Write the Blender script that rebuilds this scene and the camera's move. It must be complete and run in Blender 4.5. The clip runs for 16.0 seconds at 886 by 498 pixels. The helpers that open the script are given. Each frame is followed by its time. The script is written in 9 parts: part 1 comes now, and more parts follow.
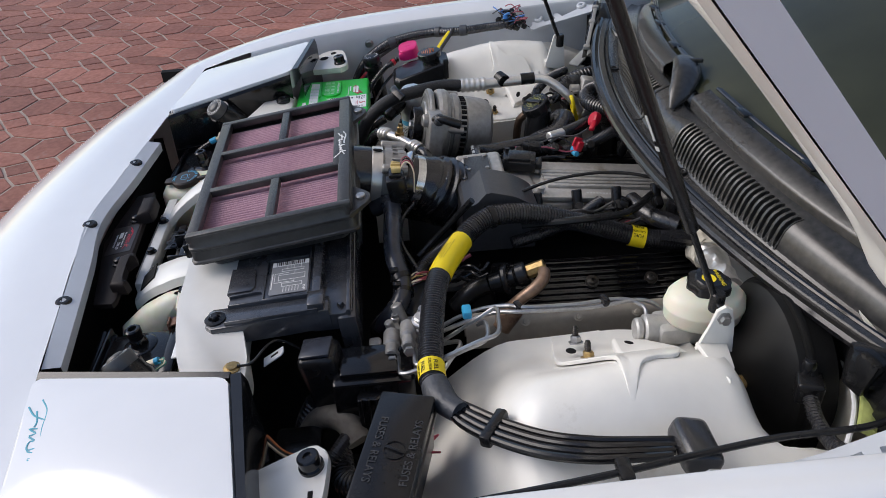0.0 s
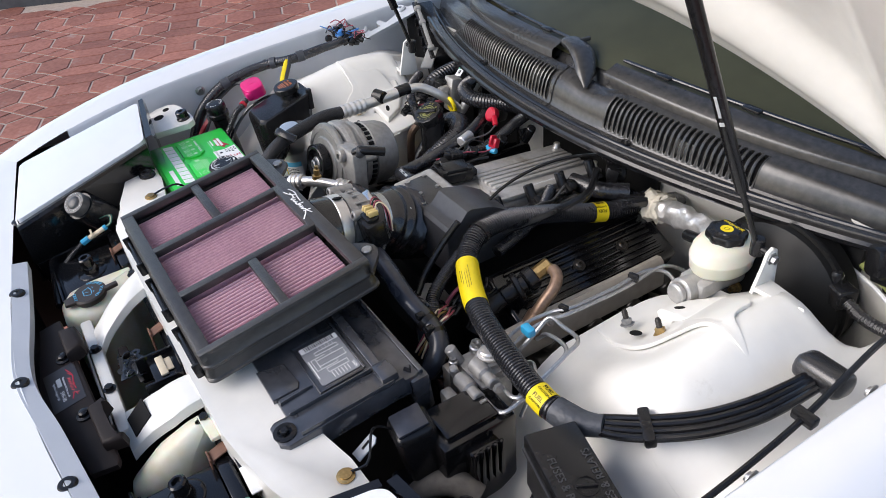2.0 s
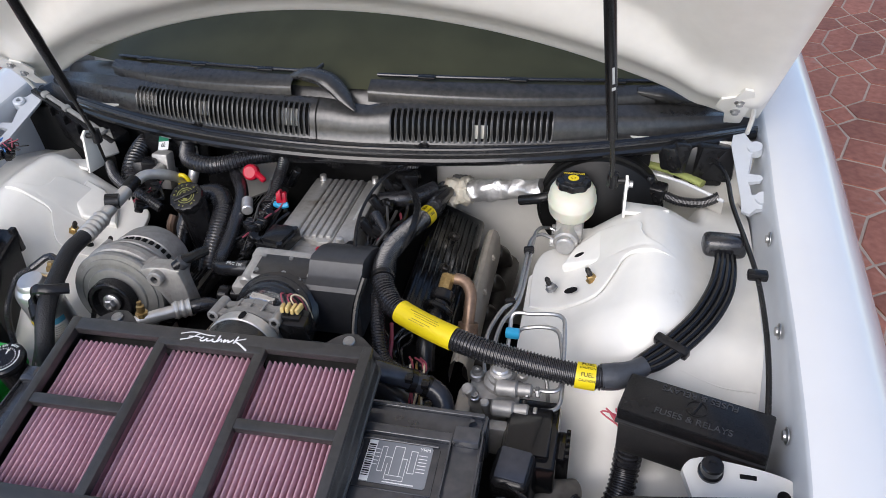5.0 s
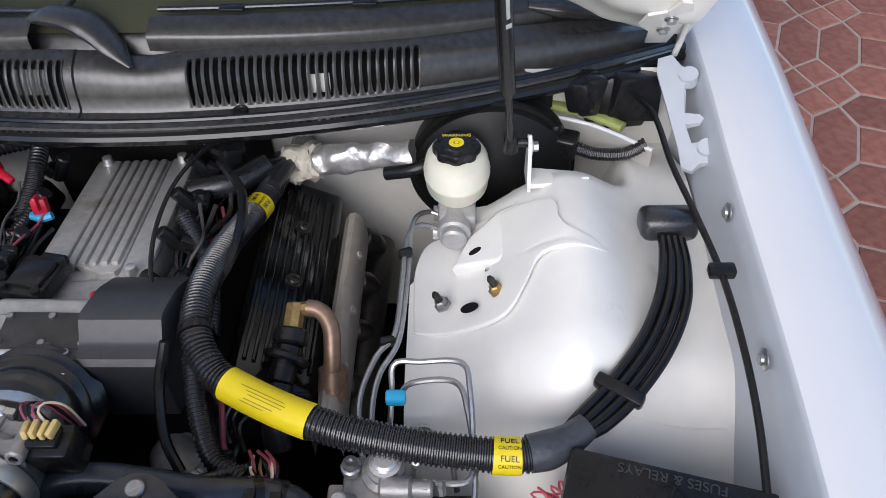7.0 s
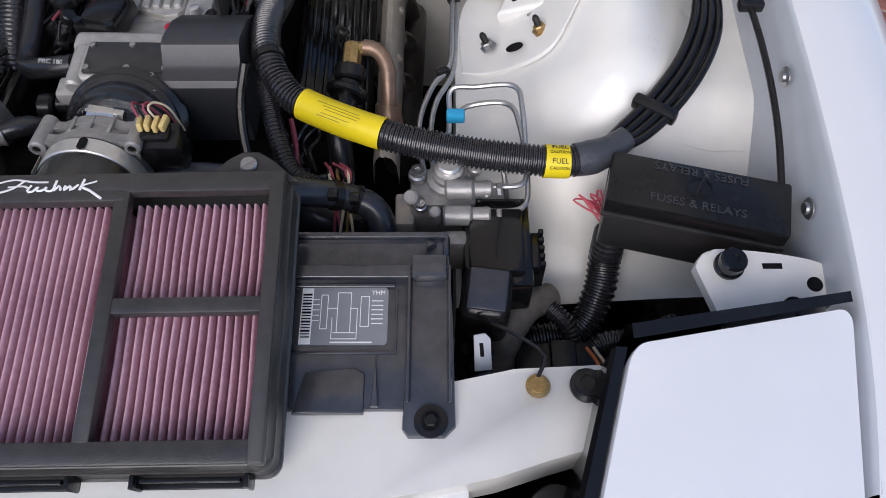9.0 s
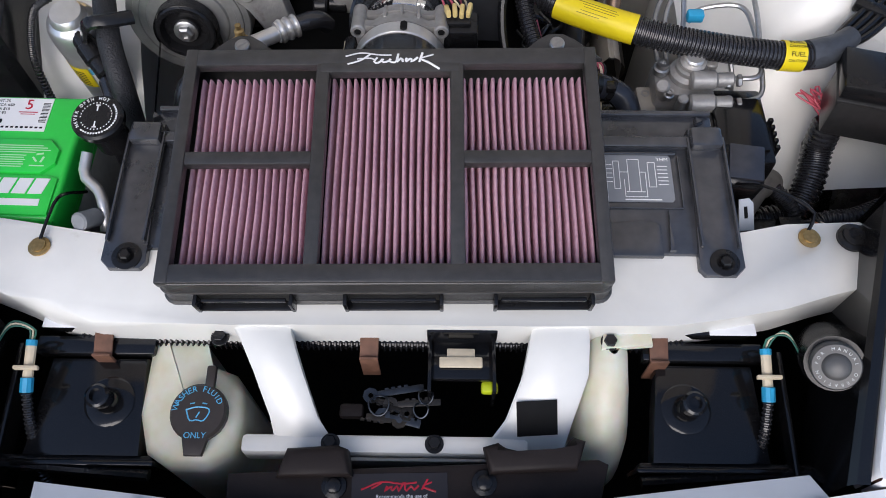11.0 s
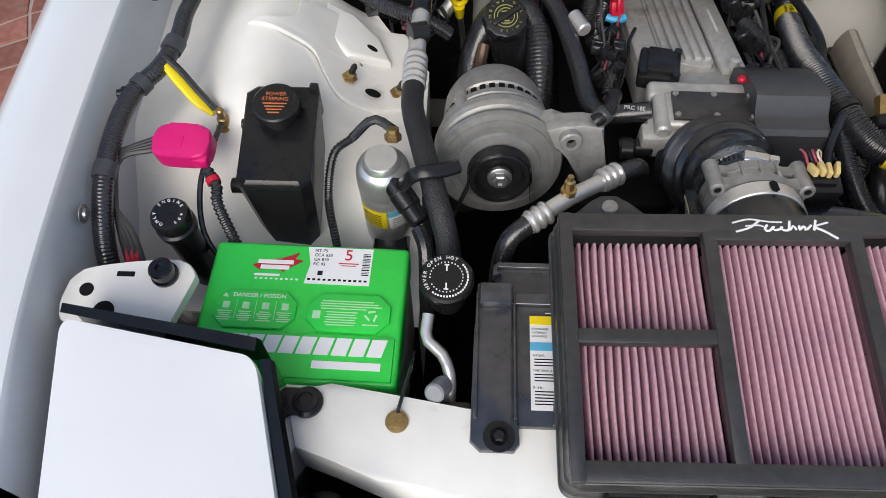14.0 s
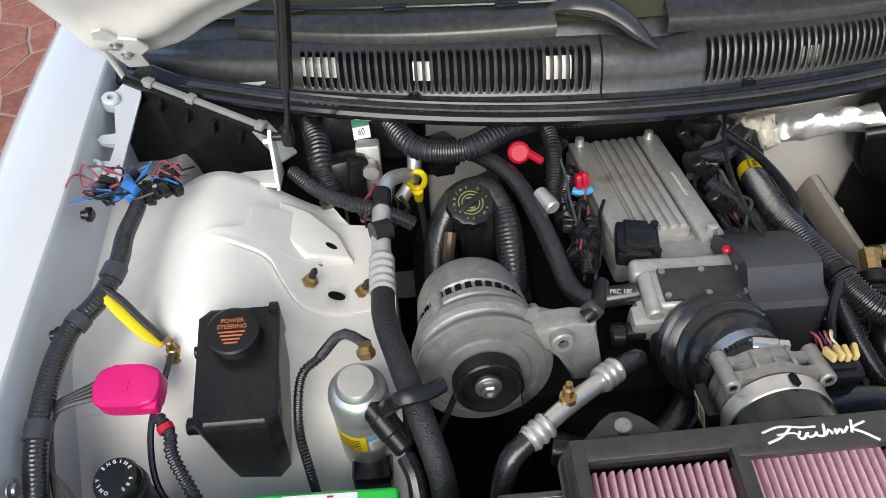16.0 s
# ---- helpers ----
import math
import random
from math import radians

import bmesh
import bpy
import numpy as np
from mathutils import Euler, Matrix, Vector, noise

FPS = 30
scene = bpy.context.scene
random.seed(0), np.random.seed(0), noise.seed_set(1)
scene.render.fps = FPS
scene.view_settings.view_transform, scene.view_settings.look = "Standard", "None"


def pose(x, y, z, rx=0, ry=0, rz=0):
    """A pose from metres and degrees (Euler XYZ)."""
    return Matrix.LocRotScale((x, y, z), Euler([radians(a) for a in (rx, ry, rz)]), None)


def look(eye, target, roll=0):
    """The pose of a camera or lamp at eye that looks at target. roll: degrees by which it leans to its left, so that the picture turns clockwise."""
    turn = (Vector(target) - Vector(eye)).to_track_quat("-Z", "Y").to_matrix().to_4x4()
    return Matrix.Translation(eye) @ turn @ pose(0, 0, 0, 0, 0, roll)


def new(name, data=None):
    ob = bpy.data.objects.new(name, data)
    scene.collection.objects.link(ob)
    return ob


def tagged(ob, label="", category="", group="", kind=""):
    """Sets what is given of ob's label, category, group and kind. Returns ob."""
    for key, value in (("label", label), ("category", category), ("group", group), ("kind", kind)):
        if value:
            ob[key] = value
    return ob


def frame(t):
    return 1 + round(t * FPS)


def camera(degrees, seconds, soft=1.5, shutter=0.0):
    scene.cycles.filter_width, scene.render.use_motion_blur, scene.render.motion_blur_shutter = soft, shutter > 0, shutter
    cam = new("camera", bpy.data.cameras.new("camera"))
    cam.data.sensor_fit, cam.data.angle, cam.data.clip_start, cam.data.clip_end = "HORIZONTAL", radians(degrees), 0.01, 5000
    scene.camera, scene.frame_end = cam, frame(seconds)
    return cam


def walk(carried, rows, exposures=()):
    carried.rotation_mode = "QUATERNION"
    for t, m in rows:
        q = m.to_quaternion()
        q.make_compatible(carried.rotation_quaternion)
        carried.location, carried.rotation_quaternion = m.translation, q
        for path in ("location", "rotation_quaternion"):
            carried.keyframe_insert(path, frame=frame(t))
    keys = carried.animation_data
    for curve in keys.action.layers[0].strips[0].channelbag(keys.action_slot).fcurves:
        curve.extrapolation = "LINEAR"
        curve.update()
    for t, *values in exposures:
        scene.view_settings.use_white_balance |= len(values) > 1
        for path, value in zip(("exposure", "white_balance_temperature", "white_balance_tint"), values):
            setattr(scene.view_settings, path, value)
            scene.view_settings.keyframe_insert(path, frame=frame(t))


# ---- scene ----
cam = camera(61.01, 16.0, 0.7)
PATH = [
    (0, (1.2736, 0.3411, 1.5106), (0.0369, 0.4225, 0.6656), -2.8),
    (0.5, (1.1585, 0.2487, 1.5052), (-0.0638, 0.4187, 0.6525), -3.59),
    (1, (1.0947, 0.1556, 1.5212), (-0.0934, 0.4569, 0.6565), -4.27),
    (1.5, (1.0874, 0.0258, 1.5443), (-0.0454, 0.4727, 0.6685), -4.84),
    (2, (1.0619, -0.0739, 1.556), (0.002, 0.5188, 0.6755), -5.26),
    (2.5, (0.9544, -0.1393, 1.5581), (-0.0165, 0.5886, 0.6763), -5.67),
    (3, (0.8747, -0.2333, 1.579), (0.0099, 0.6119, 0.6915), -5.98),
    (3.5, (0.7736, -0.3429, 1.5954), (0.0378, 0.6014, 0.6916), -5.69),
    (4, (0.6588, -0.3659, 1.581), (0.0712, 0.6581, 0.6557), -4.98),
    (4.5, (0.5633, -0.3496, 1.5949), (0.1216, 0.7371, 0.6599), -3.85),
    (5, (0.5019, -0.3966, 1.6215), (0.2141, 0.7442, 0.6909), -3.49),
    (5.2, (0.4861, -0.4226, 1.6283), (0.2504, 0.7313, 0.6994), -3.5),
    (7.3, (0.4646, 0.0258, 1.4671), (0.4325, 1.0016, 0.3283), -1.63),
    (7.5, (0.4568, 0.0083, 1.4599), (0.4343, 0.9525, 0.2946), -1.25),
    (8, (0.4346, -0.0539, 1.4564), (0.4281, 0.8198, 0.2372), -0.71),
    (8.5, (0.4224, -0.1182, 1.4525), (0.4254, 0.7097, 0.2017), -0.19),
    (9, (0.3793, -0.176, 1.472), (0.3817, 0.6125, 0.196), 0.06),
    (9.5, (0.3191, -0.244, 1.4874), (0.3032, 0.5393, 0.2083), -0.39),
    (10, (0.2361, -0.3099, 1.5002), (0.1899, 0.4739, 0.2221), -1.38),
    (10.2, (0.2031, -0.3258, 1.5045), (0.144, 0.4559, 0.2257), -1.81),
    (12.3, (-0.1348, -0.3445, 1.5174), (-0.055, 0.3106, 0.1703), 4.17),
    (12.5, (-0.1671, -0.3494, 1.5266), (-0.094, 0.3155, 0.184), 3.68),
    (13, (-0.2482, -0.3518, 1.5194), (-0.1965, 0.3923, 0.2181), 3.27),
    (13.5, (-0.2949, -0.282, 1.5136), (-0.309, 0.525, 0.2493), 0.4),
    (14, (-0.309, -0.2216, 1.5168), (-0.362, 0.6347, 0.2863), -1.35),
    (14.5, (-0.3188, -0.1753, 1.5237), (-0.3871, 0.7304, 0.3299), -2.16),
    (15, (-0.3339, -0.1311, 1.5225), (-0.392, 0.8284, 0.371), -2.58),
    (15.5, (-0.3397, -0.0919, 1.5168), (-0.3552, 0.9103, 0.4009), -2.57),
    (16, (-0.3403, -0.0819, 1.5163), (-0.293, 0.9582, 0.4365), -2.44),
]
walk(cam, [(t, look(eye, target, roll)) for t, eye, target, roll in PATH],
     [(0.0, 0.09, 6560, 13), (1.0, 0.26, 6560, 13), (1.5, 0.50, 6580, 13), (3.5, 0.58, 6570, 13), (5.0, 0.32, 6390, 13), (7.5, 0.17, 6200, 14), (9.0, 0.10, 6300, 15), (10.2, 0.14, 6240, 15), (12.5, 0.16, 6650, 10), (14.0, 0.30, 6700, 10), (16.0, 0.56, 6650, 8)])

# ---- light ----
world = bpy.data.worlds.new("sky")
scene.world = world
world.use_nodes = True
wn = world.node_tree
sky = wn.nodes.new("ShaderNodeTexSky")
sky.sky_type = "NISHITA"
sky.sun_disc = False
sky.sun_elevation, sky.sun_rotation = radians(37), radians(195)
wn.links.new(sky.outputs[0], wn.nodes["Background"].inputs[0])
wn.nodes["Background"].inputs[1].default_value = 0.15
sun = new("sun", bpy.data.lights.new("sun", "SUN"))
sun.data.energy, sun.data.angle, sun.data.color = 1.9, radians(45), (1.0, 0.955, 0.90)
sun.matrix_world = look((-1.2, -4.9, 3.85), (0, 0, 0))


# ---- materials ----
def material(name, color, rough=0.5, metal=0.0, vary=0.15, scale=30.0, bump=0.0, bump_scale=200.0, coat=0.0,
             second=None, transmit=0.0, subsurface=0.0, specular=0.5, wear=None, wear_scale=8.0, wear_at=0.62):
    """A surface with colour variation at two scales, fine relief and uneven gloss."""
    m = bpy.data.materials.new(name)
    m.use_nodes = True
    nt = m.node_tree
    N, L = nt.nodes, nt.links
    b = N["Principled BSDF"]
    tc = N.new("ShaderNodeTexCoord")
    big, fine = N.new("ShaderNodeTexNoise"), N.new("ShaderNodeTexNoise")
    big.inputs["Scale"].default_value, fine.inputs["Scale"].default_value = scale * 0.2, scale * 3
    big.inputs["Detail"].default_value = fine.inputs["Detail"].default_value = 4
    L.new(tc.outputs["Object"], big.inputs["Vector"])
    L.new(tc.outputs["Object"], fine.inputs["Vector"])
    mix = N.new("ShaderNodeMath")
    mix.operation = "ADD"
    L.new(big.outputs["Fac"], mix.inputs[0])
    L.new(fine.outputs["Fac"], mix.inputs[1])
    ramp = N.new("ShaderNodeMapRange")
    ramp.inputs["From Min"].default_value, ramp.inputs["From Max"].default_value = 0.7, 1.3
    L.new(mix.outputs[0], ramp.inputs["Value"])
    col = N.new("ShaderNodeMix")
    col.data_type = "RGBA"
    low = [c * (1 - vary) for c in color]
    high = list(second) if second else [min(1, c * (1 + vary * 0.6)) for c in color]
    col.inputs["A"].default_value, col.inputs["B"].default_value = (*low, 1), (*high, 1)
    L.new(ramp.outputs[0], col.inputs["Factor"])
    out = col.outputs["Result"]
    if wear:
        wn_ = N.new("ShaderNodeTexNoise")
        wn_.inputs["Scale"].default_value, wn_.inputs["Detail"].default_value, wn_.inputs["Roughness"].default_value = wear_scale, 8, 0.65
        L.new(tc.outputs["Object"], wn_.inputs["Vector"])
        wr = N.new("ShaderNodeMapRange")
        wr.inputs["From Min"].default_value, wr.inputs["From Max"].default_value = wear_at, wear_at + 0.12
        L.new(wn_.outputs["Fac"], wr.inputs["Value"])
        wm = N.new("ShaderNodeMix")
        wm.data_type = "RGBA"
        wm.inputs["B"].default_value = (*wear, 1)
        L.new(wr.outputs[0], wm.inputs["Factor"])
        L.new(out, wm.inputs["A"])
        out = wm.outputs["Result"]
    L.new(out, b.inputs["Base Color"])
    rr = N.new("ShaderNodeMapRange")
    rr.inputs["To Min"].default_value, rr.inputs["To Max"].default_value = max(0.02, rough * 0.8), min(1, rough * 1.2)
    L.new(big.outputs["Fac"], rr.inputs["Value"])
    L.new(rr.outputs[0], b.inputs["Roughness"])
    b.inputs["Metallic"].default_value = metal
    b.inputs["Coat Weight"].default_value = coat
    b.inputs["Coat Roughness"].default_value = 0.06
    b.inputs["Transmission Weight"].default_value = transmit
    b.inputs["Subsurface Weight"].default_value = subsurface
    b.inputs["Subsurface Scale"].default_value = 0.01
    b.inputs["Specular IOR Level"].default_value = specular
    if bump:
        bn = N.new("ShaderNodeTexNoise")
        bn.inputs["Scale"].default_value, bn.inputs["Detail"].default_value = bump_scale, 3
        L.new(tc.outputs["Object"], bn.inputs["Vector"])
        bp = N.new("ShaderNodeBump")
        bp.inputs["Strength"].default_value, bp.inputs["Distance"].default_value = bump, 0.002
        L.new(bn.outputs["Fac"], bp.inputs["Height"])
        L.new(bp.outputs[0], b.inputs["Normal"])
    return m


M_PAINT = material("white_car_paint", (0.78, 0.79, 0.80), 0.22, vary=0.02, coat=0.8, scale=5)
M_BAY = material("white_bay_paint", (0.80, 0.785, 0.735), 0.33, vary=0.05, scale=10, coat=0.3, bump=0.05, bump_scale=60, wear=(0.5, 0.46, 0.38), wear_scale=5, wear_at=0.66)
M_FLANGE = material("grey_white_flange", (0.55, 0.58, 0.62), 0.35, vary=0.05, scale=10)
M_BLACK = material("black_textured_plastic", (0.031, 0.0305, 0.031), 0.33, vary=0.3, bump=0.22, bump_scale=900, second=(0.046, 0.044, 0.043), specular=0.6)
M_SATIN = material("satin_black_plastic", (0.012, 0.012, 0.013), 0.24, vary=0.25, bump=0.06, bump_scale=300, specular=0.36)
M_GLOSS = material("glossy_black_plastic", (0.008, 0.008, 0.009), 0.13, vary=0.2, scale=12, wear=(0.025, 0.025, 0.027), wear_at=0.6)
M_GREYP = material("grey_black_satin_plastic", (0.045, 0.046, 0.05), 0.38, vary=0.2, bump=0.12, bump_scale=700)
# Blue-grey sky sheen is put into the shroud's black base colour.
M_SHROUD = material("black_shroud_plastic_sky_sheen", (0.033, 0.036, 0.043), 0.20, vary=0.3, scale=14, bump=0.05, bump_scale=500, second=(0.056, 0.058, 0.066), specular=0.85, coat=0.35)
M_HOSE = material("smooth_grey_black_rubber", (0.034, 0.038, 0.050), 0.27, vary=0.3, scale=20, bump=0.1, bump_scale=300, specular=0.6)
M_RUBBER = material("black_rubber", (0.022, 0.022, 0.025), 0.25, vary=0.3, bump=0.10, bump_scale=500, specular=0.75)
M_BELLOWS = material("polished_black_rubber", (0.014, 0.014, 0.016), 0.22, vary=0.3, scale=25, bump=0.05, bump_scale=400, specular=0.75)
M_OLIVEP = material("faded_yellow_print", (0.27, 0.27, 0.07), 0.5, vary=0.1)
M_FAN = material("spun_grey_aluminium", (0.29, 0.29, 0.28), 0.38, metal=0.55, vary=0.25, scale=18, bump=0.1, bump_scale=300, wear=(0.2, 0.19, 0.18), wear_scale=14, wear_at=0.58)
# Near-black: puts shade into holes, recesses and the depth; also label print.
M_DARK = material("near_black_shade_and_print", (0.004, 0.004, 0.0045), 0.8, vary=0.4, scale=15, specular=0.25)
M_COWL = material("cowl_black_plastic", (0.033, 0.033, 0.034), 0.25, vary=0.25, bump=0.10, bump_scale=1100, second=(0.050, 0.049, 0.048), specular=0.75)
M_ALU = material("cast_aluminium", (0.47, 0.46, 0.44), 0.42, metal=0.4, vary=0.2, bump=0.25, bump_scale=400, wear=(0.28, 0.25, 0.21), wear_scale=14, wear_at=0.58)
M_ALUDULL = material("dull_grey_aluminium", (0.35, 0.34, 0.325), 0.45, metal=0.5, vary=0.25, bump=0.2, bump_scale=300, wear=(0.17, 0.15, 0.13), wear_scale=18, wear_at=0.6)
M_ALUTUBE = material("aluminium_tube", (0.72, 0.70, 0.67), 0.32, metal=0.7, vary=0.12, bump=0.1, bump_scale=300)
M_SHINY = material("polished_aluminium", (0.70, 0.70, 0.69), 0.20, metal=0.95, vary=0.08)
M_STEEL = material("zinc_steel", (0.42, 0.42, 0.42), 0.35, metal=0.9, vary=0.2, scale=60)
M_BRASS = material("yellow_zinc_brass", (0.45, 0.31, 0.13), 0.35, metal=0.8, vary=0.3, scale=80)
M_COPPER = material("heat_stained_tube", (0.30, 0.20, 0.14), 0.4, metal=0.6, vary=0.3, scale=40, wear=(0.12, 0.05, 0.04), wear_scale=20)
M_MANIF = material("dull_steel_shield", (0.40, 0.365, 0.315), 0.5, metal=0.3, vary=0.14, scale=20, bump=0.12, wear=(0.28, 0.21, 0.16), wear_scale=9, wear_at=0.62)
M_STRIP = material("grey_moulded_strip", (0.30, 0.30, 0.29), 0.45, vary=0.15)
M_DEFLECT = material("brown_black_deflector_plastic", (0.018, 0.013, 0.012), 0.6, vary=0.25, scale=14, bump=0.1, bump_scale=500, specular=0.22)
M_PANELDARK = material("black_shade_panel", (0.012, 0.012, 0.012), 0.85, vary=0.4, scale=20, bump=0.5, bump_scale=200, specular=0.25)
M_DULLSTEEL = material("dark_steel_and_shade", (0.06, 0.055, 0.05), 0.4, metal=0.7, vary=0.3)
M_BRAID = material("braided_black_cover", (0.016, 0.016, 0.018), 0.45, vary=0.4, scale=60, bump=0.9, bump_scale=420, specular=0.5)
M_CAN = material("satin_drawn_aluminium", (0.72, 0.72, 0.71), 0.30, metal=0.8, vary=0.1, scale=20, bump=0.06, bump_scale=200)
M_GREENWIRE = material("dark_green_wire", (0.02, 0.13, 0.09), 0.5, vary=0.15)
M_BOOST = material("flat_black_steel", (0.008, 0.008, 0.008), 0.45, vary=0.2, specular=0.25)
M_PINK = material("purple_filter_cotton", (0.56, 0.315, 0.39), 0.58, vary=0.15, scale=60, bump=0.3, bump_scale=1500, second=(0.63, 0.39, 0.45), specular=0.5)
M_GREENP = material("pale_green_print", (0.45, 0.75, 0.45), 0.45)
M_GREEN = material("bright_green_plastic", (0.022, 0.62, 0.07), 0.34, vary=0.05, coat=0.2)
M_WHITEP = material("white_print", (0.8, 0.8, 0.8), 0.45, vary=0.03)
M_SILVERP = material("silver_print", (0.55, 0.57, 0.57), 0.4, vary=0.05)
M_YELLOW = material("yellow_label", (0.85, 0.66, 0.01), 0.42, vary=0.04)
M_DULLPINK = material("faded_pink_wire", (0.32, 0.06, 0.09), 0.5, vary=0.2)
M_MAGENTA = material("magenta_plastic", (0.66, 0.01, 0.16), 0.36, vary=0.05)
M_RED = material("red_plastic", (0.48, 0.008, 0.03), 0.35, vary=0.1)
M_BLUE = material("light_blue_plastic", (0.03, 0.35, 0.6), 0.4, vary=0.1)
M_BLUEP = material("blue_print", (0.1, 0.42, 0.65), 0.4, vary=0.05)
M_TANK = material("milky_plastic_tank", (0.68, 0.64, 0.44), 0.4, vary=0.08, scale=14, subsurface=0.3, second=(0.74, 0.73, 0.64))
M_RESV = material("milky_brake_reservoir", (0.74, 0.72, 0.60), 0.38, vary=0.05, scale=14, subsurface=0.3)
M_CREAM = material("cream_connector", (0.68, 0.58, 0.42), 0.45, vary=0.1)
M_FOIL = material("crinkled_foil", (0.80, 0.78, 0.75), 0.38, metal=0.75, vary=0.25, bump=1.0, bump_scale=70)
M_BATT = material("white_fibre_wrap", (0.66, 0.61, 0.5), 0.9, vary=0.2, bump=1.0, bump_scale=160)
M_GLASS = material("dark_windscreen", (0.062, 0.062, 0.034), 0.05, vary=0.2, scale=3, specular=0.22)
M_CONC = material("grey_concrete", (0.30, 0.29, 0.27), 0.85, vary=0.2, scale=8, bump=0.4, bump_scale=60)
M_KERB = material("dark_kerb_stone", (0.09, 0.09, 0.095), 0.8, vary=0.25, scale=8, bump=0.4, bump_scale=80)
M_JOINT = material("pale_mortar", (0.45, 0.36, 0.29), 0.95, vary=0.2, scale=10, bump=0.4, bump_scale=80)
M_ORANGE = material("orange_print", (0.55, 0.16, 0.05), 0.5, vary=0.1)
M_TAPE = material("grey_cloth_tape", (0.05, 0.055, 0.065), 0.45, vary=0.3, bump=0.6, bump_scale=120)
M_LABEL = material("grey_data_label", (0.22, 0.23, 0.25), 0.4, vary=0.06)
M_TEAL = material("teal_print", (0.1, 0.4, 0.5), 0.45, vary=0.1)


def paver_material():
    m = material("red_clay_paver", (0.31, 0.108, 0.070), 0.68, vary=0.25, scale=12, bump=0.4, bump_scale=90, second=(0.40, 0.165, 0.115), specular=0.38, wear=(0.34, 0.22, 0.18), wear_scale=5, wear_at=0.6)
    nt = m.node_tree
    b = nt.nodes["Principled BSDF"]
    src = b.inputs["Base Color"].links[0].from_socket
    info = nt.nodes.new("ShaderNodeObjectInfo")
    geo = nt.nodes.new("ShaderNodeNewGeometry")
    add = nt.nodes.new("ShaderNodeMath")
    add.operation = "ADD"
    nt.links.new(info.outputs["Random"], add.inputs[0])
    nt.links.new(geo.outputs["Random Per Island"], add.inputs[1])
    fr = nt.nodes.new("ShaderNodeMath")
    fr.operation = "FRACT"
    nt.links.new(add.outputs[0], fr.inputs[0])
    hsv = nt.nodes.new("ShaderNodeHueSaturation")
    mr = nt.nodes.new("ShaderNodeMapRange")
    mr.inputs["To Min"].default_value, mr.inputs["To Max"].default_value = 0.78, 1.2
    nt.links.new(fr.outputs[0], mr.inputs["Value"])
    nt.links.new(mr.outputs[0], hsv.inputs["Value"])
    nt.links.new(src, hsv.inputs["Color"])
    nt.links.new(hsv.outputs[0], b.inputs["Base Color"])
    return m


M_PAVER = paver_material()


# ---- building helpers ----
BASE = {}


def thing(name, at, label, category, group="", kind="", move=(0, 0, 0)):
    """An Empty at a thing's base; move sets the finished thing off from where its parts are drawn."""
    ob = new(name)
    ob.location = Vector(at) + Vector(move)
    BASE[ob] = Vector(at)
    return tagged(ob, label, category, group, kind)


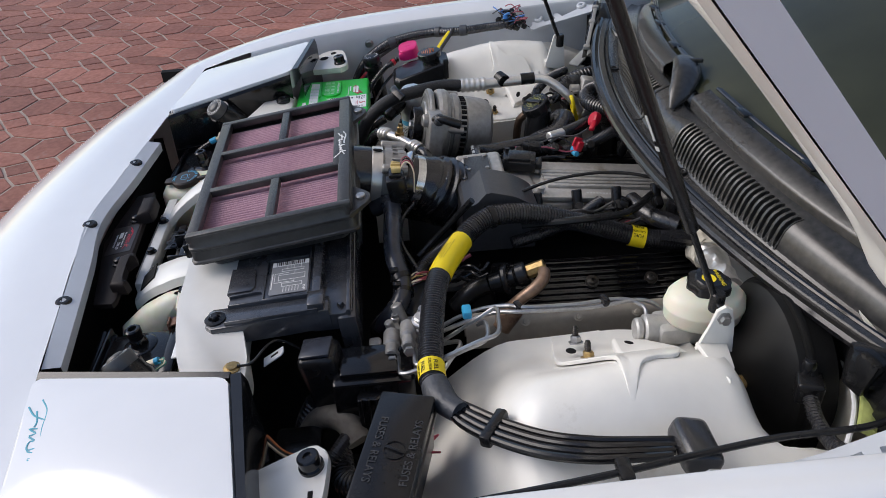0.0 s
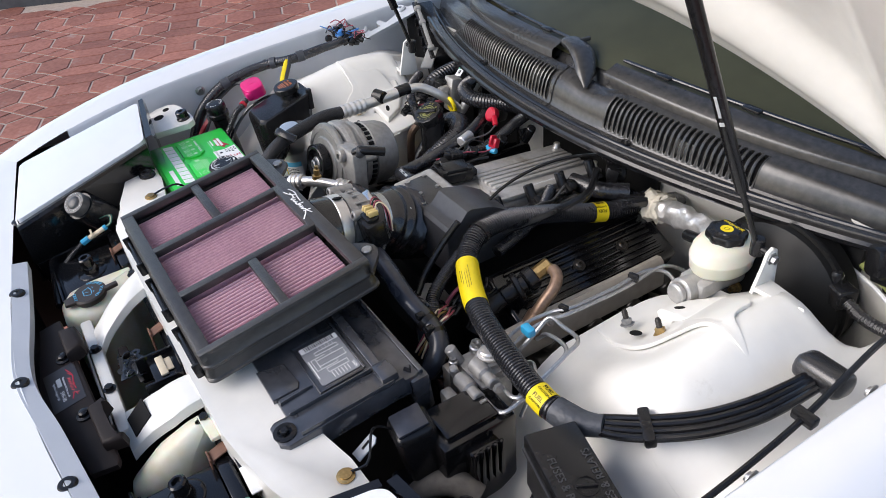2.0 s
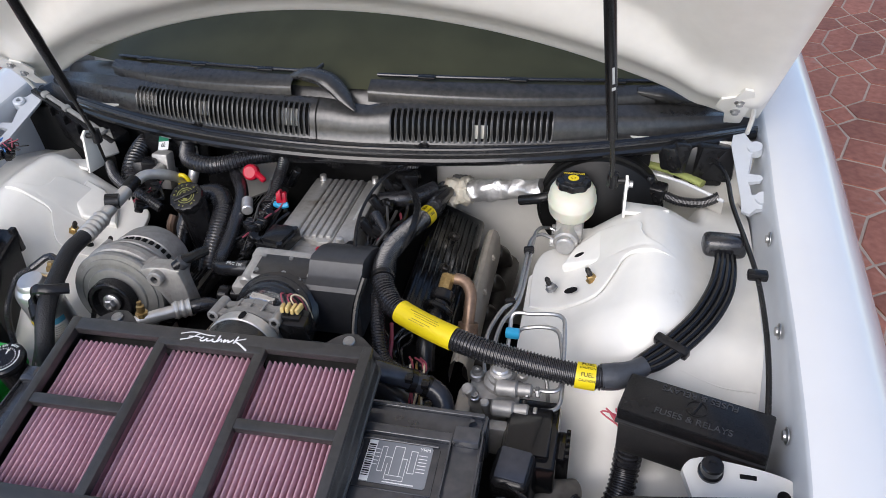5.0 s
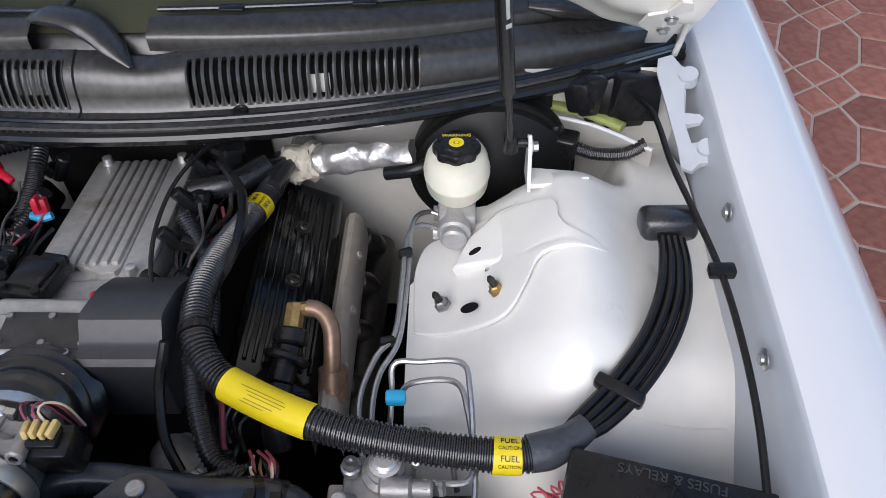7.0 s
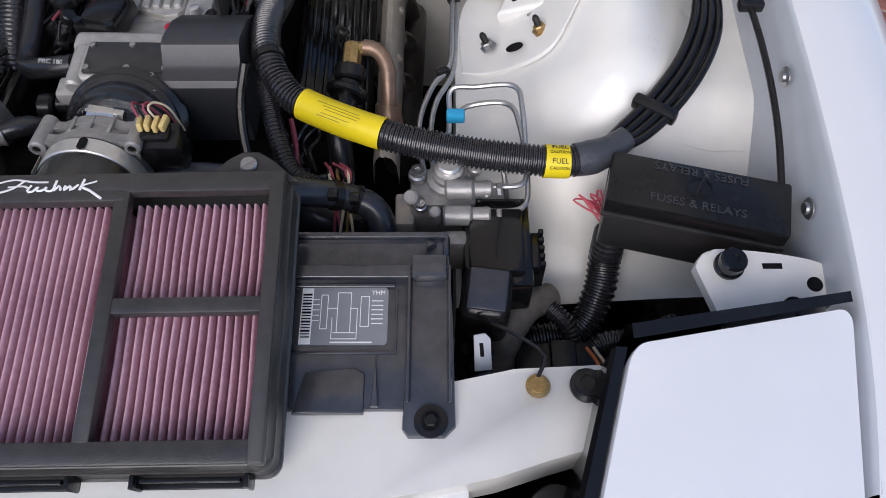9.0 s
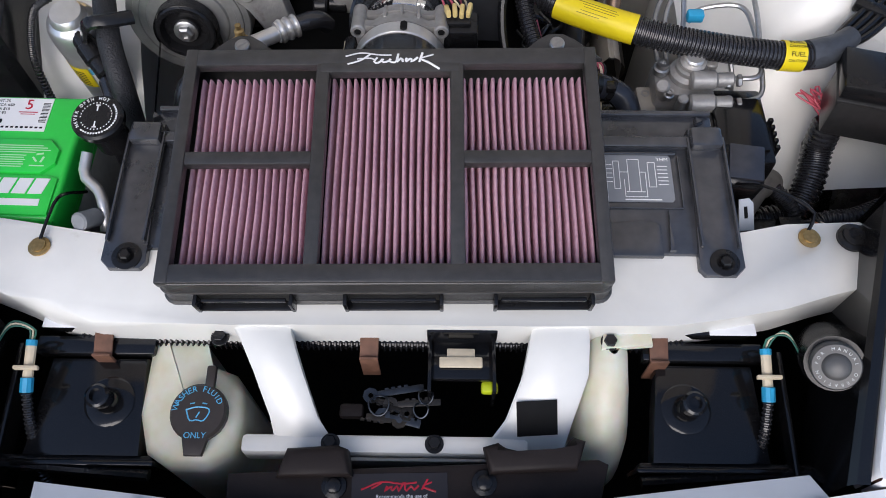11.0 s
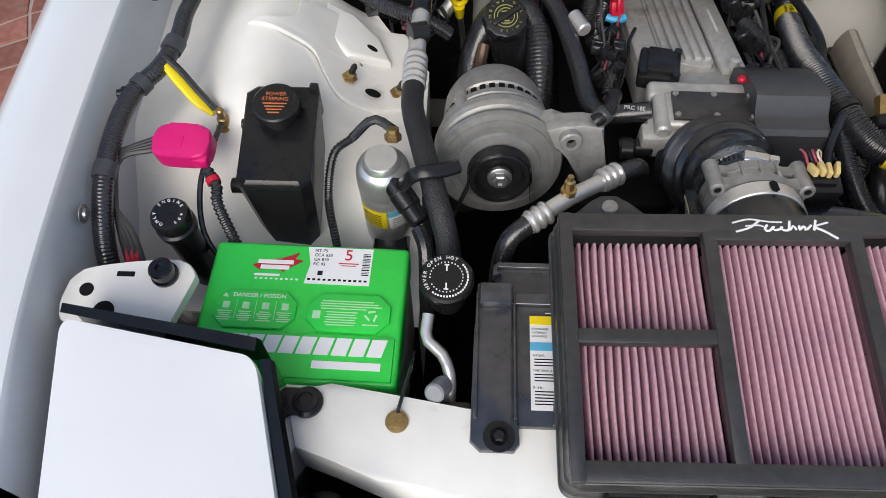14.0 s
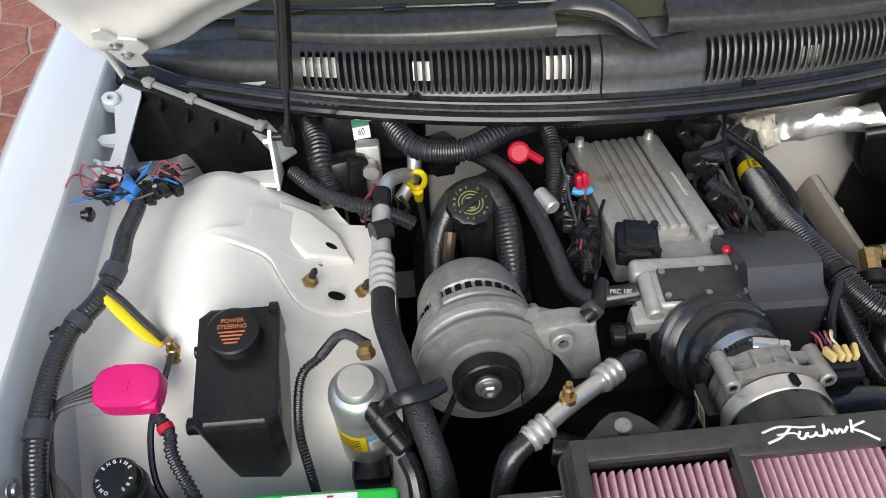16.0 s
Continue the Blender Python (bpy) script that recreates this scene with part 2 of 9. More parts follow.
class Shape:
    """Collects pieces of one part in world coordinates."""

    def __init__(self):
        self.bm = bmesh.new()

    def _move(self, made, m):
        bmesh.ops.transform(self.bm, matrix=m, verts=[g for g in made if isinstance(g, bmesh.types.BMVert)])

    def box(self, size, m, bevel=0.0, seg=2, taper=None):
        if not isinstance(m, Matrix):
            m = Matrix.Translation(m)
        r = bmesh.ops.create_cube(self.bm, size=1.0)
        vs = r["verts"]
        for v in vs:
            k = taper if taper and v.co.z > 0 else (1, 1)
            v.co = Vector((v.co.x * size[0] * k[0], v.co.y * size[1] * k[1], v.co.z * size[2]))
        if bevel:
            es = list({e for v in vs for e in v.link_edges})
            r = bmesh.ops.bevel(self.bm, geom=es, offset=bevel, segments=seg, profile=0.5, affect="EDGES")
            vs = list({v for f in r["faces"] for v in f.verts} | {v for v in vs if v.is_valid})
        bmesh.ops.transform(self.bm, matrix=m, verts=vs)
        return self

    def lathe(self, profile, m, n=24, lobes=0, lobe=0.0):
        """profile: (radius, height) pairs about local z."""
        if not isinstance(m, Matrix):
            m = Matrix.Translation(m)
        rings = []
        for r, z in profile:
            if r < 1e-6:
                rings.append([self.bm.verts.new(m @ Vector((0, 0, z)))])
            else:
                rings.append([self.bm.verts.new(m @ Vector((r * (1 + lobe * math.cos(lobes * a)) * math.cos(a), r * (1 + lobe * math.cos(lobes * a)) * math.sin(a), z)))
                              for a in (2 * math.pi * i / n for i in range(n))])
        for a, b in zip(rings, rings[1:]):
            for i in range(n):
                j = (i + 1) % n
                if len(a) == 1 and len(b) > 1:
                    self.bm.faces.new((a[0], b[j], b[i])[::-1])
                elif len(b) == 1 and len(a) > 1:
                    self.bm.faces.new((a[i], a[j], b[0]))
                elif len(a) > 1:
                    self.bm.faces.new((a[i], a[j], b[j], b[i]))
        return self

    def cyl(self, r, h, m, n=20, bevel=0.0):
        b = bevel
        prof = [(0, 0), (r - b, 0), (r, b), (r, h - b), (r - b, h), (0, h)] if b else [(0, 0), (r, 0), (r, h), (0, h)]
        return self.lathe(prof, m, n)

    def rod(self, a, b, r, n=14, r2=None, bevel=0.0):
        a, b = Vector(a), Vector(b)
        m = Matrix.Translation(a) @ (b - a).to_track_quat("Z", "Y").to_matrix().to_4x4()
        h, q = (b - a).length, r if r2 is None else r2
        k = bevel
        prof = [(0, 0), (r - k, 0), (r, k), (q, h - k), (q - k, h), (0, h)] if k else [(0, 0), (r, 0), (q, h), (0, h)]
        return self.lathe(prof, m, n)

    def tube(self, pts, r, n=12, step=0.01, pitch=0.0, depth=0.0, flat=1.0, cap=True, radii=None):
        """A round hose along a smooth line; pitch and depth make it corrugated."""
        line = spline(pts, step if not pitch else pitch / 4)
        k = len(line)
        up = Vector((0.13, 0.21, 0.97))
        rings = []
        for i, p in enumerate(line):
            d = (line[min(i + 1, k - 1)] - line[max(i - 1, 0)]).normalized()
            s = d.cross(up)
            if s.length < 1e-3:
                s = d.orthogonal()
            s.normalize()
            up = s.cross(d).normalized()
            rr = r if radii is None else np.interp(i / max(1, k - 1), [q[0] for q in radii], [q[1] for q in radii])
            if pitch and i % 4 in (0, 1):
                rr -= depth
            rings.append([self.bm.verts.new(p + s * (rr * math.cos(a)) + up * (rr * flat * math.sin(a))) for a in (2 * math.pi * j / n for j in range(n))])
        for a, b in zip(rings, rings[1:]):
            for i in range(n):
                j = (i + 1) % n
                self.bm.faces.new((a[i], a[j], b[j], b[i]))
        if cap:
            self.bm.faces.new(rings[0][::-1])
            self.bm.faces.new(rings[-1])
        return self

    def prism(self, outline, z0, z1, m=None, bevel=0.0, seg=2):
        """outline: (x, y) pairs; a plate between two heights, its upper edge rounded."""
        m = m or Matrix()
        lo = [self.bm.verts.new((x, y, z0)) for x, y in outline]
        hi = [self.bm.verts.new((x, y, z1)) for x, y in outline]
        n = len(lo)
        area = sum(outline[i][0] * outline[(i + 1) % n][1] - outline[(i + 1) % n][0] * outline[i][1] for i in range(n))
        if area < 0:
            lo, hi = lo[::-1], hi[::-1]
        top = self.bm.faces.new(hi)
        self.bm.faces.new(lo[::-1])
        for i in range(n):
            j = (i + 1) % n
            self.bm.faces.new((lo[i], lo[j], hi[j], hi[i]))
        vs = lo + hi
        if bevel:
            es = list(top.edges)
            r = bmesh.ops.bevel(self.bm, geom=es, offset=bevel, segments=seg, profile=0.5, affect="EDGES")
            vs = [v for v in set(lo + hi) if v.is_valid] + [v for f in r["faces"] for v in f.verts]
            vs = list(set(vs))
        bmesh.ops.transform(self.bm, matrix=m, verts=vs)
        return self

    def surface(self, rows, flip=False, thick=0.0):
        """A skin through rows of points."""
        vr = [[self.bm.verts.new(p) for p in row] for row in rows]
        made = []
        for a, b in zip(vr, vr[1:]):
            for i in range(len(a) - 1):
                f = (a[i], a[i + 1], b[i + 1], b[i])
                made.append(self.bm.faces.new(f[::-1] if flip else f))
        if thick:
            bmesh.ops.solidify(self.bm, geom=made, thickness=thick)
        return self


def spline(pts, step):
    """Evenly spaced points on a smooth line through pts."""
    p = [Vector(q) for q in pts]
    if len(p) == 2:
        k = max(1, int((p[1] - p[0]).length / step))
        return [p[0].lerp(p[1], i / k) for i in range(k + 1)]
    p = [p[0] * 2 - p[1], *p, p[-1] * 2 - p[-2]]
    dense = []
    for a, b, c, d in zip(p, p[1:], p[2:], p[3:]):
        for i in range(24):
            t = i / 24
            dense.append(0.5 * (2 * b + (c - a) * t + (2 * a - 5 * b + 4 * c - d) * t * t + (3 * b - a - 3 * c + d) * t ** 3))
    dense.append(p[-2])
    run = np.concatenate([[0], np.cumsum([(b - a).length for a, b in zip(dense, dense[1:])])])
    k = max(2, int(run[-1] / step))
    xs = np.linspace(0, run[-1], k + 1)
    arr = np.array(dense)
    return [Vector([np.interp(x, run, arr[:, c]) for c in range(3)]) for x in xs]


def part(name, shape, mat, parent=None, label="", smooth=35):
    bm = shape.bm if isinstance(shape, Shape) else shape
    me = bpy.data.meshes.new(name)
    origin = BASE.get(parent, Vector()) if parent else Vector()
    if origin.length:
        bmesh.ops.translate(bm, vec=-origin, verts=bm.verts)
    bmesh.ops.recalc_face_normals(bm, faces=bm.faces)
    bm.to_mesh(me)
    bm.free()
    me.materials.append(mat)
    if smooth:
        me.polygons.foreach_set("use_smooth", [True] * len(me.polygons))
        me.set_sharp_from_angle(angle=radians(smooth))
    ob = new(name, me)
    if parent:
        ob.parent = parent
        BASE[ob] = origin
    if label:
        tagged(ob, label)
    return ob


def solo(name, shape, mat, label, category, group="", kind="", smooth=35, move=(0, 0, 0)):
    """A thing of one mesh."""
    ob = part(name, shape, mat, smooth=smooth)
    ob.location = move
    return tagged(ob, label, category, group, kind)


def text(name, words, size, m, mat, parent, depth=0.0006, align="CENTER"):
    """Raised lettering with the built-in font, turned into a mesh."""
    cu = bpy.data.curves.new(name, "FONT")
    cu.body, cu.size, cu.extrude, cu.align_x, cu.align_y = words, size, depth, align, "CENTER"
    tmp = bpy.data.objects.new(name, cu)
    me = bpy.data.meshes.new_from_object(tmp)
    bpy.data.objects.remove(tmp)
    me.transform(m)
    if parent:
        me.transform(Matrix.Translation(-BASE[parent]))
    me.materials.clear()
    me.materials.append(mat)
    ob = new(name, me)
    if parent:
        ob.parent = parent
        BASE[ob] = BASE[parent]
    return ob


def ring_text(name, words, radius, size, m, mat, parent, start=90, sweep=-300):
    """Letters set round a circle, as one mesh."""
    bm = bmesh.new()
    n = len(words)
    for i, ch in enumerate(words):
        if ch == " ":
            continue
        cu = bpy.data.curves.new("letter", "FONT")
        cu.body, cu.size, cu.extrude, cu.align_x, cu.align_y = ch, size, 0.0004, "CENTER", "CENTER"
        tmp = bpy.data.objects.new("letter", cu)
        me = bpy.data.meshes.new_from_object(tmp)
        bpy.data.objects.remove(tmp)
        a = start + sweep * i / max(1, n - 1)
        me.transform(m @ pose(0, 0, 0, 0, 0, a - 90) @ pose(0, radius, 0))
        bm.from_mesh(me)
    return part(name, bm, mat, parent, smooth=0)


def bars(name, rows, m, mat, parent, h=0.0007):
    """Unreadable print: raised plain bars (x, y, width, height) on a plane."""
    s = Shape()
    for x, y, w, t in rows:
        s.box((w, t, h), m @ pose(x, y, h / 2))
    return part(name, s, mat, parent, smooth=0)


def frame_at(o, x, y):
    """A pose with its origin and its x and y directions given."""
    x = Vector(x).normalized()
    z = x.cross(Vector(y)).normalized()
    y = z.cross(x)
    return Matrix(((x.x, y.x, z.x, o[0]), (x.y, y.y, z.y, o[1]), (x.z, y.z, z.z, o[2]), (0, 0, 0, 1)))


def bolt(name, m, parent, mat=None, r=0.007, h=0.006, washer=0.011):
    s = Shape()
    s.cyl(washer, 0.0018, m, 18, 0.0004)
    s.lathe([(0, 0.0018), (r, 0.0018), (r, h - 0.001), (r - 0.001, h), (0, h)], m, 6)
    return part(name, s, mat or M_STEEL, parent)

# ---- ground ----
g = Shape()
g.surface([[(-60, y, 0), (60, y, 0)] for y in (-60, 60)])
ground = tagged(part("ground", g, M_JOINT, smooth=0), "pale sandy mortar bed between red pavers", "ground", kind="structure")

KERB = frame_at((-4.45, 1.8, 0), (0.42, 0.907, 0), (-0.907, 0.42, 0))
k = Shape()
for i in range(-9, 10):
    k.box((0.895, 0.16, 0.20), KERB @ pose(i * 0.9, 0.08, 0.05), 0.012)
tagged(part("kerb", k, M_KERB), "dark grey stone kerb along the paving", "kerb", kind="structure")
k = Shape()
k.box((24, 9.8, 0.16), KERB @ pose(0, 5.065, 0.06))
tagged(part("pavement", k, M_CONC, smooth=0), "plain light grey raised concrete pavement behind the kerb", "pavement", kind="structure")

# ---- car shell ----
car = thing("car_body", (0, 0.3, 0), "white sports car front with the bonnet open", "car")
STATIONS = [
    [(0, -0.238, 0.785), (0, -0.38, 0.768), (0, -0.50, 0.715), (0, -0.545, 0.62), (0, -0.55, 0.30)],
    [(0.16, -0.226, 0.785), (0.165, -0.365, 0.769), (0.17, -0.485, 0.715), (0.175, -0.53, 0.62), (0.175, -0.53, 0.30)],
    [(0.30, -0.207, 0.785), (0.31, -0.34, 0.772), (0.33, -0.455, 0.716), (0.335, -0.50, 0.62), (0.34, -0.50, 0.30)],
    [(0.44, -0.186, 0.79), (0.48, -0.30, 0.778), (0.52, -0.405, 0.718), (0.53, -0.445, 0.62), (0.53, -0.445, 0.30)],
    [(0.58, -0.165, 0.793), (0.63, -0.25, 0.783), (0.68, -0.345, 0.722), (0.70, -0.38, 0.62), (0.70, -0.38, 0.30)],
    [(0.715, -0.142, 0.80), (0.775, -0.19, 0.795), (0.83, -0.25, 0.735), (0.85, -0.275, 0.63), (0.85, -0.275, 0.30)],
    [(0.748, -0.02, 0.825), (0.82, -0.045, 0.828), (0.89, -0.09, 0.765), (0.915, -0.11, 0.65), (0.915, -0.11, 0.30)],
    [(0.774, 0.15, 0.848), (0.845, 0.145, 0.86), (0.915, 0.12, 0.80), (0.94, 0.11, 0.68), (0.94, 0.1, 0.30)],
    [(0.787, 0.40, 0.868), (0.855, 0.40, 0.884), (0.92, 0.4, 0.825), (0.947, 0.4, 0.70), (0.947, 0.4, 0.30)],
    [(0.794, 0.70, 0.882), (0.86, 0.70, 0.902), (0.925, 0.70, 0.845), (0.95, 0.7, 0.72), (0.95, 0.7, 0.30)],
    [(0.805, 1.02, 0.895), (0.868, 1.02, 0.918), (0.928, 1.02, 0.865), (0.95, 1.02, 0.74), (0.95, 1.02, 0.30)],
    [(0.815, 1.9, 0.92), (0.875, 1.9, 0.95), (0.93, 1.9, 0.89), (0.95, 1.9, 0.75), (0.95, 1.9, 0.30)],
]


def skin_rows(stations, side, per=6):
    """Smooth rows across and along the stations."""
    cols = []
    for c in range(5):
        cols.append(spline([s[c] for s in stations], 0.03))
    n = max(len(c) for c in cols)
    rows = []
    for i in range(n):
        u = i / (n - 1)
        sec = []
        for c in cols:
            q = u * (len(c) - 1)
            a = min(int(q), len(c) - 2)
            sec.append(c[a].lerp(c[a + 1], q - a))
        sec = [sec[0] - Vector((0, 0, 0.004)), *sec]
        fine = spline(sec[1:], 0.02)
        k = 18
        row = []
        for j in range(k):
            q = j / (k - 1) * (len(fine) - 1)
            a = min(int(q), len(fine) - 2)
            v = fine[a].lerp(fine[a + 1], q - a)
            row.append(Vector((v.x * side, v.y, v.z)))
        rows.append(row)
    return rows


fascia = Shape()
fascia.surface(skin_rows(STATIONS[:6], 1))
fascia.surface(skin_rows(STATIONS[:6], -1))
bmesh.ops.remove_doubles(fascia.bm, verts=fascia.bm.verts, dist=0.001)
fascia = part("bumper_fascia", fascia, M_PAINT, car, "glossy white nose panel", smooth=50)
for side in (1, -1):
    f = Shape()
    f.surface(skin_rows(STATIONS[5:], side))
    part("fender", f, M_PAINT, car, smooth=50)
    # gutter wall that hangs from the fender's inner edge
    w = Shape()
    edge = spline([s[0] for s in STATIONS[6:]], 0.03)
    rows = []
    for drop, inset in ((-0.0006, -0.002), (0.001, 0.0015), (0.006, 0.004), (0.03, 0.008), (0.12, 0.014), (0.20, 0.016)):
        rows.append([(side * (v.x - inset), v.y, v.z - drop) for v in edge])
    w.surface(rows)
    part("fender_flange", w, M_FLANGE, car, "pale grey-white inner flange", smooth=70)

# grey strip and push pins along the nose
s = Shape()
inner = spline([(-0.32, -0.181, 0.778), (-0.16, -0.198, 0.778), (0.012, -0.219, 0.778), (0.16, -0.198, 0.778), (0.33, -0.176, 0.778), (0.42, -0.165, 0.778)], 0.02)
outer = spline([(-0.315, -0.206, 0.784), (-0.16, -0.224, 0.784), (0.012, -0.242, 0.784), (0.16, -0.224, 0.784), (0.34, -0.2, 0.784), (0.43, -0.187, 0.784)], 0.02)
n = min(len(inner), len(outer))
pick = lambda c, i: c[round(i * (len(c) - 1) / (n - 1))]
s.surface([[pick(inner, i) - Vector((0, 0, 0.02)) for i in range(n)], [pick(inner, i) for i in range(n)], [pick(outer, i) + Vector((0, 0, 0.002)) for i in range(n)], [pick(outer, i) + Vector((0, -0.004, -0.006)) for i in range(n)]])
strip = part("mounting_strip", s, M_FLANGE, car, "pale grey mounting strip")
for x, y, z in ((-0.217, -0.210, 0.780), (0.027, -0.236, 0.780), (0.265, -0.209, 0.780), (-0.46, -0.175, 0.786)):
    p = Shape()
    p.lathe([(0.0135, 0), (0.0135, 0.003), (0.011, 0.006), (0.006, 0.0065), (0.005, 0.004), (0, 0.004)], Matrix.Translation((x, y, z)), 20)
    part("push_pin", p, M_SATIN, strip)


# ---- inner fenders with the strut towers ----
def tower_z(x, y):
    """Height of the inner fender over the plan, for a positive side."""
    def ss(a, b, v):
        t = min(1, max(0, (v - a) / (b - a)))
        return t * t * (3 - 2 * t)
    low = 0.60 + 0.03 * ss(0.4, 0.75, x)
    plateau = 0.735 + 0.085 * ss(0.42, 0.60, x) + 0.012 * ss(0.5, 0.8, y)
    dome = 0.028 * math.exp(-((x - 0.60) / 0.07) ** 2 - ((y - 0.62) / 0.13) ** 2)
    z = low + (plateau + dome - low) * ss(0.28, 0.50, y)
    z -= 0.05 * ss(0.78, 0.95, y)
    z -= 0.05 * ss(0.60, 0.74, x) * ss(0.30, 0.45, y)
    z -= 0.24 * ss(0.745, 0.80, y) * (1 - ss(0.63, 0.70, x))
    return z


for side in (1, -1):
    s = Shape()
    rows = []
    sh_x = 0.0 if side > 0 else 0.03
    xs = [0.405 - sh_x, 0.406 - sh_x] + [0.412 - sh_x + (0.0135 + sh_x / 27) * i for i in range(28)]
    for y in [0.27 + 0.018 * i for i in range(38)]:
        row = []
        x_in = 0.8 * max(0.0, y - 0.63)
        for i, x in enumerate(xs):
            x = x + x_in * (xs[-1] - x) / (xs[-1] - xs[0])
            z = tower_z(x, y)
            if i == 0:
                z = 0.42
            row.append((side * (x + 0.012 * (1 if i > 1 else 0)) + 0.01, y, z))
        rows.append(row)
    s.surface(rows)
    inner = part("inner_fender", s, M_BAY, car, "satin white inner fender with a domed strut tower", smooth=60)
    inner.location = (-0.018, 0.006, -0.006) if side > 0 else (-0.011, 0.013, 0.0)
    # pressed strut plate with two studs
    o = Vector((side * (0.485 - sh_x) + 0.01, 0.592, tower_z(0.485 - sh_x, 0.592) + 0.006))
    mt = frame_at(o, (1, 0, 0.44 * side), (0, 1.0, 0.02))
    out = spline([(x, y, 0) for x, y in ((0.409, 0.553), (0.47, 0.545), (0.52, 0.543), (0.545, 0.572), (0.563, 0.598), (0.60, 0.597), (0.648, 0.60), (0.60, 0.622), (0.586, 0.645), (0.578, 0.68), (0.50, 0.706), (0.43, 0.702), (0.408, 0.66), (0.406, 0.60), (0.409, 0.553))], 0.008)
    cc = Vector((0.50, 0.62, 0))
    p = Shape()
    rows = []
    for k, lift in ((0.03, 0.0045), (0.25, 0.0045), (0.45, 0.0045), (0.62, 0.0045), (0.76, 0.0045), (0.87, 0.0045), (0.95, 0.0045), (0.985, 0.0042), (1.0, 0.003), (1.004, -0.003)):
        row = []
        for q in out:
            v = cc.lerp(q, k)
            row.append((side * (v.x - sh_x + 0.006) + 0.01, v.y, tower_z(v.x - sh_x, v.y) + lift))
        rows.append(row)
    p.surface(rows)
    part("strut_plate", p, M_BAY, inner, "raised white strut mounting plate", smooth=25)
    p = Shape()
    p.prism([(side * a, b) for a, b in ((-0.022, 0.040), (0.045, 0.028), (0.090, 0.060), (0.092, 0.125), (0.045, 0.118), (0.0, 0.085))], -0.006, 0.011, mt, 0.008, 5)
    part("pressing", p, M_BAY, inner)
    p = Shape()
    p.lathe([(0.0, 0.0045), (0.012, 0.0045), (0.012, 0.0038), (0, 0.0038)], mt @ pose(-0.0, -0.026, 0) @ Matrix.Diagonal((1.0, 0.6, 1, 1)), 20)
    part("slot", p, M_DARK, inner, "dark oval drain hole")
    p = Shape()
    p.lathe([(0.0, 0.0116), (0.009, 0.0116), (0.009, 0.010), (0, 0.010)], mt @ pose(side * 0.012, 0.056, 0, 0, 0, side * 20) @ Matrix.Diagonal((1.0, 0.5, 1, 1)), 18)
    part("slot", p, M_DARK, inner, "dark oval drain hole")
    for sx in (-0.036, 0.037):
        b = Shape()
        mb = mt @ pose(side * sx, -0.01, 0.003)
        b.lathe([(0, 0), (0.0115, 0), (0.0115, 0.002), (0.008, 0.003), (0.008, 0.010), (0.006, 0.0115), (0, 0.0115)], mb, 6)
        part("nut", b, M_BRASS if sx > 0 or side < 0 else M_STEEL, inner, "zinc nut on a stud")
        b = Shape()
        b.lathe([(0, 0.010)] + [(0.0048 - 0.0006 * (i % 2), 0.011 + 0.0014 * i) for i in range(10)] + [(0.003, 0.0265), (0, 0.027)], mb, 12)
        part("stud", b, M_DULLSTEEL, inner, "dark threaded stud")

# ---- radiator support beam ----
s = Shape()
beam_out = [(-0.515, 0.05), (-0.49, 0.043), (-0.44, 0.026), (-0.392, 0.008), (-0.35, -0.011), (-0.30, -0.02), (-0.16, -0.022), (0.0, -0.02), (0.16, -0.02),
            (0.31, -0.017), (0.37, -0.008), (0.43, 0.004), (0.48, 0.02), (0.53, 0.034), (0.555, 0.045), (0.56, 0.112), (0.532, 0.112), (0.45, 0.108), (0.39, 0.095), (0.20, 0.085),
            (-0.2, 0.085), (-0.307, 0.085), (-0.367, 0.095), (-0.45, 0.108), (-0.515, 0.112)]
s.prism(beam_out, 0.735, 0.791, None, 0.016, 4)
part("radiator_support", s, M_BAY, car, "white painted radiator support beam", smooth=75)
for stations in (((0, -0.128, 0.036), (0.12, -0.120, 0.029), (0.45, -0.103, 0.0265), (0.8, -0.086, 0.026), (1, -0.074, 0.034)), ((0, 0.192, 0.030), (0.15, 0.190, 0.032), (0.45, 0.185, 0.035), (0.8, 0.168, 0.036), (1, 0.152, 0.044))):
    b = Shape()
    rows = []
    for t in np.linspace(0, 1, 10):
        y, z = -0.012 - 0.118 * t, 0.786 - 0.006 * t - 0.06 * t * t
        c, w = (np.interp(t, [q[0] for q in stations], [q[k] for q in stations]) for k in (1, 2))
        rows.append([(c - w, y, z - 0.020), (c - w + 0.001, y, z - 0.003), (c - w + 0.005, y, z), (c, y, z + 0.002), (c + w - 0.005, y, z), (c + w - 0.001, y, z - 0.003), (c + w, y, z - 0.020)])
    b.surface(rows)
    part("brace", b, M_BAY, car, "white bent sheet brace", smooth=40)
b = Shape()
b.box((0.30, 0.02, 0.035), (0.008, -0.128, 0.713), 0.005)
part("latch_bar", b, M_BAY, car, "white bonnet latch crossbar")
b = Shape()
b.box((0.22, 0.004, 0.05), (0.018, -0.142, 0.698), 0.001)
part("latch_face", b, M_MANIF, car, "dull grey latch face plate")

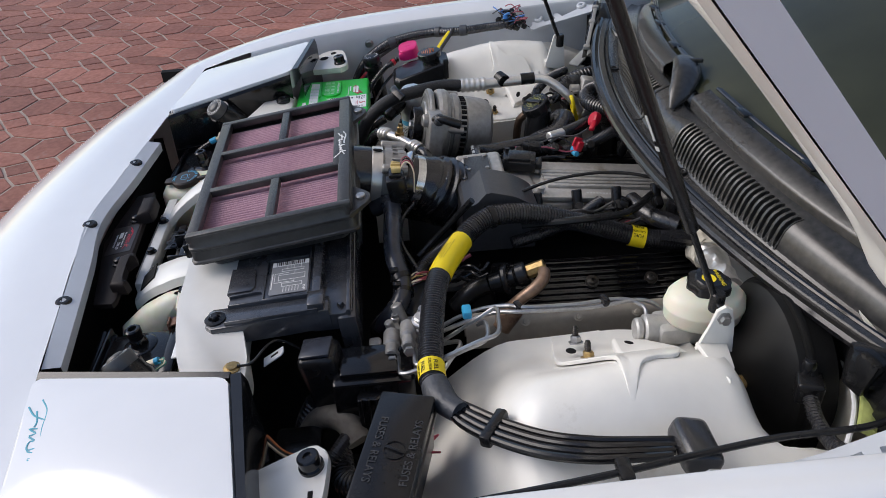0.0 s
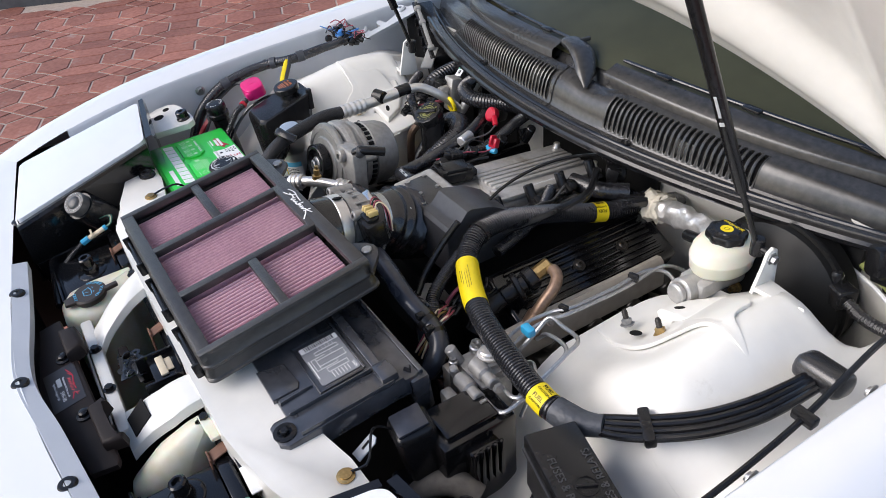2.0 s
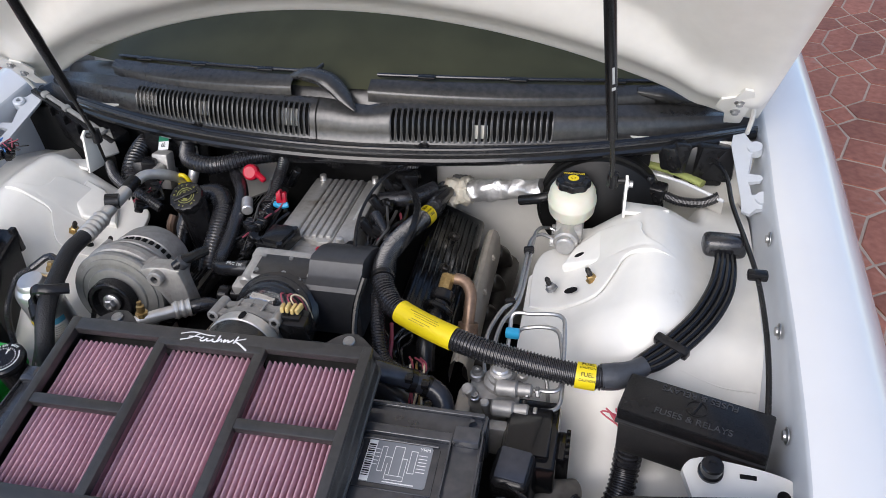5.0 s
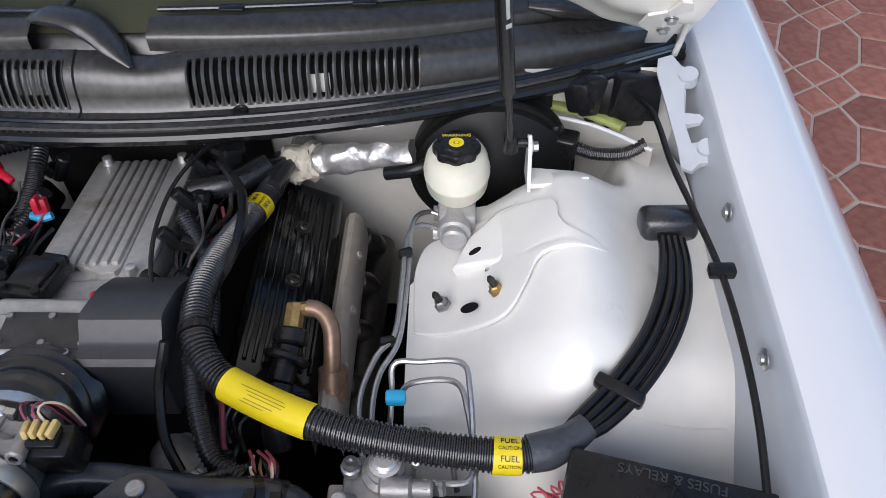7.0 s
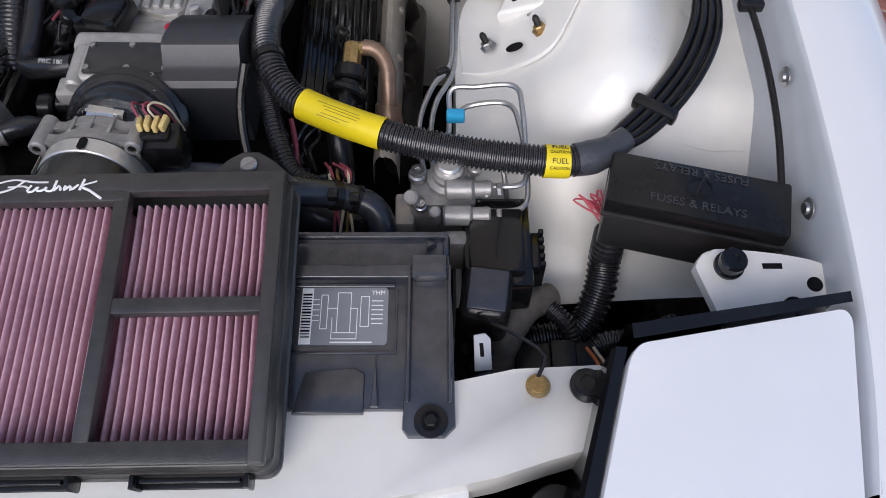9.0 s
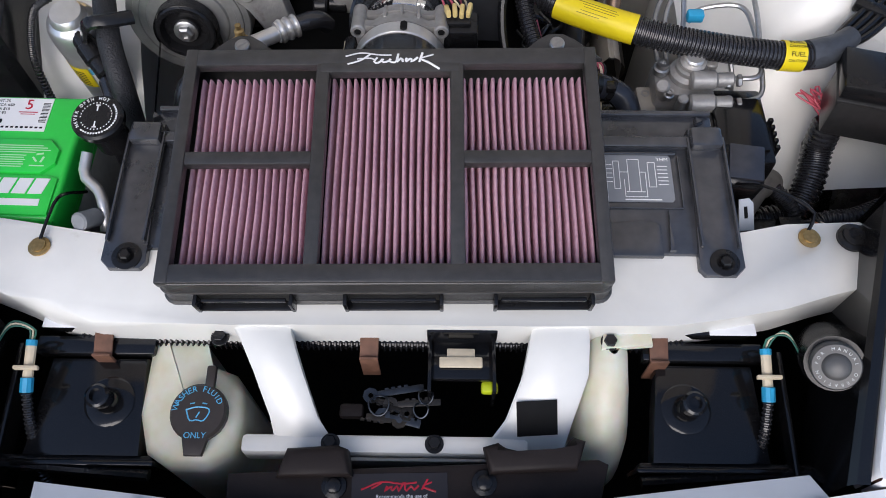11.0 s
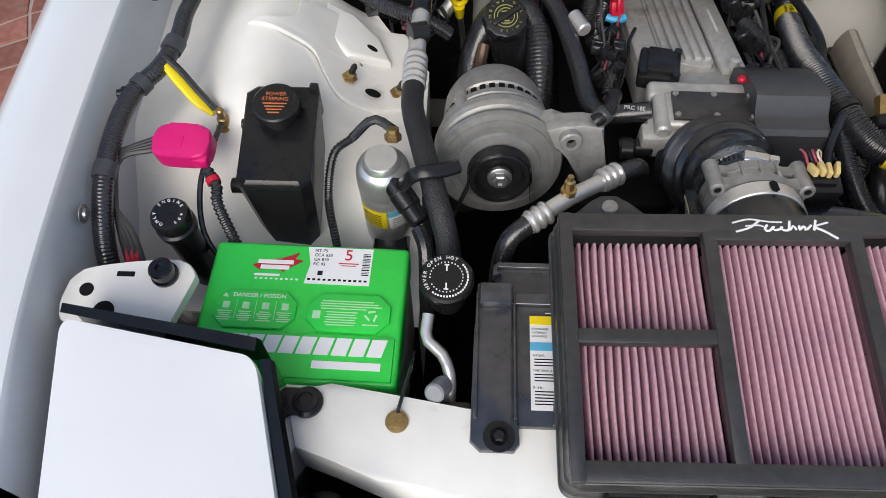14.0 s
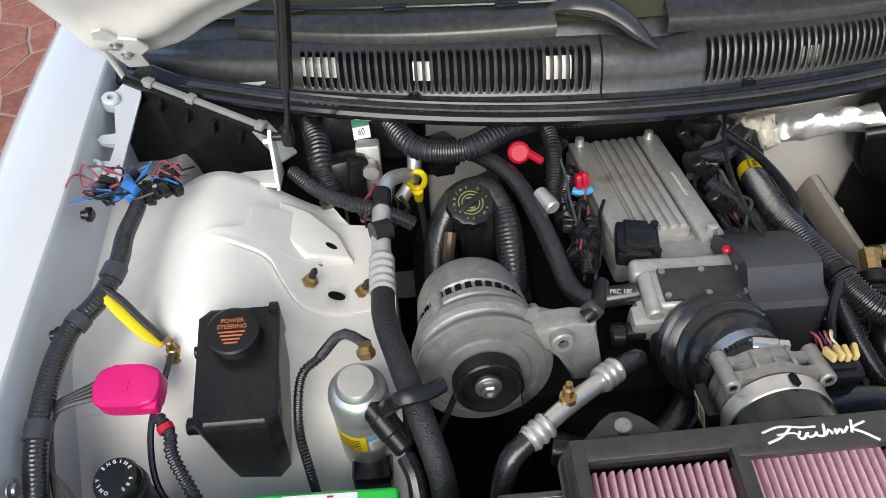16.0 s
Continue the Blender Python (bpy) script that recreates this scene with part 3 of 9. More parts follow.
# ---- firewall, lower walls and windscreen ----
s = Shape()
s.surface([[(x, 0.955 - 0.025 * (abs(x) > 0.45), z) for x in np.linspace(-0.8, 0.8, 17)] for z in np.linspace(0.3, 0.868, 6)])
part("firewall", s, M_BAY, car, "pale firewall panel", smooth=30)
# Added near-black floor and walls keep the depth in shade, hiding the ground.
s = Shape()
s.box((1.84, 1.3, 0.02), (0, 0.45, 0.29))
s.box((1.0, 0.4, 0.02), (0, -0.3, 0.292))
part("under_tray", s, M_DARK, car, "added near-black floor that keeps the bay's depth in shade", smooth=0)
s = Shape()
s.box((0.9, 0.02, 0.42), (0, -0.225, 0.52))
part("front_baffle", s, M_DARK, car, "added near-black wall for the shade behind the nose", smooth=0)
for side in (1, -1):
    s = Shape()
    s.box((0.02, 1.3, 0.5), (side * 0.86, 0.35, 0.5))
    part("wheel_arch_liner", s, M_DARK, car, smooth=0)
s = Shape()
s.surface([[(x, 0.914 + 0.30 * x * x + 0.92 * t - 0.06 * t * x * x, 0.944 - 0.05 * x * x + 0.39 * t) for x in np.linspace(-0.74, 0.74, 25)] for t in (0, 0.125, 0.25, 0.5, 0.75, 1)])
part("windscreen", s, M_GLASS, car, "dark reflecting windscreen", smooth=60)
s = Shape()
s.box((1.5, 1.6, 0.06), (0, 2.55, 1.36), 0.03)
for side in (1, -1):
    s.tube([(side * 0.78, 1.05, 0.96), (side * 0.73, 1.45, 1.17), (side * 0.68, 1.78, 1.33)], 0.035)
s.box((1.86, 2.7, 0.6), (0, 2.55, 0.61), 0.06, 3)
part("cabin_shell", s, M_PAINT, car)

# ---- cowl ----
cowl = thing("cowl_panel", (0, 0.88, 0.88), "black plastic cowl panel with louvred vents under the windscreen", "cowl panel")


def lip(x):
    return 0.784 + 0.30 * x * x


SECTION = [(0.0, 0.854), (0.002, 0.868), (0.009, 0.873), (0.020, 0.873), (0.024, 0.8695), (0.034, 0.869), (0.048, 0.871), (0.052, 0.876), (0.0555, 0.892), (0.060, 0.908), (0.066, 0.919), (0.074, 0.927),
           (0.084, 0.932), (0.092, 0.936), (0.100, 0.938), (0.104, 0.934), (0.110, 0.926), (0.118, 0.926), (0.126, 0.936), (0.136, 0.944), (0.15, 0.948)]
SDY, SZ = [p[0] for p in SECTION], [p[1] for p in SECTION]
VENT0, VENT1 = 0.052, 0.084
VENTS = ((-0.500, -0.070, 37), (0.096, 0.410, 27))


def cowl_at(x, dy, lift=0.0):
    """A point of the cowl's upper skin, lift metres off it."""
    fall = 0.018 * (x / 0.45) ** 2 * min(1.0, max(0, dy - 0.03) / 0.05) + 0.030 * (max(0, abs(x) - 0.55) / 0.25) ** 2 * (dy / 0.2)
    dip = 0.012 * math.exp(-((x - 0.035) / 0.05) ** 2) * math.exp(-((dy - 0.10) / 0.035) ** 2)
    z = np.interp(dy, SDY, SZ)
    slope = (np.interp(dy + 0.002, SDY, SZ) - np.interp(dy - 0.002, SDY, SZ)) / 0.004
    k = lift / math.hypot(1, slope)
    return Vector((x, lip(x) + dy - slope * k, z + k - fall - dip))


s = Shape()
xs = sorted(set([round(v, 4) for v in np.linspace(-0.80, 0.80, 81)] + [v[0] for v in VENTS] + [v[1] for v in VENTS]))
kept = [[s.bm.verts.new(cowl_at(x, dy)) for x in xs] for dy in SDY]
for d0, d1, low, high in zip(SDY, SDY[1:], kept, kept[1:]):
    for i in range(len(xs) - 1):
        mid_x = (xs[i] + xs[i + 1]) / 2
        if VENT0 <= d0 < VENT1 - 0.001 and any(v[0] < mid_x < v[1] for v in VENTS):
            continue
        s.bm.faces.new((low[i], low[i + 1], high[i + 1], high[i]))
part("panel", s, M_COWL, cowl, smooth=30)
s = Shape()
s.tube([(x, lip(x) - 0.001, 0.864) for x in np.linspace(-0.79, 0.79, 21)], 0.010, 10, 0.02)
part("rubber_seal", s, M_GLOSS, cowl, "glossy black bonnet seal")
s = Shape()
s.tube([tuple(cowl_at(x, 0.028) + Vector((0, 0, 0.001))) for x in np.linspace(-0.78, 0.78, 31)], 0.0045, 8, 0.02)
part("seal_bead", s, M_GLOSS, cowl, "thin glossy bead along the seal")
s = Shape()
for d0, d1 in zip(SDY[4:-6], SDY[5:-5]):
    s.surface([[cowl_at(-0.056 - 0.0014, d, 0.0008), cowl_at(-0.056 + 0.0014, d, 0.0008)] for d in (d0, d1)])
part("panel_seam", s, M_DARK, cowl, "dark seam between the cowl halves")
for x in (0.165, -0.33):
    s = Shape()
    c = cowl_at(x, 0.041, 0.0)
    s.lathe([(0, 0.003), (0.006, 0.003), (0.0075, 0.0045), (0.010, 0.0045), (0.011, 0.0)], Matrix.Translation(c), 18)
    part("retainer", s, M_SATIN, cowl, "round black push retainer")
PALE = ((-0.498, -0.445, 0.055, 0.080), (-0.330, -0.305, 0.055, 0.070), (-0.135, -0.098, 0.055, 0.074), (0.255, 0.285, 0.053, 0.060))
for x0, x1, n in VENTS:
    # Near-black sheet stands in for the shade below the slots.
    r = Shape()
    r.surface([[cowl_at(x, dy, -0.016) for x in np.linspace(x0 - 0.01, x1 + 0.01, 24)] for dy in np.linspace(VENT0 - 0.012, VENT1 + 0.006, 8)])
    part("vent_recess", r, M_DARK, cowl, "near-black sheet for the shade below the vent slots")
    pitch = (x1 - x0) / n
    gap = 0.60 * pitch
    rad = gap / 2
    steps = [d for d in SDY if VENT0 <= d <= VENT1 + 1e-6]
    for i in range(n + 1):
        x = x0 + pitch * i
        w0 = 0.0 if i == 0 else (pitch - gap) / 2
        w1 = 0.0 if i == n else (pitch - gap) / 2
        rows = []
        for d in steps:
            rows.append([cowl_at(x - w0, d, -0.007), cowl_at(x - w0, d, 0.0004), cowl_at(x, d, 0.0014), cowl_at(x + w1, d, 0.0004), cowl_at(x + w1, d, -0.007)])
        r = Shape()
        r.surface(rows)
        part("slat", r, M_COWL, cowl, smooth=40)
    for base, sign in ((VENT1, 1), (VENT0, -1)):
        r = Shape()
        for i in range(n):
            xc = x0 + pitch * (i + 0.5)
            us = np.linspace(-1, 1, 7)
            outer = [cowl_at(xc + u * pitch / 2, base + sign * 0.0015, 0.0006) for u in us]
            arc = [cowl_at(xc + u * rad, base - sign * rad * (1 - math.sqrt(max(0, 1 - u * u))), 0.0006) for u in us]
            deep = [cowl_at(xc + u * rad, base - sign * rad * (1 - math.sqrt(max(0, 1 - u * u))), -0.007) for u in us]
            r.surface([outer, arc, deep])
        part("slot_rim", r, M_COWL, cowl, "rounded ends of the vent slots", smooth=25)
for x0, x1, d0, d1 in PALE:
    r = Shape()
    r.surface([[cowl_at(x, d, -0.011) for x in np.linspace(x0, x1, 4)] for d in np.linspace(d0, d1, 5)])
    part("inner_sheet", r, M_BAY, cowl, "pale sheet metal below the slots")
# wiper arms lying in the trough behind the vents
for x0, x1 in ((-0.60, -0.118), (0.045, 0.600)):
    def arm_at(u, w, h):
        """u along the arm, w across it, h up."""
        x = x0 + (x1 - x0) * u
        return Vector((x, lip(x) + 0.118 + w, 0.962 - 0.10 * x * x + h + 0.35 * w))
    wiper = thing("wiper", tuple(arm_at(0.5, 0, -0.03)), "black windscreen wiper arm resting in the cowl trough", "wiper", "wipers")
    s = Shape()
    rows = []
    for u in np.linspace(0.0, 1.0, 22):
        v = u if x1 < 0 else 1 - u
        front = 0.006 + 0.012 * math.sin(math.pi * v ** 0.8) + 0.012 * v
        rows.append([arm_at(u, -front, -0.022), arm_at(u, -front, -0.004), arm_at(u, -front + 0.003, 0.0), arm_at(u, 0.013, 0.001), arm_at(u, 0.016, -0.002), arm_at(u, 0.016, -0.016)])
    s.surface(rows)
    part("arm", s, M_COWL, wiper, smooth=40)
    s = Shape()
    s.tube([arm_at(u, 0.022, 0.003) for u in np.linspace(0.02, 1.06, 12)], 0.0030, 8, 0.02)
    blade = part("blade", s, M_RUBBER, wiper)
    s = Shape()
    s.tube([arm_at(u, 0.028, -0.002) for u in np.linspace(0.02, 1.09, 12)], 0.0040, 8, 0.02)
    part("rubber_edge", s, M_RUBBER, blade)
    for u in (0.2, 0.52, 0.86):
        s = Shape()
        s.box((0.035, 0.016, 0.006), Matrix.Translation(arm_at(u, 0.020, 0.004)), 0.002)
        part("blade_clip", s, M_SATIN, blade)
    # hooded cover at the inner end of the arm
    s = Shape()
    if x1 < 0:
        e = Vector((-0.070, 0.915, 0.966))
        s.tube([e + Vector((-0.055, 0.012, -0.006)), e + Vector((-0.02, 0.006, 0.002)), e + Vector((0.02, -0.006, 0.0)), e + Vector((0.05, -0.022, -0.012)), e + Vector((0.078, -0.044, -0.030)), e + Vector((0.095, -0.058, -0.040))], 0.03, 16, 0.006, flat=0.55, radii=[(0, 0.012), (0.2, 0.026), (0.5, 0.028), (0.8, 0.020), (1, 0.004)])
        s.box((0.006, 0.052, 0.010), frame_at(e + Vector((0.0, 0.004, 0.012)), (0.95, -0.3, -0.1), (0.3, 0.95, 0.1)), 0.003)
    else:
        e = Vector((0.612, 1.008, 0.922))
        s.tube([e + Vector((-0.05, -0.004, 0.006)), e + Vector((0.0, 0.0, 0.0)), e + Vector((0.06, 0.02, -0.02)), e + Vector((0.11, 0.045, -0.04))], 0.03, 16, 0.006, flat=0.55, radii=[(0, 0.014), (0.25, 0.028), (0.8, 0.022), (1, 0.006)])
    part("pivot_cover", s, M_COWL, wiper, "moulded black pivot cover")

# ---- bonnet ----
hood = thing("bonnet", (0, 0.93, 0.92), "open white bonnet seen from its bare inner side", "car bonnet")
HOOD = frame_at((0, 0.958, 0.915), (1, 0, 0), (0, -0.6561, 0.7547))


def hood_pt(x, v, down=0.0):
    """A point of the crowned bonnet: v up along it from the hinges, down below its under face."""
    return HOOD @ Vector((x, v, down - 0.077 * (1 - (x / 0.74) ** 2)))


def bump(v, c, w):
    return math.exp(-((v - c) / w) ** 2)


def step(v, c, w):
    return 1 / (1 + math.exp(-max(-40, min(40, (v - c) / w))))


rows_in, rows_out = [], []
for j in range(71):
    row, row2 = [], []
    for i in range(97):
        x = -0.785 + 1.57 * i / 96
        v0 = max(0.0, 0.205 - 0.40 * x * x)
        v = v0 + (1.20 - v0) * (j / 70) ** 1.35
        e = v - v0
        rim = min(1, e / 0.012) * min(1, (0.785 - abs(x)) / 0.02)
        pan = step(e, 0.17 - 0.02 * math.cos(9 * x), 0.011) * step(0.60 - abs(x), 0.0, 0.014) * step(abs(x), 0.055, 0.012)
        deep = step(e, 0.30, 0.02) * step(0.48 - abs(x), 0.0, 0.02) * step(abs(x), 0.15, 0.02)
        shape = 0.010 + 0.018 * bump(e, 0.115, 0.045) + 0.008 * bump(abs(x), 0.66, 0.03) - 0.030 * pan - 0.010 * deep
        row.append(hood_pt(x, v, shape * rim))
        row2.append(hood_pt(x, v, -0.034))
    rows_in.append(row)
    rows_out.append(row2)
s = Shape()
s.surface(rows_in)
part("inner_panel", s, M_BAY, hood, "bare white inner bonnet panel", smooth=60)
s = Shape()
s.surface(rows_out)
for near, far in ((rows_in[0], rows_out[0]), (rows_in[-1], rows_out[-1]), ([r[0] for r in rows_in], [r[0] for r in rows_out]), ([r[-1] for r in rows_in], [r[-1] for r in rows_out])):
    s.surface([[p.lerp(q, 0.05) for p, q in zip(near, far)], far])
part("outer_skin", s, M_PAINT, hood, "glossy white outer skin with folded edges", smooth=50)
for side in (1, -1):
    h = Shape()
    h.prism([(0.0, 0.0), (0.03, 0.0), (0.032, 0.12), (0.022, 0.15), (0.008, 0.155), (0.0, 0.12), (-0.022, 0.11), (-0.026, 0.075), (-0.006, 0.05)], 0, 0.004, frame_at(HOOD @ Vector((side * 0.722, 0.014, 0.022)), (side, 0, 0), (0, -0.6561, 0.7547)) @ pose(0, 0, -0.004 if side < 0 else 0.0), 0.001)
    h.tube([(side * 0.772, 0.945, 0.880), (side * 0.772, 0.93, 0.915), (side * 0.765, 0.90, 0.955), (side * 0.755, 0.86, 1.0)], 0.0045, 8)
    hinge = part("hinge", h, M_BAY, hood, "white painted bonnet hinge")
    for d in (0.06, 0.10):
        b = Shape()
        b.lathe([(0, 0), (0.009, 0), (0.009, 0.002), (0.006, 0.003), (0.006, 0.007), (0, 0.007)], frame_at(HOOD @ Vector((side * 0.732, 0.014 + d, 0.026)), (1, 0, 0), (0, -0.6561, 0.7547)), 12)
        part("hinge_bolt", b, M_STEEL, hinge)
    lower, top = (Vector((0.529, 0.748, 0.878)), Vector((0.4760, 0.491, 1.503))) if side > 0 else (Vector((-0.510, 0.771, 0.878)), Vector((-0.398, 0.515, 1.503)))
    st = thing("gas_strut", tuple(lower), "black gas strut propping the open bonnet", "gas strut", "bonnet struts")
    mid = lower.lerp(top, 0.18)
    q = Shape()
    q.rod(lower, mid, 0.0045)
    part("piston_rod", q, M_SATIN, st)
    q = Shape()
    q.rod(mid, top, 0.009, 16, None, 0.002)
    part("cylinder", q, M_SATIN, st)
    q = Shape()
    q.cyl(0.010, 0.03, Matrix.Translation(lower - Vector((0, 0, 0.012))), 12, 0.002)
    part("ball_joint", q, M_SATIN, st)
    ax = frame_at(mid.lerp(top, 0.28), (top - mid), (side * -1 if side > 0 else 1, -0.5, 0)) @ pose(0, 0, 0.009)
    bars("print", [(0.0, 0, 0.034, 0.0036), (-0.028, 0, 0.006, 0.006)], ax, M_SILVERP, st)
    # tab that carries the strut
    tab_x = lower.x + side * 0.024
    foot = tower_z(abs(tab_x) - (0.0 if side > 0 else -0.01), lower.y - 0.02) - 0.002
    tab = Shape()
    tab.prism([(-0.030, foot - 0.85), (0.022, foot - 0.86), (0.016, 0.012), (0.010, 0.036), (0.0, 0.042), (-0.010, 0.036), (-0.016, 0.012)], -0.0025, 0.0025, frame_at((tab_x, lower.y, 0.850), (0, 1, 0), (0, 0, 1)), 0.001)
    bracket = part("strut_bracket", tab, M_BAY, car, "white bonnet strut bracket")
    tab = Shape()
    tab.prism([(side * p, q) for p, q in ((0, -0.022), (0.040, -0.016), (0.078, -0.004), (0.050, 0.012), (0.0, 0.020))], -0.003, 0.003, frame_at((tab_x, lower.y - 0.008, foot + 0.006), (1, -0.05, side * 0.05), (0.05, 0.98, -0.12)), 0.0015)
    part("foot", tab, M_BAY, bracket)
    tab = Shape()
    tab.rod(lower + Vector((0, 0, 0.002)), (tab_x, lower.y, lower.z + 0.002), 0.006, 12)
    part("ball_stud", tab, M_SATIN, bracket)
    nut = Shape()
    nut.lathe([(0, 0), (0.010, 0), (0.010, 0.002), (0.0065, 0.003), (0.0065, 0.009), (0, 0.009)], Matrix.Translation((tab_x + side * 0.002, lower.y, 0.874)) @ Vector((side, 0, 0)).to_track_quat("Z", "Y").to_matrix().to_4x4(), 6)
    part("nut", nut, M_STEEL, bracket)

# ---- headlamp covers ----
for side in (1, -1):
    ox = 0.017
    hl = thing("headlamp_cover", (side * 0.62 + ox, 0.0, 0.75), "closed glossy white pop-up headlamp cover", "headlamp cover", "headlamp covers")
    corner = [(0.452, -0.178, 0.804), (0.700, -0.138, 0.807), (0.742, 0.143, 0.852), (0.535, 0.107, 0.850)]
    c = [Vector((side * x + ox, y, z)) for x, y, z in corner]
    s = Shape()
    rows = []
    steps = [0, 0.012, 0.025, 0.04, 0.06, 0.1, 0.2, 0.35, 0.5, 0.65, 0.8, 0.9, 0.94, 0.96, 0.975, 0.988, 1]
    for j in steps:
        row = []
        for i in steps:
            q = []
            da, db = (abs(2 * w - 1) - 0.88 for w in (i, j))
            k = max(da, db) / math.hypot(da, db) if da > 0 and db > 0 else 1
            u, t = (0.5 + math.copysign((0.88 + d * k) / 2, w - 0.5) if d > 0 else w for w, d in ((i, da), (j, db)))
            p = c[0].lerp(c[3], t).lerp(c[1].lerp(c[2], t), u)
            r = 0.012
            crown = 0.006 * (1 - (2 * u - 1) ** 2) * (1 - (2 * t - 1) ** 2)
            p = p + Vector((0, 0, crown))
            row.append(p)
        rows.append(row)
    s.surface(rows)
    for row, d in ((rows[0], -1), (rows[-1], 1)):
        s.surface([row, [p + Vector((0, 0.002 * d, -0.004)) for p in row], [p + Vector((0, 0.002 * d, -0.045)) for p in row]])
    for col in (0, 16):
        ed = [r[col] for r in rows]
        s.surface([ed, [p + Vector(((-1 if col == 0 else 1) * side * 0.002, 0, -0.004)) for p in ed], [p + Vector(((-1 if col == 0 else 1) * side * 0.002, 0, -0.05)) for p in ed]])
    bmesh.ops.remove_doubles(s.bm, verts=s.bm.verts, dist=0.0005)
    part("cover", s, M_PAINT, hl, smooth=50)
    s = Shape()
    for a, b in ((c[3], c[2]), (c[0], c[3])):
        d = (b - a).normalized()
        out = Vector((-d.y * side, d.x * side, 0)) if a is c[3] else Vector((-side, 0.1, 0))
        out = Vector((0, 1, 0)) if a is c[3] else Vector((-side, 0, 0))
        up = 0.004 if a is c[3] else -0.006
        s.surface([[a + Vector((0, 0, up)) + out * 0.004, b + Vector((0, 0, up)) + out * 0.004],
                   [a + out * 0.018 + Vector((0, 0, up + 0.002)), b + out * 0.014 + Vector((0, 0, up + 0.002))],
                   [a + out * 0.024 - Vector((0, 0, 0.01)), b + out * 0.018 - Vector((0, 0, 0.01))],
                   [a + out * 0.03 - Vector((0, 0, 0.13)), b + out * 0.022 - Vector((0, 0, 0.13))]])
    part("bezel", s, M_GLOSS, hl, "black plastic lamp housing behind the cover", smooth=25)
    if side > 0:
        mm = frame_at((0.592, -0.135, 0.8105), (0.94, 0.27, 0.02), (-0.12, 0.95, 0.14))
        q = Shape()
        for pts in ([(-0.055, 0.006), (-0.035, 0.011), (-0.012, 0.008), (0.004, 0.0075)], [(-0.022, 0.01), (-0.035, 0.0), (-0.052, -0.006)], [(-0.04, 0.002), (-0.024, 0.003), (-0.018, 0.001)],
                    [(-0.014, 0.004), (-0.018, -0.003), (-0.008, 0.003), (-0.008, -0.003), (0.002, 0.003), (0.0, -0.002), (0.01, -0.003), (0.013, 0.01), (0.011, -0.003), (0.018, 0.003)],
                    [(0.024, 0.003), (0.022, -0.003), (0.03, 0.003), (0.03, -0.003), (0.038, 0.004)], [(0.044, 0.011), (0.04, -0.003)], [(0.058, 0.008), (0.042, 0.002), (0.066, -0.014)]):
            q.tube([mm @ Vector((x * 1.35, y * 1.5, 0.0008 - 0.002 * (x / 0.06) ** 2)) for x, y in pts], 0.0013, 6, 0.004, flat=0.5)
        part("script_mark", q, M_TEAL, hl, "teal brush-stroke marking")

# ---- air filter box ----
AF = frame_at((0.008, 0.1275, 0.882), (1, 0.012, 0.010), (0, 0.99, 0.143))
box = thing("air_filter_box", (0.003, 0.13, 0.84), "black plastic air filter tray with five purple pleated windows", "air filter")
FX, FY0, FY1 = 0.2245, -0.136, 0.136
OPEN_W = 0.1305
cols = [(-0.2105, -0.2105 + OPEN_W), (-OPEN_W / 2, OPEN_W / 2), (0.2105 - OPEN_W, 0.2105)]
s = Shape()
# top frame made of bars with crisp rounded edges
def bar(x0, x1, y0, y1, z0=-0.014, z1=0.0, b=0.0022):
    s.box((x1 - x0, y1 - y0, z1 - z0), AF @ pose((x0 + x1) / 2, (y0 + y1) / 2, (z0 + z1) / 2), b)
bar(-FX, -0.2105, FY0, FY1)
bar(0.2105, FX, FY0, FY1)
bar(-0.212, 0.212, 0.1145, FY1 - 0.0005, z1=-0.0004)
bar(cols[0][1] + 0.004, cols[2][0] - 0.004, 0.105, 0.118, z1=-0.0002)
bar(-0.212, 0.212, FY0 + 0.0005, -0.1155, z1=-0.0004)
bar(cols[0][1], cols[1][0], -0.12, 0.12, z1=-0.0008)
bar(cols[1][1], cols[2][0], -0.12, 0.12, z1=-0.0008)
bar(-0.212, cols[0][1] + 0.001, -0.006, 0.0095, z1=-0.0012)
bar(cols[2][0] - 0.001, 0.212, -0.006, 0.0095, z1=-0.0012)
part("top_frame", s, M_BLACK, box)
s = Shape()


def ring(outs):
    rows = []
    for g, z in outs:
        x, y0, y1, r = FX + g, FY0 - g, FY1 + g, 0.014
        pts = []
        for cx, cy, a0 in ((x - r, y1 - r, 0), (-x + r, y1 - r, 90), (-x + r, y0 + r, 180), (x - r, y0 + r, 270)):
            for a in range(a0, a0 + 91, 18):
                pts.append(AF @ Vector((cx + r * math.cos(radians(a)), cy + r * math.sin(radians(a)), z)))
        pts.append(pts[0])
        rows.append(pts)
    return rows
s.surface(ring([(-0.004, -0.001), (0.0005, -0.004), (0.002, -0.022), (0.0035, -0.024), (0.0035, -0.028), (0.002, -0.030), (0.004, -0.046), (0.006, -0.048), (0.006, -0.052), (-0.01, -0.056), (-0.02, -0.075), (-0.05, -0.09)]))
part("tray_wall", s, M_BLACK, box)
for x in (-0.142, 0.008, 0.158):
    s = Shape()
    m = AF @ pose(x, FY0 - 0.0055, -0.036, 90)
    for dx in (-0.048, 0.048):
        s.box((0.004, 0.024, 0.012), m @ pose(dx, 0, 0.004), 0.001)
    s.box((0.1, 0.004, 0.011), m @ pose(0, -0.011, 0.003), 0.001)
    s.box((0.085, 0.006, 0.004), m @ pose(0, 0.006, 0.003), 0.001)
    part("clip", s, M_SATIN, box)
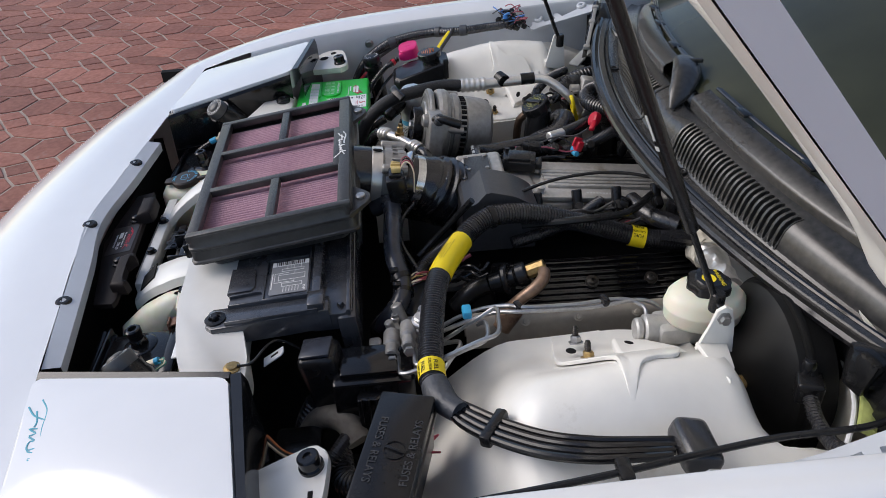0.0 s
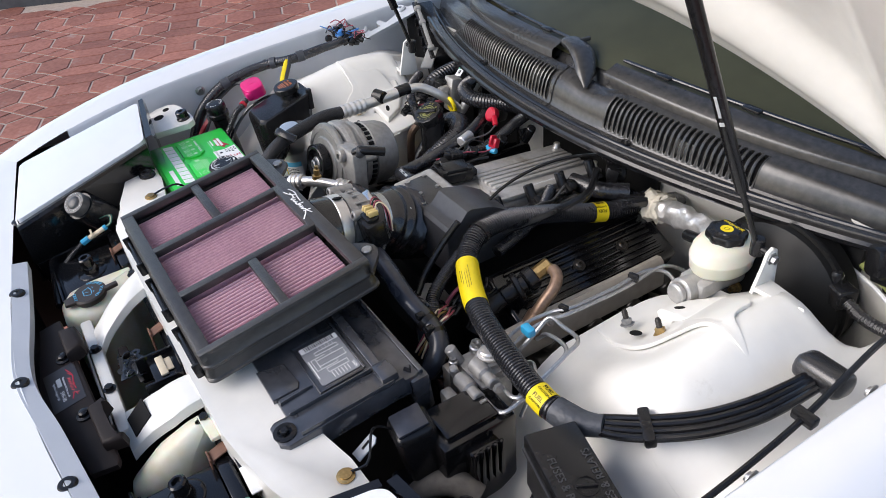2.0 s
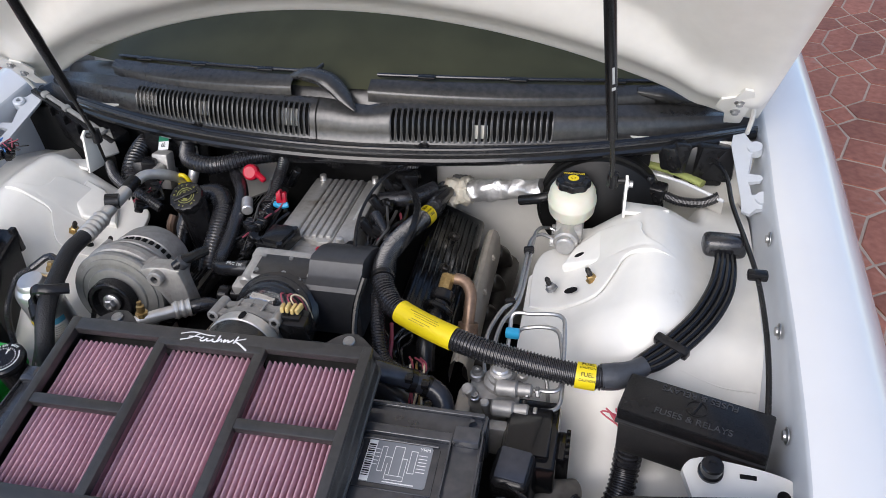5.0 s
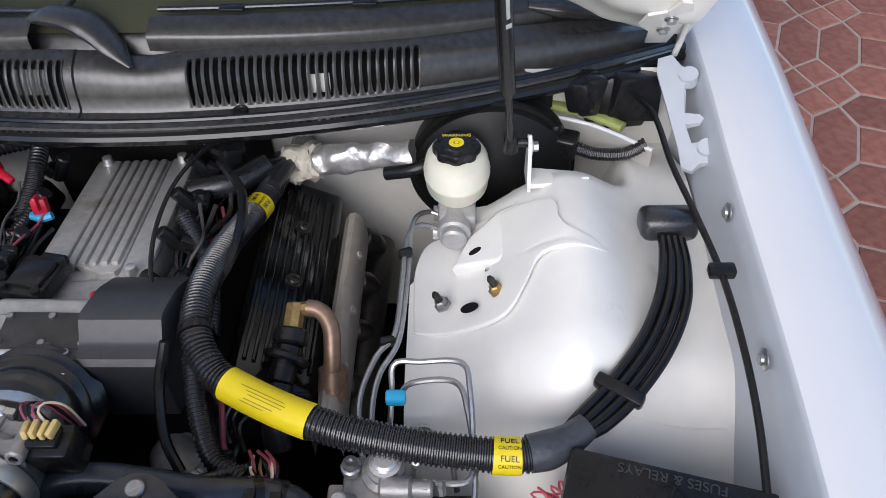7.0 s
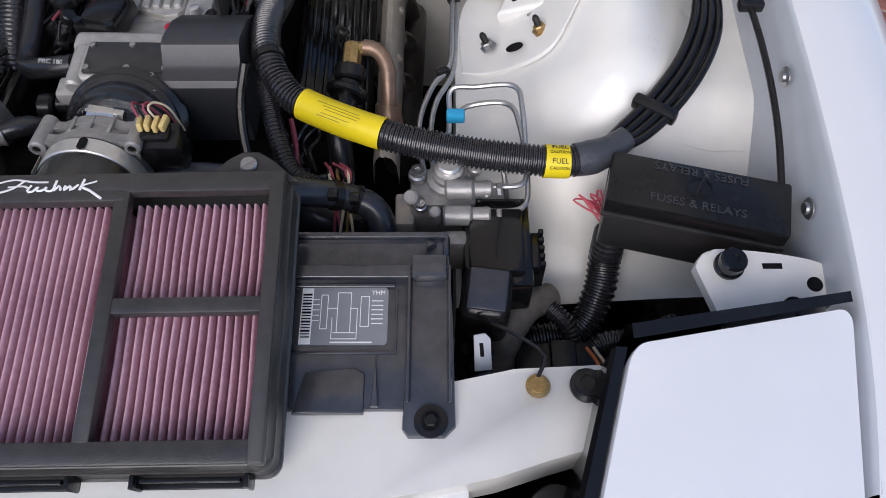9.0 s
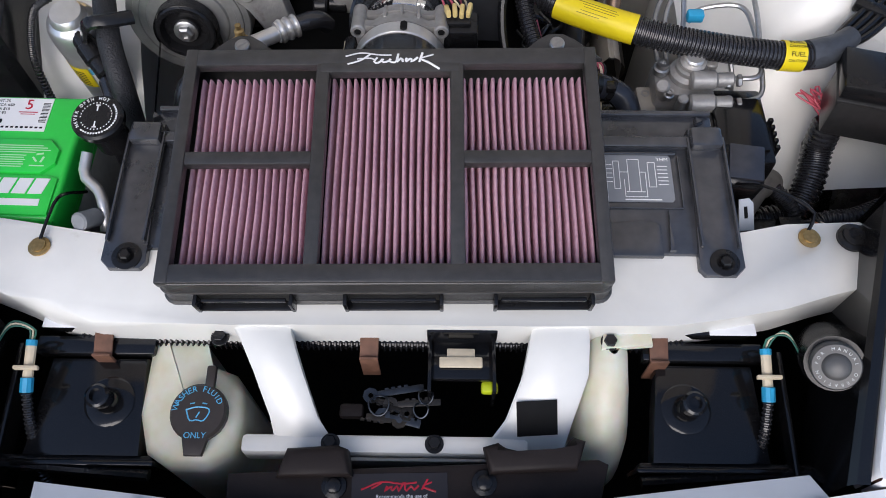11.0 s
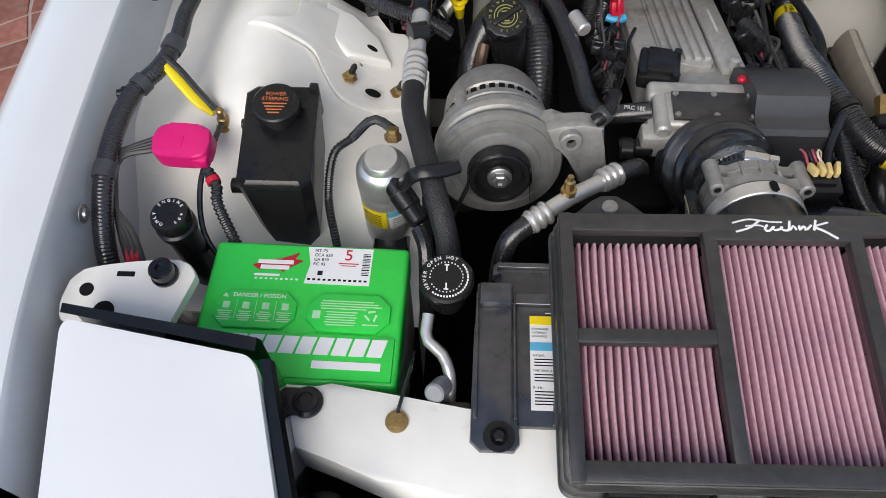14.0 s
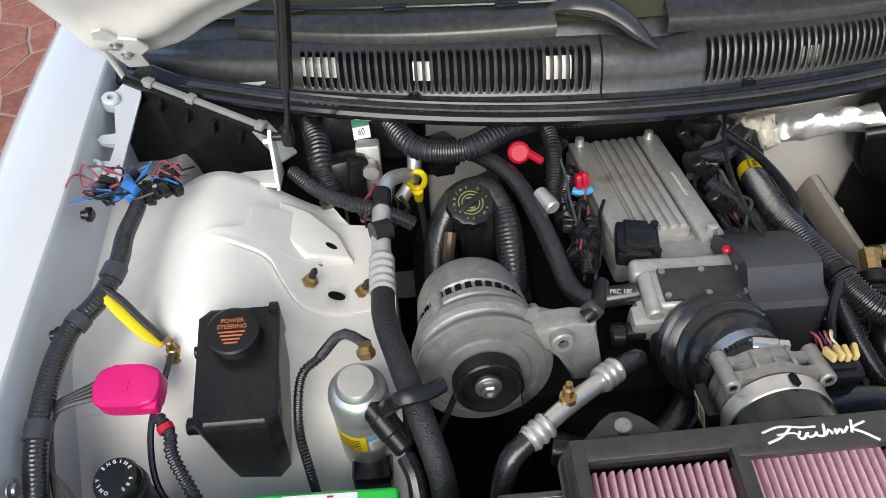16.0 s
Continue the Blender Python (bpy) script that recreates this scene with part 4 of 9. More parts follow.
# pleated cotton: one folded sheet behind each opening
def pleats(x0, x1, y0, y1):
    n = round((x1 - x0) / 0.0081)
    q = Shape()
    prof = []
    for i in range(n):
        for f, z in ((0.0, -0.054), (0.11, -0.047), (0.16, -0.036), (0.21, -0.0290), (0.28, -0.0250), (0.38, -0.0231), (0.50, -0.0226), (0.62, -0.0231), (0.72, -0.0250), (0.79, -0.0290), (0.84, -0.036), (0.89, -0.047)):
            prof.append((x0 + (x1 - x0) * (i + f) / n, z))
    prof.append((x1, -0.056))
    q.surface([[AF @ Vector((x + 0.0005 * math.sin(60 * x + 0.9 * j), y, z)) for x, z in prof] for j, y in enumerate(np.linspace(y0, y1, 7))])
    part("filter_element", q, M_PINK, box, "oiled purple pleated cotton filter", smooth=150)
pleats(cols[1][0] - 0.003, cols[1][1] + 0.003, -0.126, 0.1115)
for c in (cols[0], cols[2]):
    pleats(c[0] - 0.003, c[1] + 0.003, -0.126, 0.0012)
    pleats(c[0] - 0.003, c[1] + 0.003, 0.002, 0.1115)
# Near-black sheet gives the shaded gap at the pleat ends.
s = Shape()
s.box((0.43, 0.26, 0.004), AF @ pose(0, 0, -0.0605))
part("filter_bed", s, M_DARK, box, "near-black sheet for the shade below the filter")
# brush-stroke marking on the rear bar
q = Shape()
for pts in ([(-0.055, 0.006), (-0.035, 0.011), (-0.012, 0.008), (0.004, 0.0075)], [(-0.022, 0.01), (-0.035, 0.0), (-0.052, -0.006)], [(-0.04, 0.002), (-0.024, 0.003), (-0.018, 0.001)],
            [(-0.014, 0.004), (-0.018, -0.003), (-0.012, -0.004), (-0.006, 0.003), (-0.008, -0.003), (0.0, -0.002), (0.004, 0.003), (0.002, -0.002), (0.01, -0.003), (0.013, 0.01), (0.011, -0.003), (0.017, 0.003), (0.019, -0.003)],
            [(0.024, 0.003), (0.022, -0.003), (0.03, 0.003), (0.03, -0.003), (0.038, 0.004)], [(0.044, 0.011), (0.04, -0.003)], [(0.058, 0.008), (0.042, 0.002), (0.052, -0.004), (0.066, -0.014)]):
    q.tube([AF @ Vector((x * 0.85 - 0.002, y * 0.85 + 0.1195, 0.0003)) for x, y in pts], 0.0013, 6, 0.003, flat=0.35)
part("script_mark", q, M_WHITEP, box, "white brush-stroke marking")
for x in (-0.168, 0.185):
    s = Shape()
    m = AF @ pose(x, FY1 - 0.004, -0.02)
    s.prism([(-0.05, 0), (0.05, 0), (0.02, 0.026), (0.008, 0.034), (-0.008, 0.034), (-0.02, 0.026)], -0.004, 0.003, m, 0.0015)
    ear = part("fixing_ear", s, M_BLACK, box)
    s = Shape()
    s.lathe([(0, 0), (0.0085, 0), (0.0085, 0.004), (0.007, 0.0055), (0, 0.0055)], m @ pose(0, 0.018, 0.003), 18)
    s.box((0.013, 0.0018, 0.001), m @ pose(0, 0.018, 0.0087, 0, 0, 35))
    part("screw", s, M_STEEL, ear, "slotted zinc screw")

# ---- radiator shroud ----
sh = thing("radiator_shroud", (0.04, 0.18, 0.70), "black moulded radiator shroud with printed labels", "radiator shroud")
SHM = frame_at((0.044, 0.055, 0.796), (1, 0, 0), (0, 0.995, 0.08))
s = Shape()
s.prism([(-0.325, 0.01), (0.335, 0.01), (0.335, 0.15), (-0.32, 0.15)], -0.03, 0.0, SHM, 0.004)
part("panel", s, M_SHROUD, sh)
s = Shape()
s.prism([(-0.325, 0.14), (0.335, 0.14), (0.338, 0.19), (0.33, 0.204), (-0.315, 0.204), (-0.325, 0.19)], -0.04, -0.010, SHM, 0.004)
part("rear_strip", s, M_SHROUD, sh)
s = Shape()
s.box((0.67, 0.03, 0.07), SHM @ pose(0.009, 0.193, -0.050), 0.006)
part("rear_wall", s, M_SHROUD, sh)
for yy, dd, zz, hh, ln in ((0.150, 0.014, 0.001, 0.014, 0.64), (0.136, 0.004, 0.0015, 0.005, 0.56), (0.198, 0.007, -0.009, 0.010, 0.66)):
    s = Shape()
    s.box((ln, dd, hh), SHM @ pose(0.009, yy, zz), 0.0016, 3)
    part("ridge", s, M_SHROUD, sh)
for sx, sy, px, py in ((0.104, 0.0022, 0.2385, 0.0655), (0.0022, 0.068, 0.2905, 0.099), (0.0022, 0.068, 0.1865, 0.099)):
    s = Shape()
    s.box((sx, sy, 0.004), SHM @ pose(px, py, 0.001), 0.0009)
    part("label_frame", s, M_SHROUD, sh)
s = Shape()
s.prism([(0.195, 0.006), (0.262, 0.006), (0.262, 0.044), (0.252, 0.050), (0.205, 0.046)], -0.004, 0.0035, SHM, 0.0025)
part("raised_field", s, M_SHROUD, sh)
for side, x in ((1, 0.322), (-1, -0.322)):
    s = Shape()
    out = [(-0.024, -0.028), (-0.018, -0.036), (0.016, -0.036), (0.026, -0.026), (0.024, 0.08), (0.021, 0.15), (-0.016, 0.15), (-0.018, 0.08)]
    s.prism([(x + side * a, b + 0.02) for a, b in out], -0.03, 0.004, SHM, 0.003)
    for e in (-0.019, 0.021):
        s.box((0.003, 0.14, 0.009), SHM @ pose(x + side * e, 0.085, 0.006), 0.001)
    s.box((0.036, 0.026, 0.022), SHM @ pose(x + side * 0.001, 0.152, 0.006), 0.004)
    s.lathe([(0.010, -0.012), (0.005, 0.004), (0, 0.004)], SHM @ pose(x + side * 0.001, 0.186, -0.006), 3)
    rib = part("end_bracket", s, M_SHROUD, sh)
    m = SHM @ pose(x + 0.003, -0.002, 0.004)
    s = Shape()
    s.lathe([(0, 0), (0.016, 0), (0.016, 0.002), (0.010, 0.003), (0.010, 0.002), (0.0085, 0.002)], m, 20)
    s.lathe([(0, 0.002), (0.0065, 0.002), (0.0065, 0.007), (0.005, 0.0085), (0, 0.0085)], m, 6)
    part("bolt", s, M_SATIN, rib)
for x in (0.272, -0.262):
    s = Shape()
    s.prism([(-0.0035, 0.0), (0.0035, 0.0), (0.0, 0.05)], -0.002, 0.006, SHM @ pose(x, 0.012, 0), 0.002)
    part("stiffening_rib", s, M_SHROUD, sh)
# grey diagram label
LB = SHM @ pose(0.2385, 0.102, 0.0008) @ Matrix.Diagonal((0.82, 0.80, 1, 1))
s = Shape()
s.prism([(-0.052, -0.036), (0.05, -0.036), (0.053, -0.032), (0.053, 0.036), (0.05, 0.04), (-0.052, 0.04)], 0, 0.0008, LB)
lab = part("diagram_label", s, M_LABEL, sh, "grey vacuum hose diagram label")
s = Shape()
s.box((0.014, 0.074, 0.0005), LB @ pose(-0.045, 0.002, 0.0012))
part("bar_code_strip", s, M_WHITEP, lab)
bars("print", [(-0.045, 0.03 - i * 0.004, 0.011, 0.0012 + 0.0012 * (i % 3 == 0)) for i in range(15)], LB @ pose(0, 0, 0.0016), M_SATIN, lab)
lines = []
for x0, y0, x1, y1 in ((-0.028, 0.03, -0.028, -0.015), (-0.02, 0.03, -0.02, -0.015), (-0.028, 0.03, -0.02, 0.03), (-0.028, -0.015, -0.02, -0.015), (0.02, 0.028, 0.02, -0.012), (0.03, 0.028, 0.03, -0.012), (0.02, 0.028, 0.03, 0.028), (0.02, -0.012, 0.03, -0.012),
                       (-0.008, 0.033, 0.008, 0.033), (-0.008, 0.033, -0.008, -0.02), (0.008, 0.033, 0.008, -0.02), (-0.012, -0.02, 0.014, -0.02), (-0.014, 0.0, -0.014, -0.028), (-0.014, -0.028, 0.016, -0.028), (0.016, -0.028, 0.016, 0.012), (0.008, 0.012, 0.016, 0.012), (-0.02, 0.012, -0.008, 0.012)):
    lines.append(((x0 + x1) / 2, (y0 + y1) / 2, max(abs(x1 - x0), 0.0009), max(abs(y1 - y0), 0.0009)))
lines += [(0.04, 0.022 - i * 0.006, 0.014, 0.0011) for i in range(6)] + [(-0.034, 0.024 - i * 0.007, 0.008, 0.001) for i in range(5)] + [(0.01, -0.0325, 0.05, 0.0018), (0.0, 0.006, 0.012, 0.03)][:1]
bars("diagram", lines, LB @ pose(0, 0, 0.0008), M_WHITEP, lab, 0.0004)
text("print_code", "YHM", 0.008, LB @ pose(0.041, 0.033, 0.001), M_WHITEP, lab, 0.0003)
# warning label by the battery
LP = SHM @ pose(-0.272, 0.080, 0.0005) @ Matrix.Diagonal((0.8, 0.84, 1, 1))
s = Shape()
s.box((0.036, 0.125, 0.0008), LP @ pose(0, 0, 0.0004))
wl = part("warning_label", s, M_WHITEP, sh, "white warning label with a yellow and a blue band")
s = Shape()
s.box((0.036, 0.012, 0.0005), LP @ pose(0, 0.056, 0.0011))
part("yellow_band", s, M_YELLOW, wl)
s = Shape()
s.box((0.036, 0.011, 0.0005), LP @ pose(0, 0.020, 0.0011))
part("blue_band", s, M_BLUEP, wl)
for y, w in ((0.044, "FAN BLADE"), (0.039, "WITHOUT"), (0.034, "RUNNING"), (0.008, "AIR BAG"), (-0.012, "THIS VEHICLE"), (-0.034, "R-134a")):
    text("print", w, 0.0042, LP @ pose(-0.015, y, 0.0009), M_SATIN, wl, 0.0002, "LEFT")
bars("print", [(0.0, y, 0.026, 0.0015) for y in (0.003, -0.001, -0.005, -0.017, -0.021, -0.025, -0.039, -0.043, -0.047, -0.051, -0.055)], LP @ pose(0, 0, 0.0008), M_SATIN, wl, 0.0002)

# ---- front bay: lamp motors, tanks, latch ----
for side in (1, -1):
    ox = 0.034 if side > 0 else 0.004
    X = lambda x: side * x + ox
    tr = thing("lamp_bracket", (X(0.31), -0.09, 0.62), "black stamped headlamp mounting tray with an adjuster", "headlamp bracket", "headlamp brackets")
    s = Shape()
    m = frame_at((X(0.315), -0.088, 0.728), (1, 0, 0), (0, 0.97, 0.12))
    s.prism([(-0.062, -0.055), (0.062, -0.055), (0.055, 0.05), (-0.05, 0.05)], -0.02, 0.0, m, 0.004)
    part("tray", s, M_GLOSS, tr)
    for nm, sz, px in (("front_flange", (0.15, 0.006, 0.05), (side * -0.005, -0.062, -0.02)), ("side_flange", (0.006, 0.15, 0.05), (side * 0.085, -0.01, -0.02)), ("rear_step", (0.13, 0.02, 0.02), (0, 0.062, 0.0)), ("rear_lip", (0.10, 0.006, 0.02), (0, 0.08, 0.014))):
        s = Shape()
        s.box(sz, m @ pose(*px), 0.002)
        part(nm, s, M_GLOSS, tr)
    s = Shape()
    s.lathe([(0, 0), (0.027, 0), (0.027, 0.0015), (0.024, 0.003), (0.014, 0.0035), (0.0125, 0.014), (0.011, 0.016), (0.011, 0.024), (0.0125, 0.025), (0.0125, 0.034), (0.010, 0.036), (0.007, 0.036), (0.006, 0.031), (0, 0.031)], m @ pose(side * -0.022, 0.002, 0), 20)
    part("adjuster", s, M_GLOSS, tr, "glossy black adjuster knob")
    s = Shape()
    s.rod((X(0.24), -0.16, 0.716), (X(0.60), -0.135, 0.716), 0.006, 8)
    s.box((0.36, 0.012, 0.03), (X(0.42), -0.145, 0.70), 0.003)
    part("front_rail", s, M_SATIN, tr)
    # motor with the round hand wheel
    mo = thing("lamp_motor", (X(0.43), -0.03, 0.70), "dark grey headlamp motor with a round hand wheel", "headlamp motor", "headlamp motors")
    a = Vector((X(0.425), -0.06, 0.80))
    d = Vector((-side * 0.35, -0.50, 0.79)).normalized()
    mm = Matrix.Translation(a) @ d.to_track_quat("Z", "Y").to_matrix().to_4x4()
    s = Shape()
    s.lathe([(0.027, -0.09), (0.031, -0.085), (0.031, -0.02), (0.028, -0.012), (0.028, 0.0), (0, 0.0)], mm, 24)
    part("body", s, M_SATIN, mo)
    s = Shape()
    s.lathe([(0.0235, 0.0), (0.0235, 0.015), (0.022, 0.018), (0.0135, 0.0185), (0.0125, 0.0205), (0.009, 0.0225), (0, 0.0235)], mm, 32)
    wheel = part("hand_wheel", s, material("grey_plastic_wheel", (0.075, 0.075, 0.075), 0.4, vary=0.15) if side < 0 else bpy.data.materials["grey_plastic_wheel"] if "grey_plastic_wheel" in bpy.data.materials else material("grey_plastic_wheel", (0.075, 0.075, 0.075), 0.4), mo)
    ring_text("print", "FOR MANUAL OPERATION", 0.0178, 0.0044, mm @ pose(0, 0, 0.0187), M_SILVERP, wheel, 200, -330)
    # connector beside the motor
    co = thing("wire_connector", (X(0.375), -0.06, 0.70), "cream and blue electrical connector on a wire", "connector", "lamp connectors")
    c = Vector((X(0.375), -0.055, 0.757))
    s = Shape()
    s.tube([c + Vector((0, 0.018, 0.006)), c, c + Vector((0, -0.015, -0.005))], 0.0056, 10, 0.006, flat=0.8)
    s.box((0.026, 0.004, 0.006), Matrix.Translation(c + Vector((0, -0.006, 0.004))), 0.001)
    part("housing", s, M_CREAM, co)
    s = Shape()
    s.tube([c + Vector((0, -0.014, -0.004)), c + Vector((0, -0.028, -0.01))], 0.0068, 10, 0.004)
    part("seal", s, M_BLUE, co, "light blue rubber seal")
    s = Shape()
    s.tube([c + Vector((0, 0.018, 0.006)), c + Vector((0, 0.024, 0.008))], 0.0058, 10, 0.004)
    part("seal", s, M_BLUE, co, "light blue rubber seal")
    s = Shape()
    s.tube([c + Vector((0, -0.027, -0.01)), c + Vector((-side * 0.004, -0.06, -0.03)), c + Vector((-side * 0.01, -0.10, -0.07)), c + Vector((-side * 0.01, -0.11, -0.14))], 0.006, 8, pitch=0.005, depth=0.0015)
    part("loom", s, M_RUBBER, co)
    for k in range(3):
        s = Shape()
        s.tube([c + Vector((0.002 * (k - 1), 0.024, 0.008)), c + Vector((side * 0.003 + 0.003 * k, 0.034, 0.014)), c + Vector((side * 0.022, 0.034 + 0.003 * k, 0.018)), c + Vector((side * 0.036, 0.012, 0.010))], 0.0011, 6, 0.005)
        part("wire", s, (M_GREENWIRE, M_CREAM, M_GREENWIRE)[k], co)
    s = Shape()
    s.box((0.05, 0.02, 0.003), (X(0.345), -0.005, 0.762), 0.001)
    part("metal_tab", s, M_WHITEP, co, "white painted metal tab")

tank = thing("washer_tank", (-0.185, -0.09, 0.50), "milky plastic washer tank with a black cap", "washer tank")
s = Shape()
s.prism([(-0.257, 0.005), (-0.254, -0.10), (-0.240, -0.140), (-0.210, -0.158), (-0.172, -0.158), (-0.150, -0.140), (-0.143, -0.105), (-0.145, -0.075), (-0.158, -0.053), (-0.198, -0.046), (-0.212, -0.036), (-0.216, 0.005)], 0.45, 0.741, None, 0.022, 5)
part("body", s, M_TANK, tank, smooth=60)
WC = frame_at((-0.183, -0.104, 0.7515), (1, 0, 0), (0, 0.98, 0.12))
s = Shape()
s.lathe([(0.027, -0.008), (0.0295, -0.004), (0.0295, 0.003), (0.027, 0.006), (0, 0.006)], WC, 28)
s.prism([(-0.014, -0.024), (0.014, -0.024), (0.009, -0.044), (-0.009, -0.044)], 0, 0.006, WC, 0.002)
s.box((0.01, 0.024, 0.008), WC @ pose(0.008, 0.037, 0.001), 0.002)
cap = part("cap", s, material("brown_black_cap", (0.035, 0.026, 0.021), 0.5, vary=0.2, wear=(0.06, 0.05, 0.04)), tank, "matt brown-black cap")
ring_text("print", "WASHER FLUID", 0.0235, 0.0085, WC @ pose(0, 0, 0.0062), M_BLUEP, cap, 168, -140)
text("print", "ONLY", 0.0085, WC @ pose(0, -0.024, 0.0063), M_BLUEP, cap, 0.0003)
q = Shape()
for pts in ([(-0.012, 0.002), (-0.007, -0.009), (0.0, -0.008), (0.007, -0.009), (0.012, 0.002), (0.0, 0.005), (-0.012, 0.002)], [(-0.001, -0.006), (0.002, 0.0)], [(-0.004, 0.009), (-0.009, 0.008)], [(0.004, 0.009), (0.009, 0.008)]):
    q.tube([WC @ Vector((x, y, 0.0063)) for x, y in pts], 0.0007, 4, 0.003, flat=0.4)
part("symbol", q, M_BLUEP, cap)
tank = thing("coolant_tank", (0.235, -0.06, 0.50), "yellowed milky plastic coolant bottle", "coolant tank")
s = Shape()
rows = []
for z, w, d, cy, cx in ((0.45, 0.034, 0.07, -0.08, 0.235), (0.66, 0.036, 0.075, -0.08, 0.238), (0.70, 0.034, 0.07, -0.075, 0.238), (0.735, 0.028, 0.05, -0.055, 0.24), (0.76, 0.018, 0.03, -0.035, 0.246), (0.768, 0.006, 0.01, -0.03, 0.248)):
    rows.append([(cx + w * math.cos(a), cy + d * math.sin(a), z) for a in np.linspace(0, 2 * math.pi, 25)])
s.surface(rows)
s.prism([(0.235, -0.035), (0.29, -0.03), (0.29, -0.008), (0.24, -0.008)], 0.762, 0.769, None, 0.002)
part("body", s, M_TANK, tank, smooth=60)

# black plate with the oil notice
sg = thing("oil_notice_plate", (0.03, -0.17, 0.70), "black plastic air deflector with an oil notice sticker", "notice plate", move=(0.011, -0.012, -0.006))
SG = frame_at((0.03, -0.172, 0.750), (1, 0.03, 0), (-0.03, 0.93, 0.15))
s = Shape()
s.prism([(-0.186, -0.010), (-0.02, -0.040), (0.185, -0.008), (0.196, 0.028), (0.186, 0.033), (-0.186, 0.026)], -0.01, 0.0, SG, 0.003)
s.prism([(-0.135, 0.02), (-0.06, 0.02), (-0.065, 0.046), (-0.075, 0.05), (-0.125, 0.048)], -0.005, 0.02, SG, 0.008, 3)
s.prism([(0.075, 0.02), (0.162, 0.022), (0.172, 0.05), (0.16, 0.054), (0.145, 0.036), (0.10, 0.034), (0.085, 0.05), (0.07, 0.046)], -0.005, 0.018, SG, 0.007, 3)
part("deflector", s, M_DEFLECT, sg)
for x in (-0.079, 0.070):
    s = Shape()
    s.lathe([(0, 0), (0.013, 0), (0.0125, 0.003), (0.008, 0.004), (0.0075, 0.009), (0.005, 0.0105), (0, 0.0105)], SG @ pose(x, 0.012, 0), 16)
    part("push_bolt", s, M_SATIN, sg)
s = Shape()
s.box((0.095, 0.05, 0.0006), SG @ pose(-0.014, -0.002, 0.0004))
st = part("sticker", s, material("dark_sticker", (0.022, 0.018, 0.018), 0.3, vary=0.1), sg, "dark sticker with red and white print")
q = Shape()
for pts in ([(-0.04, 0.008), (-0.02, 0.015), (0.0, 0.013), (0.015, 0.014)], [(-0.02, 0.014), (-0.03, 0.009)], [(-0.014, 0.011), (-0.017, 0.006), (-0.01, 0.011), (-0.01, 0.006), (-0.004, 0.011), (-0.003, 0.006), (0.003, 0.015), (0.004, 0.006), (0.01, 0.011), (0.012, 0.007), (0.017, 0.011)], [(0.026, 0.017), (0.02, 0.007)], [(0.03, 0.014), (0.021, 0.01), (0.034, 0.005)]):
    q.tube([SG @ Vector((x - 0.012, y, 0.0009)) for x, y in pts], 0.001, 4, 0.003, flat=0.4)
part("script_mark", q, M_RED, st)
text("print", "Recommends the use of", 0.0052, SG @ pose(-0.012, 0.001, 0.0008), M_WHITEP, st, 0.0002)
bars("brand_block", [(-0.029, -0.007, 0.02, 0.007)], SG @ pose(0, 0, 0.0007), M_SILVERP, st, 0.0003)
text("print", "5W-30", 0.0085, SG @ pose(0.006, -0.007, 0.0008), M_WHITEP, st, 0.0002)
text("print", "Synthetic Engine Oil", 0.0052, SG @ pose(-0.012, -0.0145, 0.0008), M_WHITEP, st, 0.0002)

# bonnet latch with the keys, condenser edge and small parts behind the braces
la = thing("bonnet_latch", (0.06, -0.06, 0.70), "dark metal bonnet latch with a cream tag", "bonnet latch")
s = Shape()
s.box((0.075, 0.006, 0.09), (0.088, -0.02, 0.735), 0.002)
part("back_plate", s, M_GLOSS, la)
s = Shape()
s.box((0.07, 0.045, 0.01), (0.088, -0.042, 0.747), 0.003)
part("shelf", s, M_GLOSS, la)
for dx in (-0.034, 0.034):
    s = Shape()
    s.box((0.004, 0.06, 0.05), (0.088 + dx, -0.05, 0.735), 0.001)
    part("side_plate", s, M_GLOSS, la)
s = Shape()
s.box((0.046, 0.012, 0.004), (0.087, -0.047, 0.756), 0.0015)
s.box((0.03, 0.02, 0.003), (0.087, -0.041, 0.7545), 0.001)
part("tag", s, M_CREAM, la, "cream plastic tag")
s = Shape()
s.box((0.018, 0.012, 0.012), (0.118, -0.068, 0.735), 0.003)
part("release_tab", s, material("lime_plastic", (0.55, 0.65, 0.02), 0.4), la, "lime yellow release tab")
ky = thing("key_bunch", (0.0, -0.085, 0.73), "bunch of steel and brass keys hanging behind the latch bar", "keys", move=(0.0, 0.004, -0.018))
# Key metals are darkened for the shade behind the latch bar.
M_KEY = material("shaded_key_steel", (0.065, 0.075, 0.09), 0.4, metal=0.9, vary=0.3)
for (x0, y0), ang, mat, L in (((-0.01, -0.078), 10, M_KEY, 0.05), ((0.012, -0.088), 4, M_DULLSTEEL, 0.046), ((0.004, -0.1), -14, M_KEY, 0.034), ((0.03, -0.098), 155, M_SATIN, 0.03), ((0.022, -0.106), 172, M_DULLSTEEL, 0.028)):
    s = Shape()
    m = pose(x0, y0, 0.742, 8, 0, ang)
    s.lathe([(0.003, -0.001), (0.0085, -0.001), (0.0085, 0.001), (0.003, 0.001), (0.003, -0.001)], m, 8)
    s.box((L, 0.007, 0.002), m @ pose(L / 2 + 0.008, 0, 0), 0.0005)
    for i in range(4):
        s.box((0.004, 0.003, 0.0019), m @ pose(0.018 + i * 0.007, 0.004, 0))
    part("key", s, mat, ky)
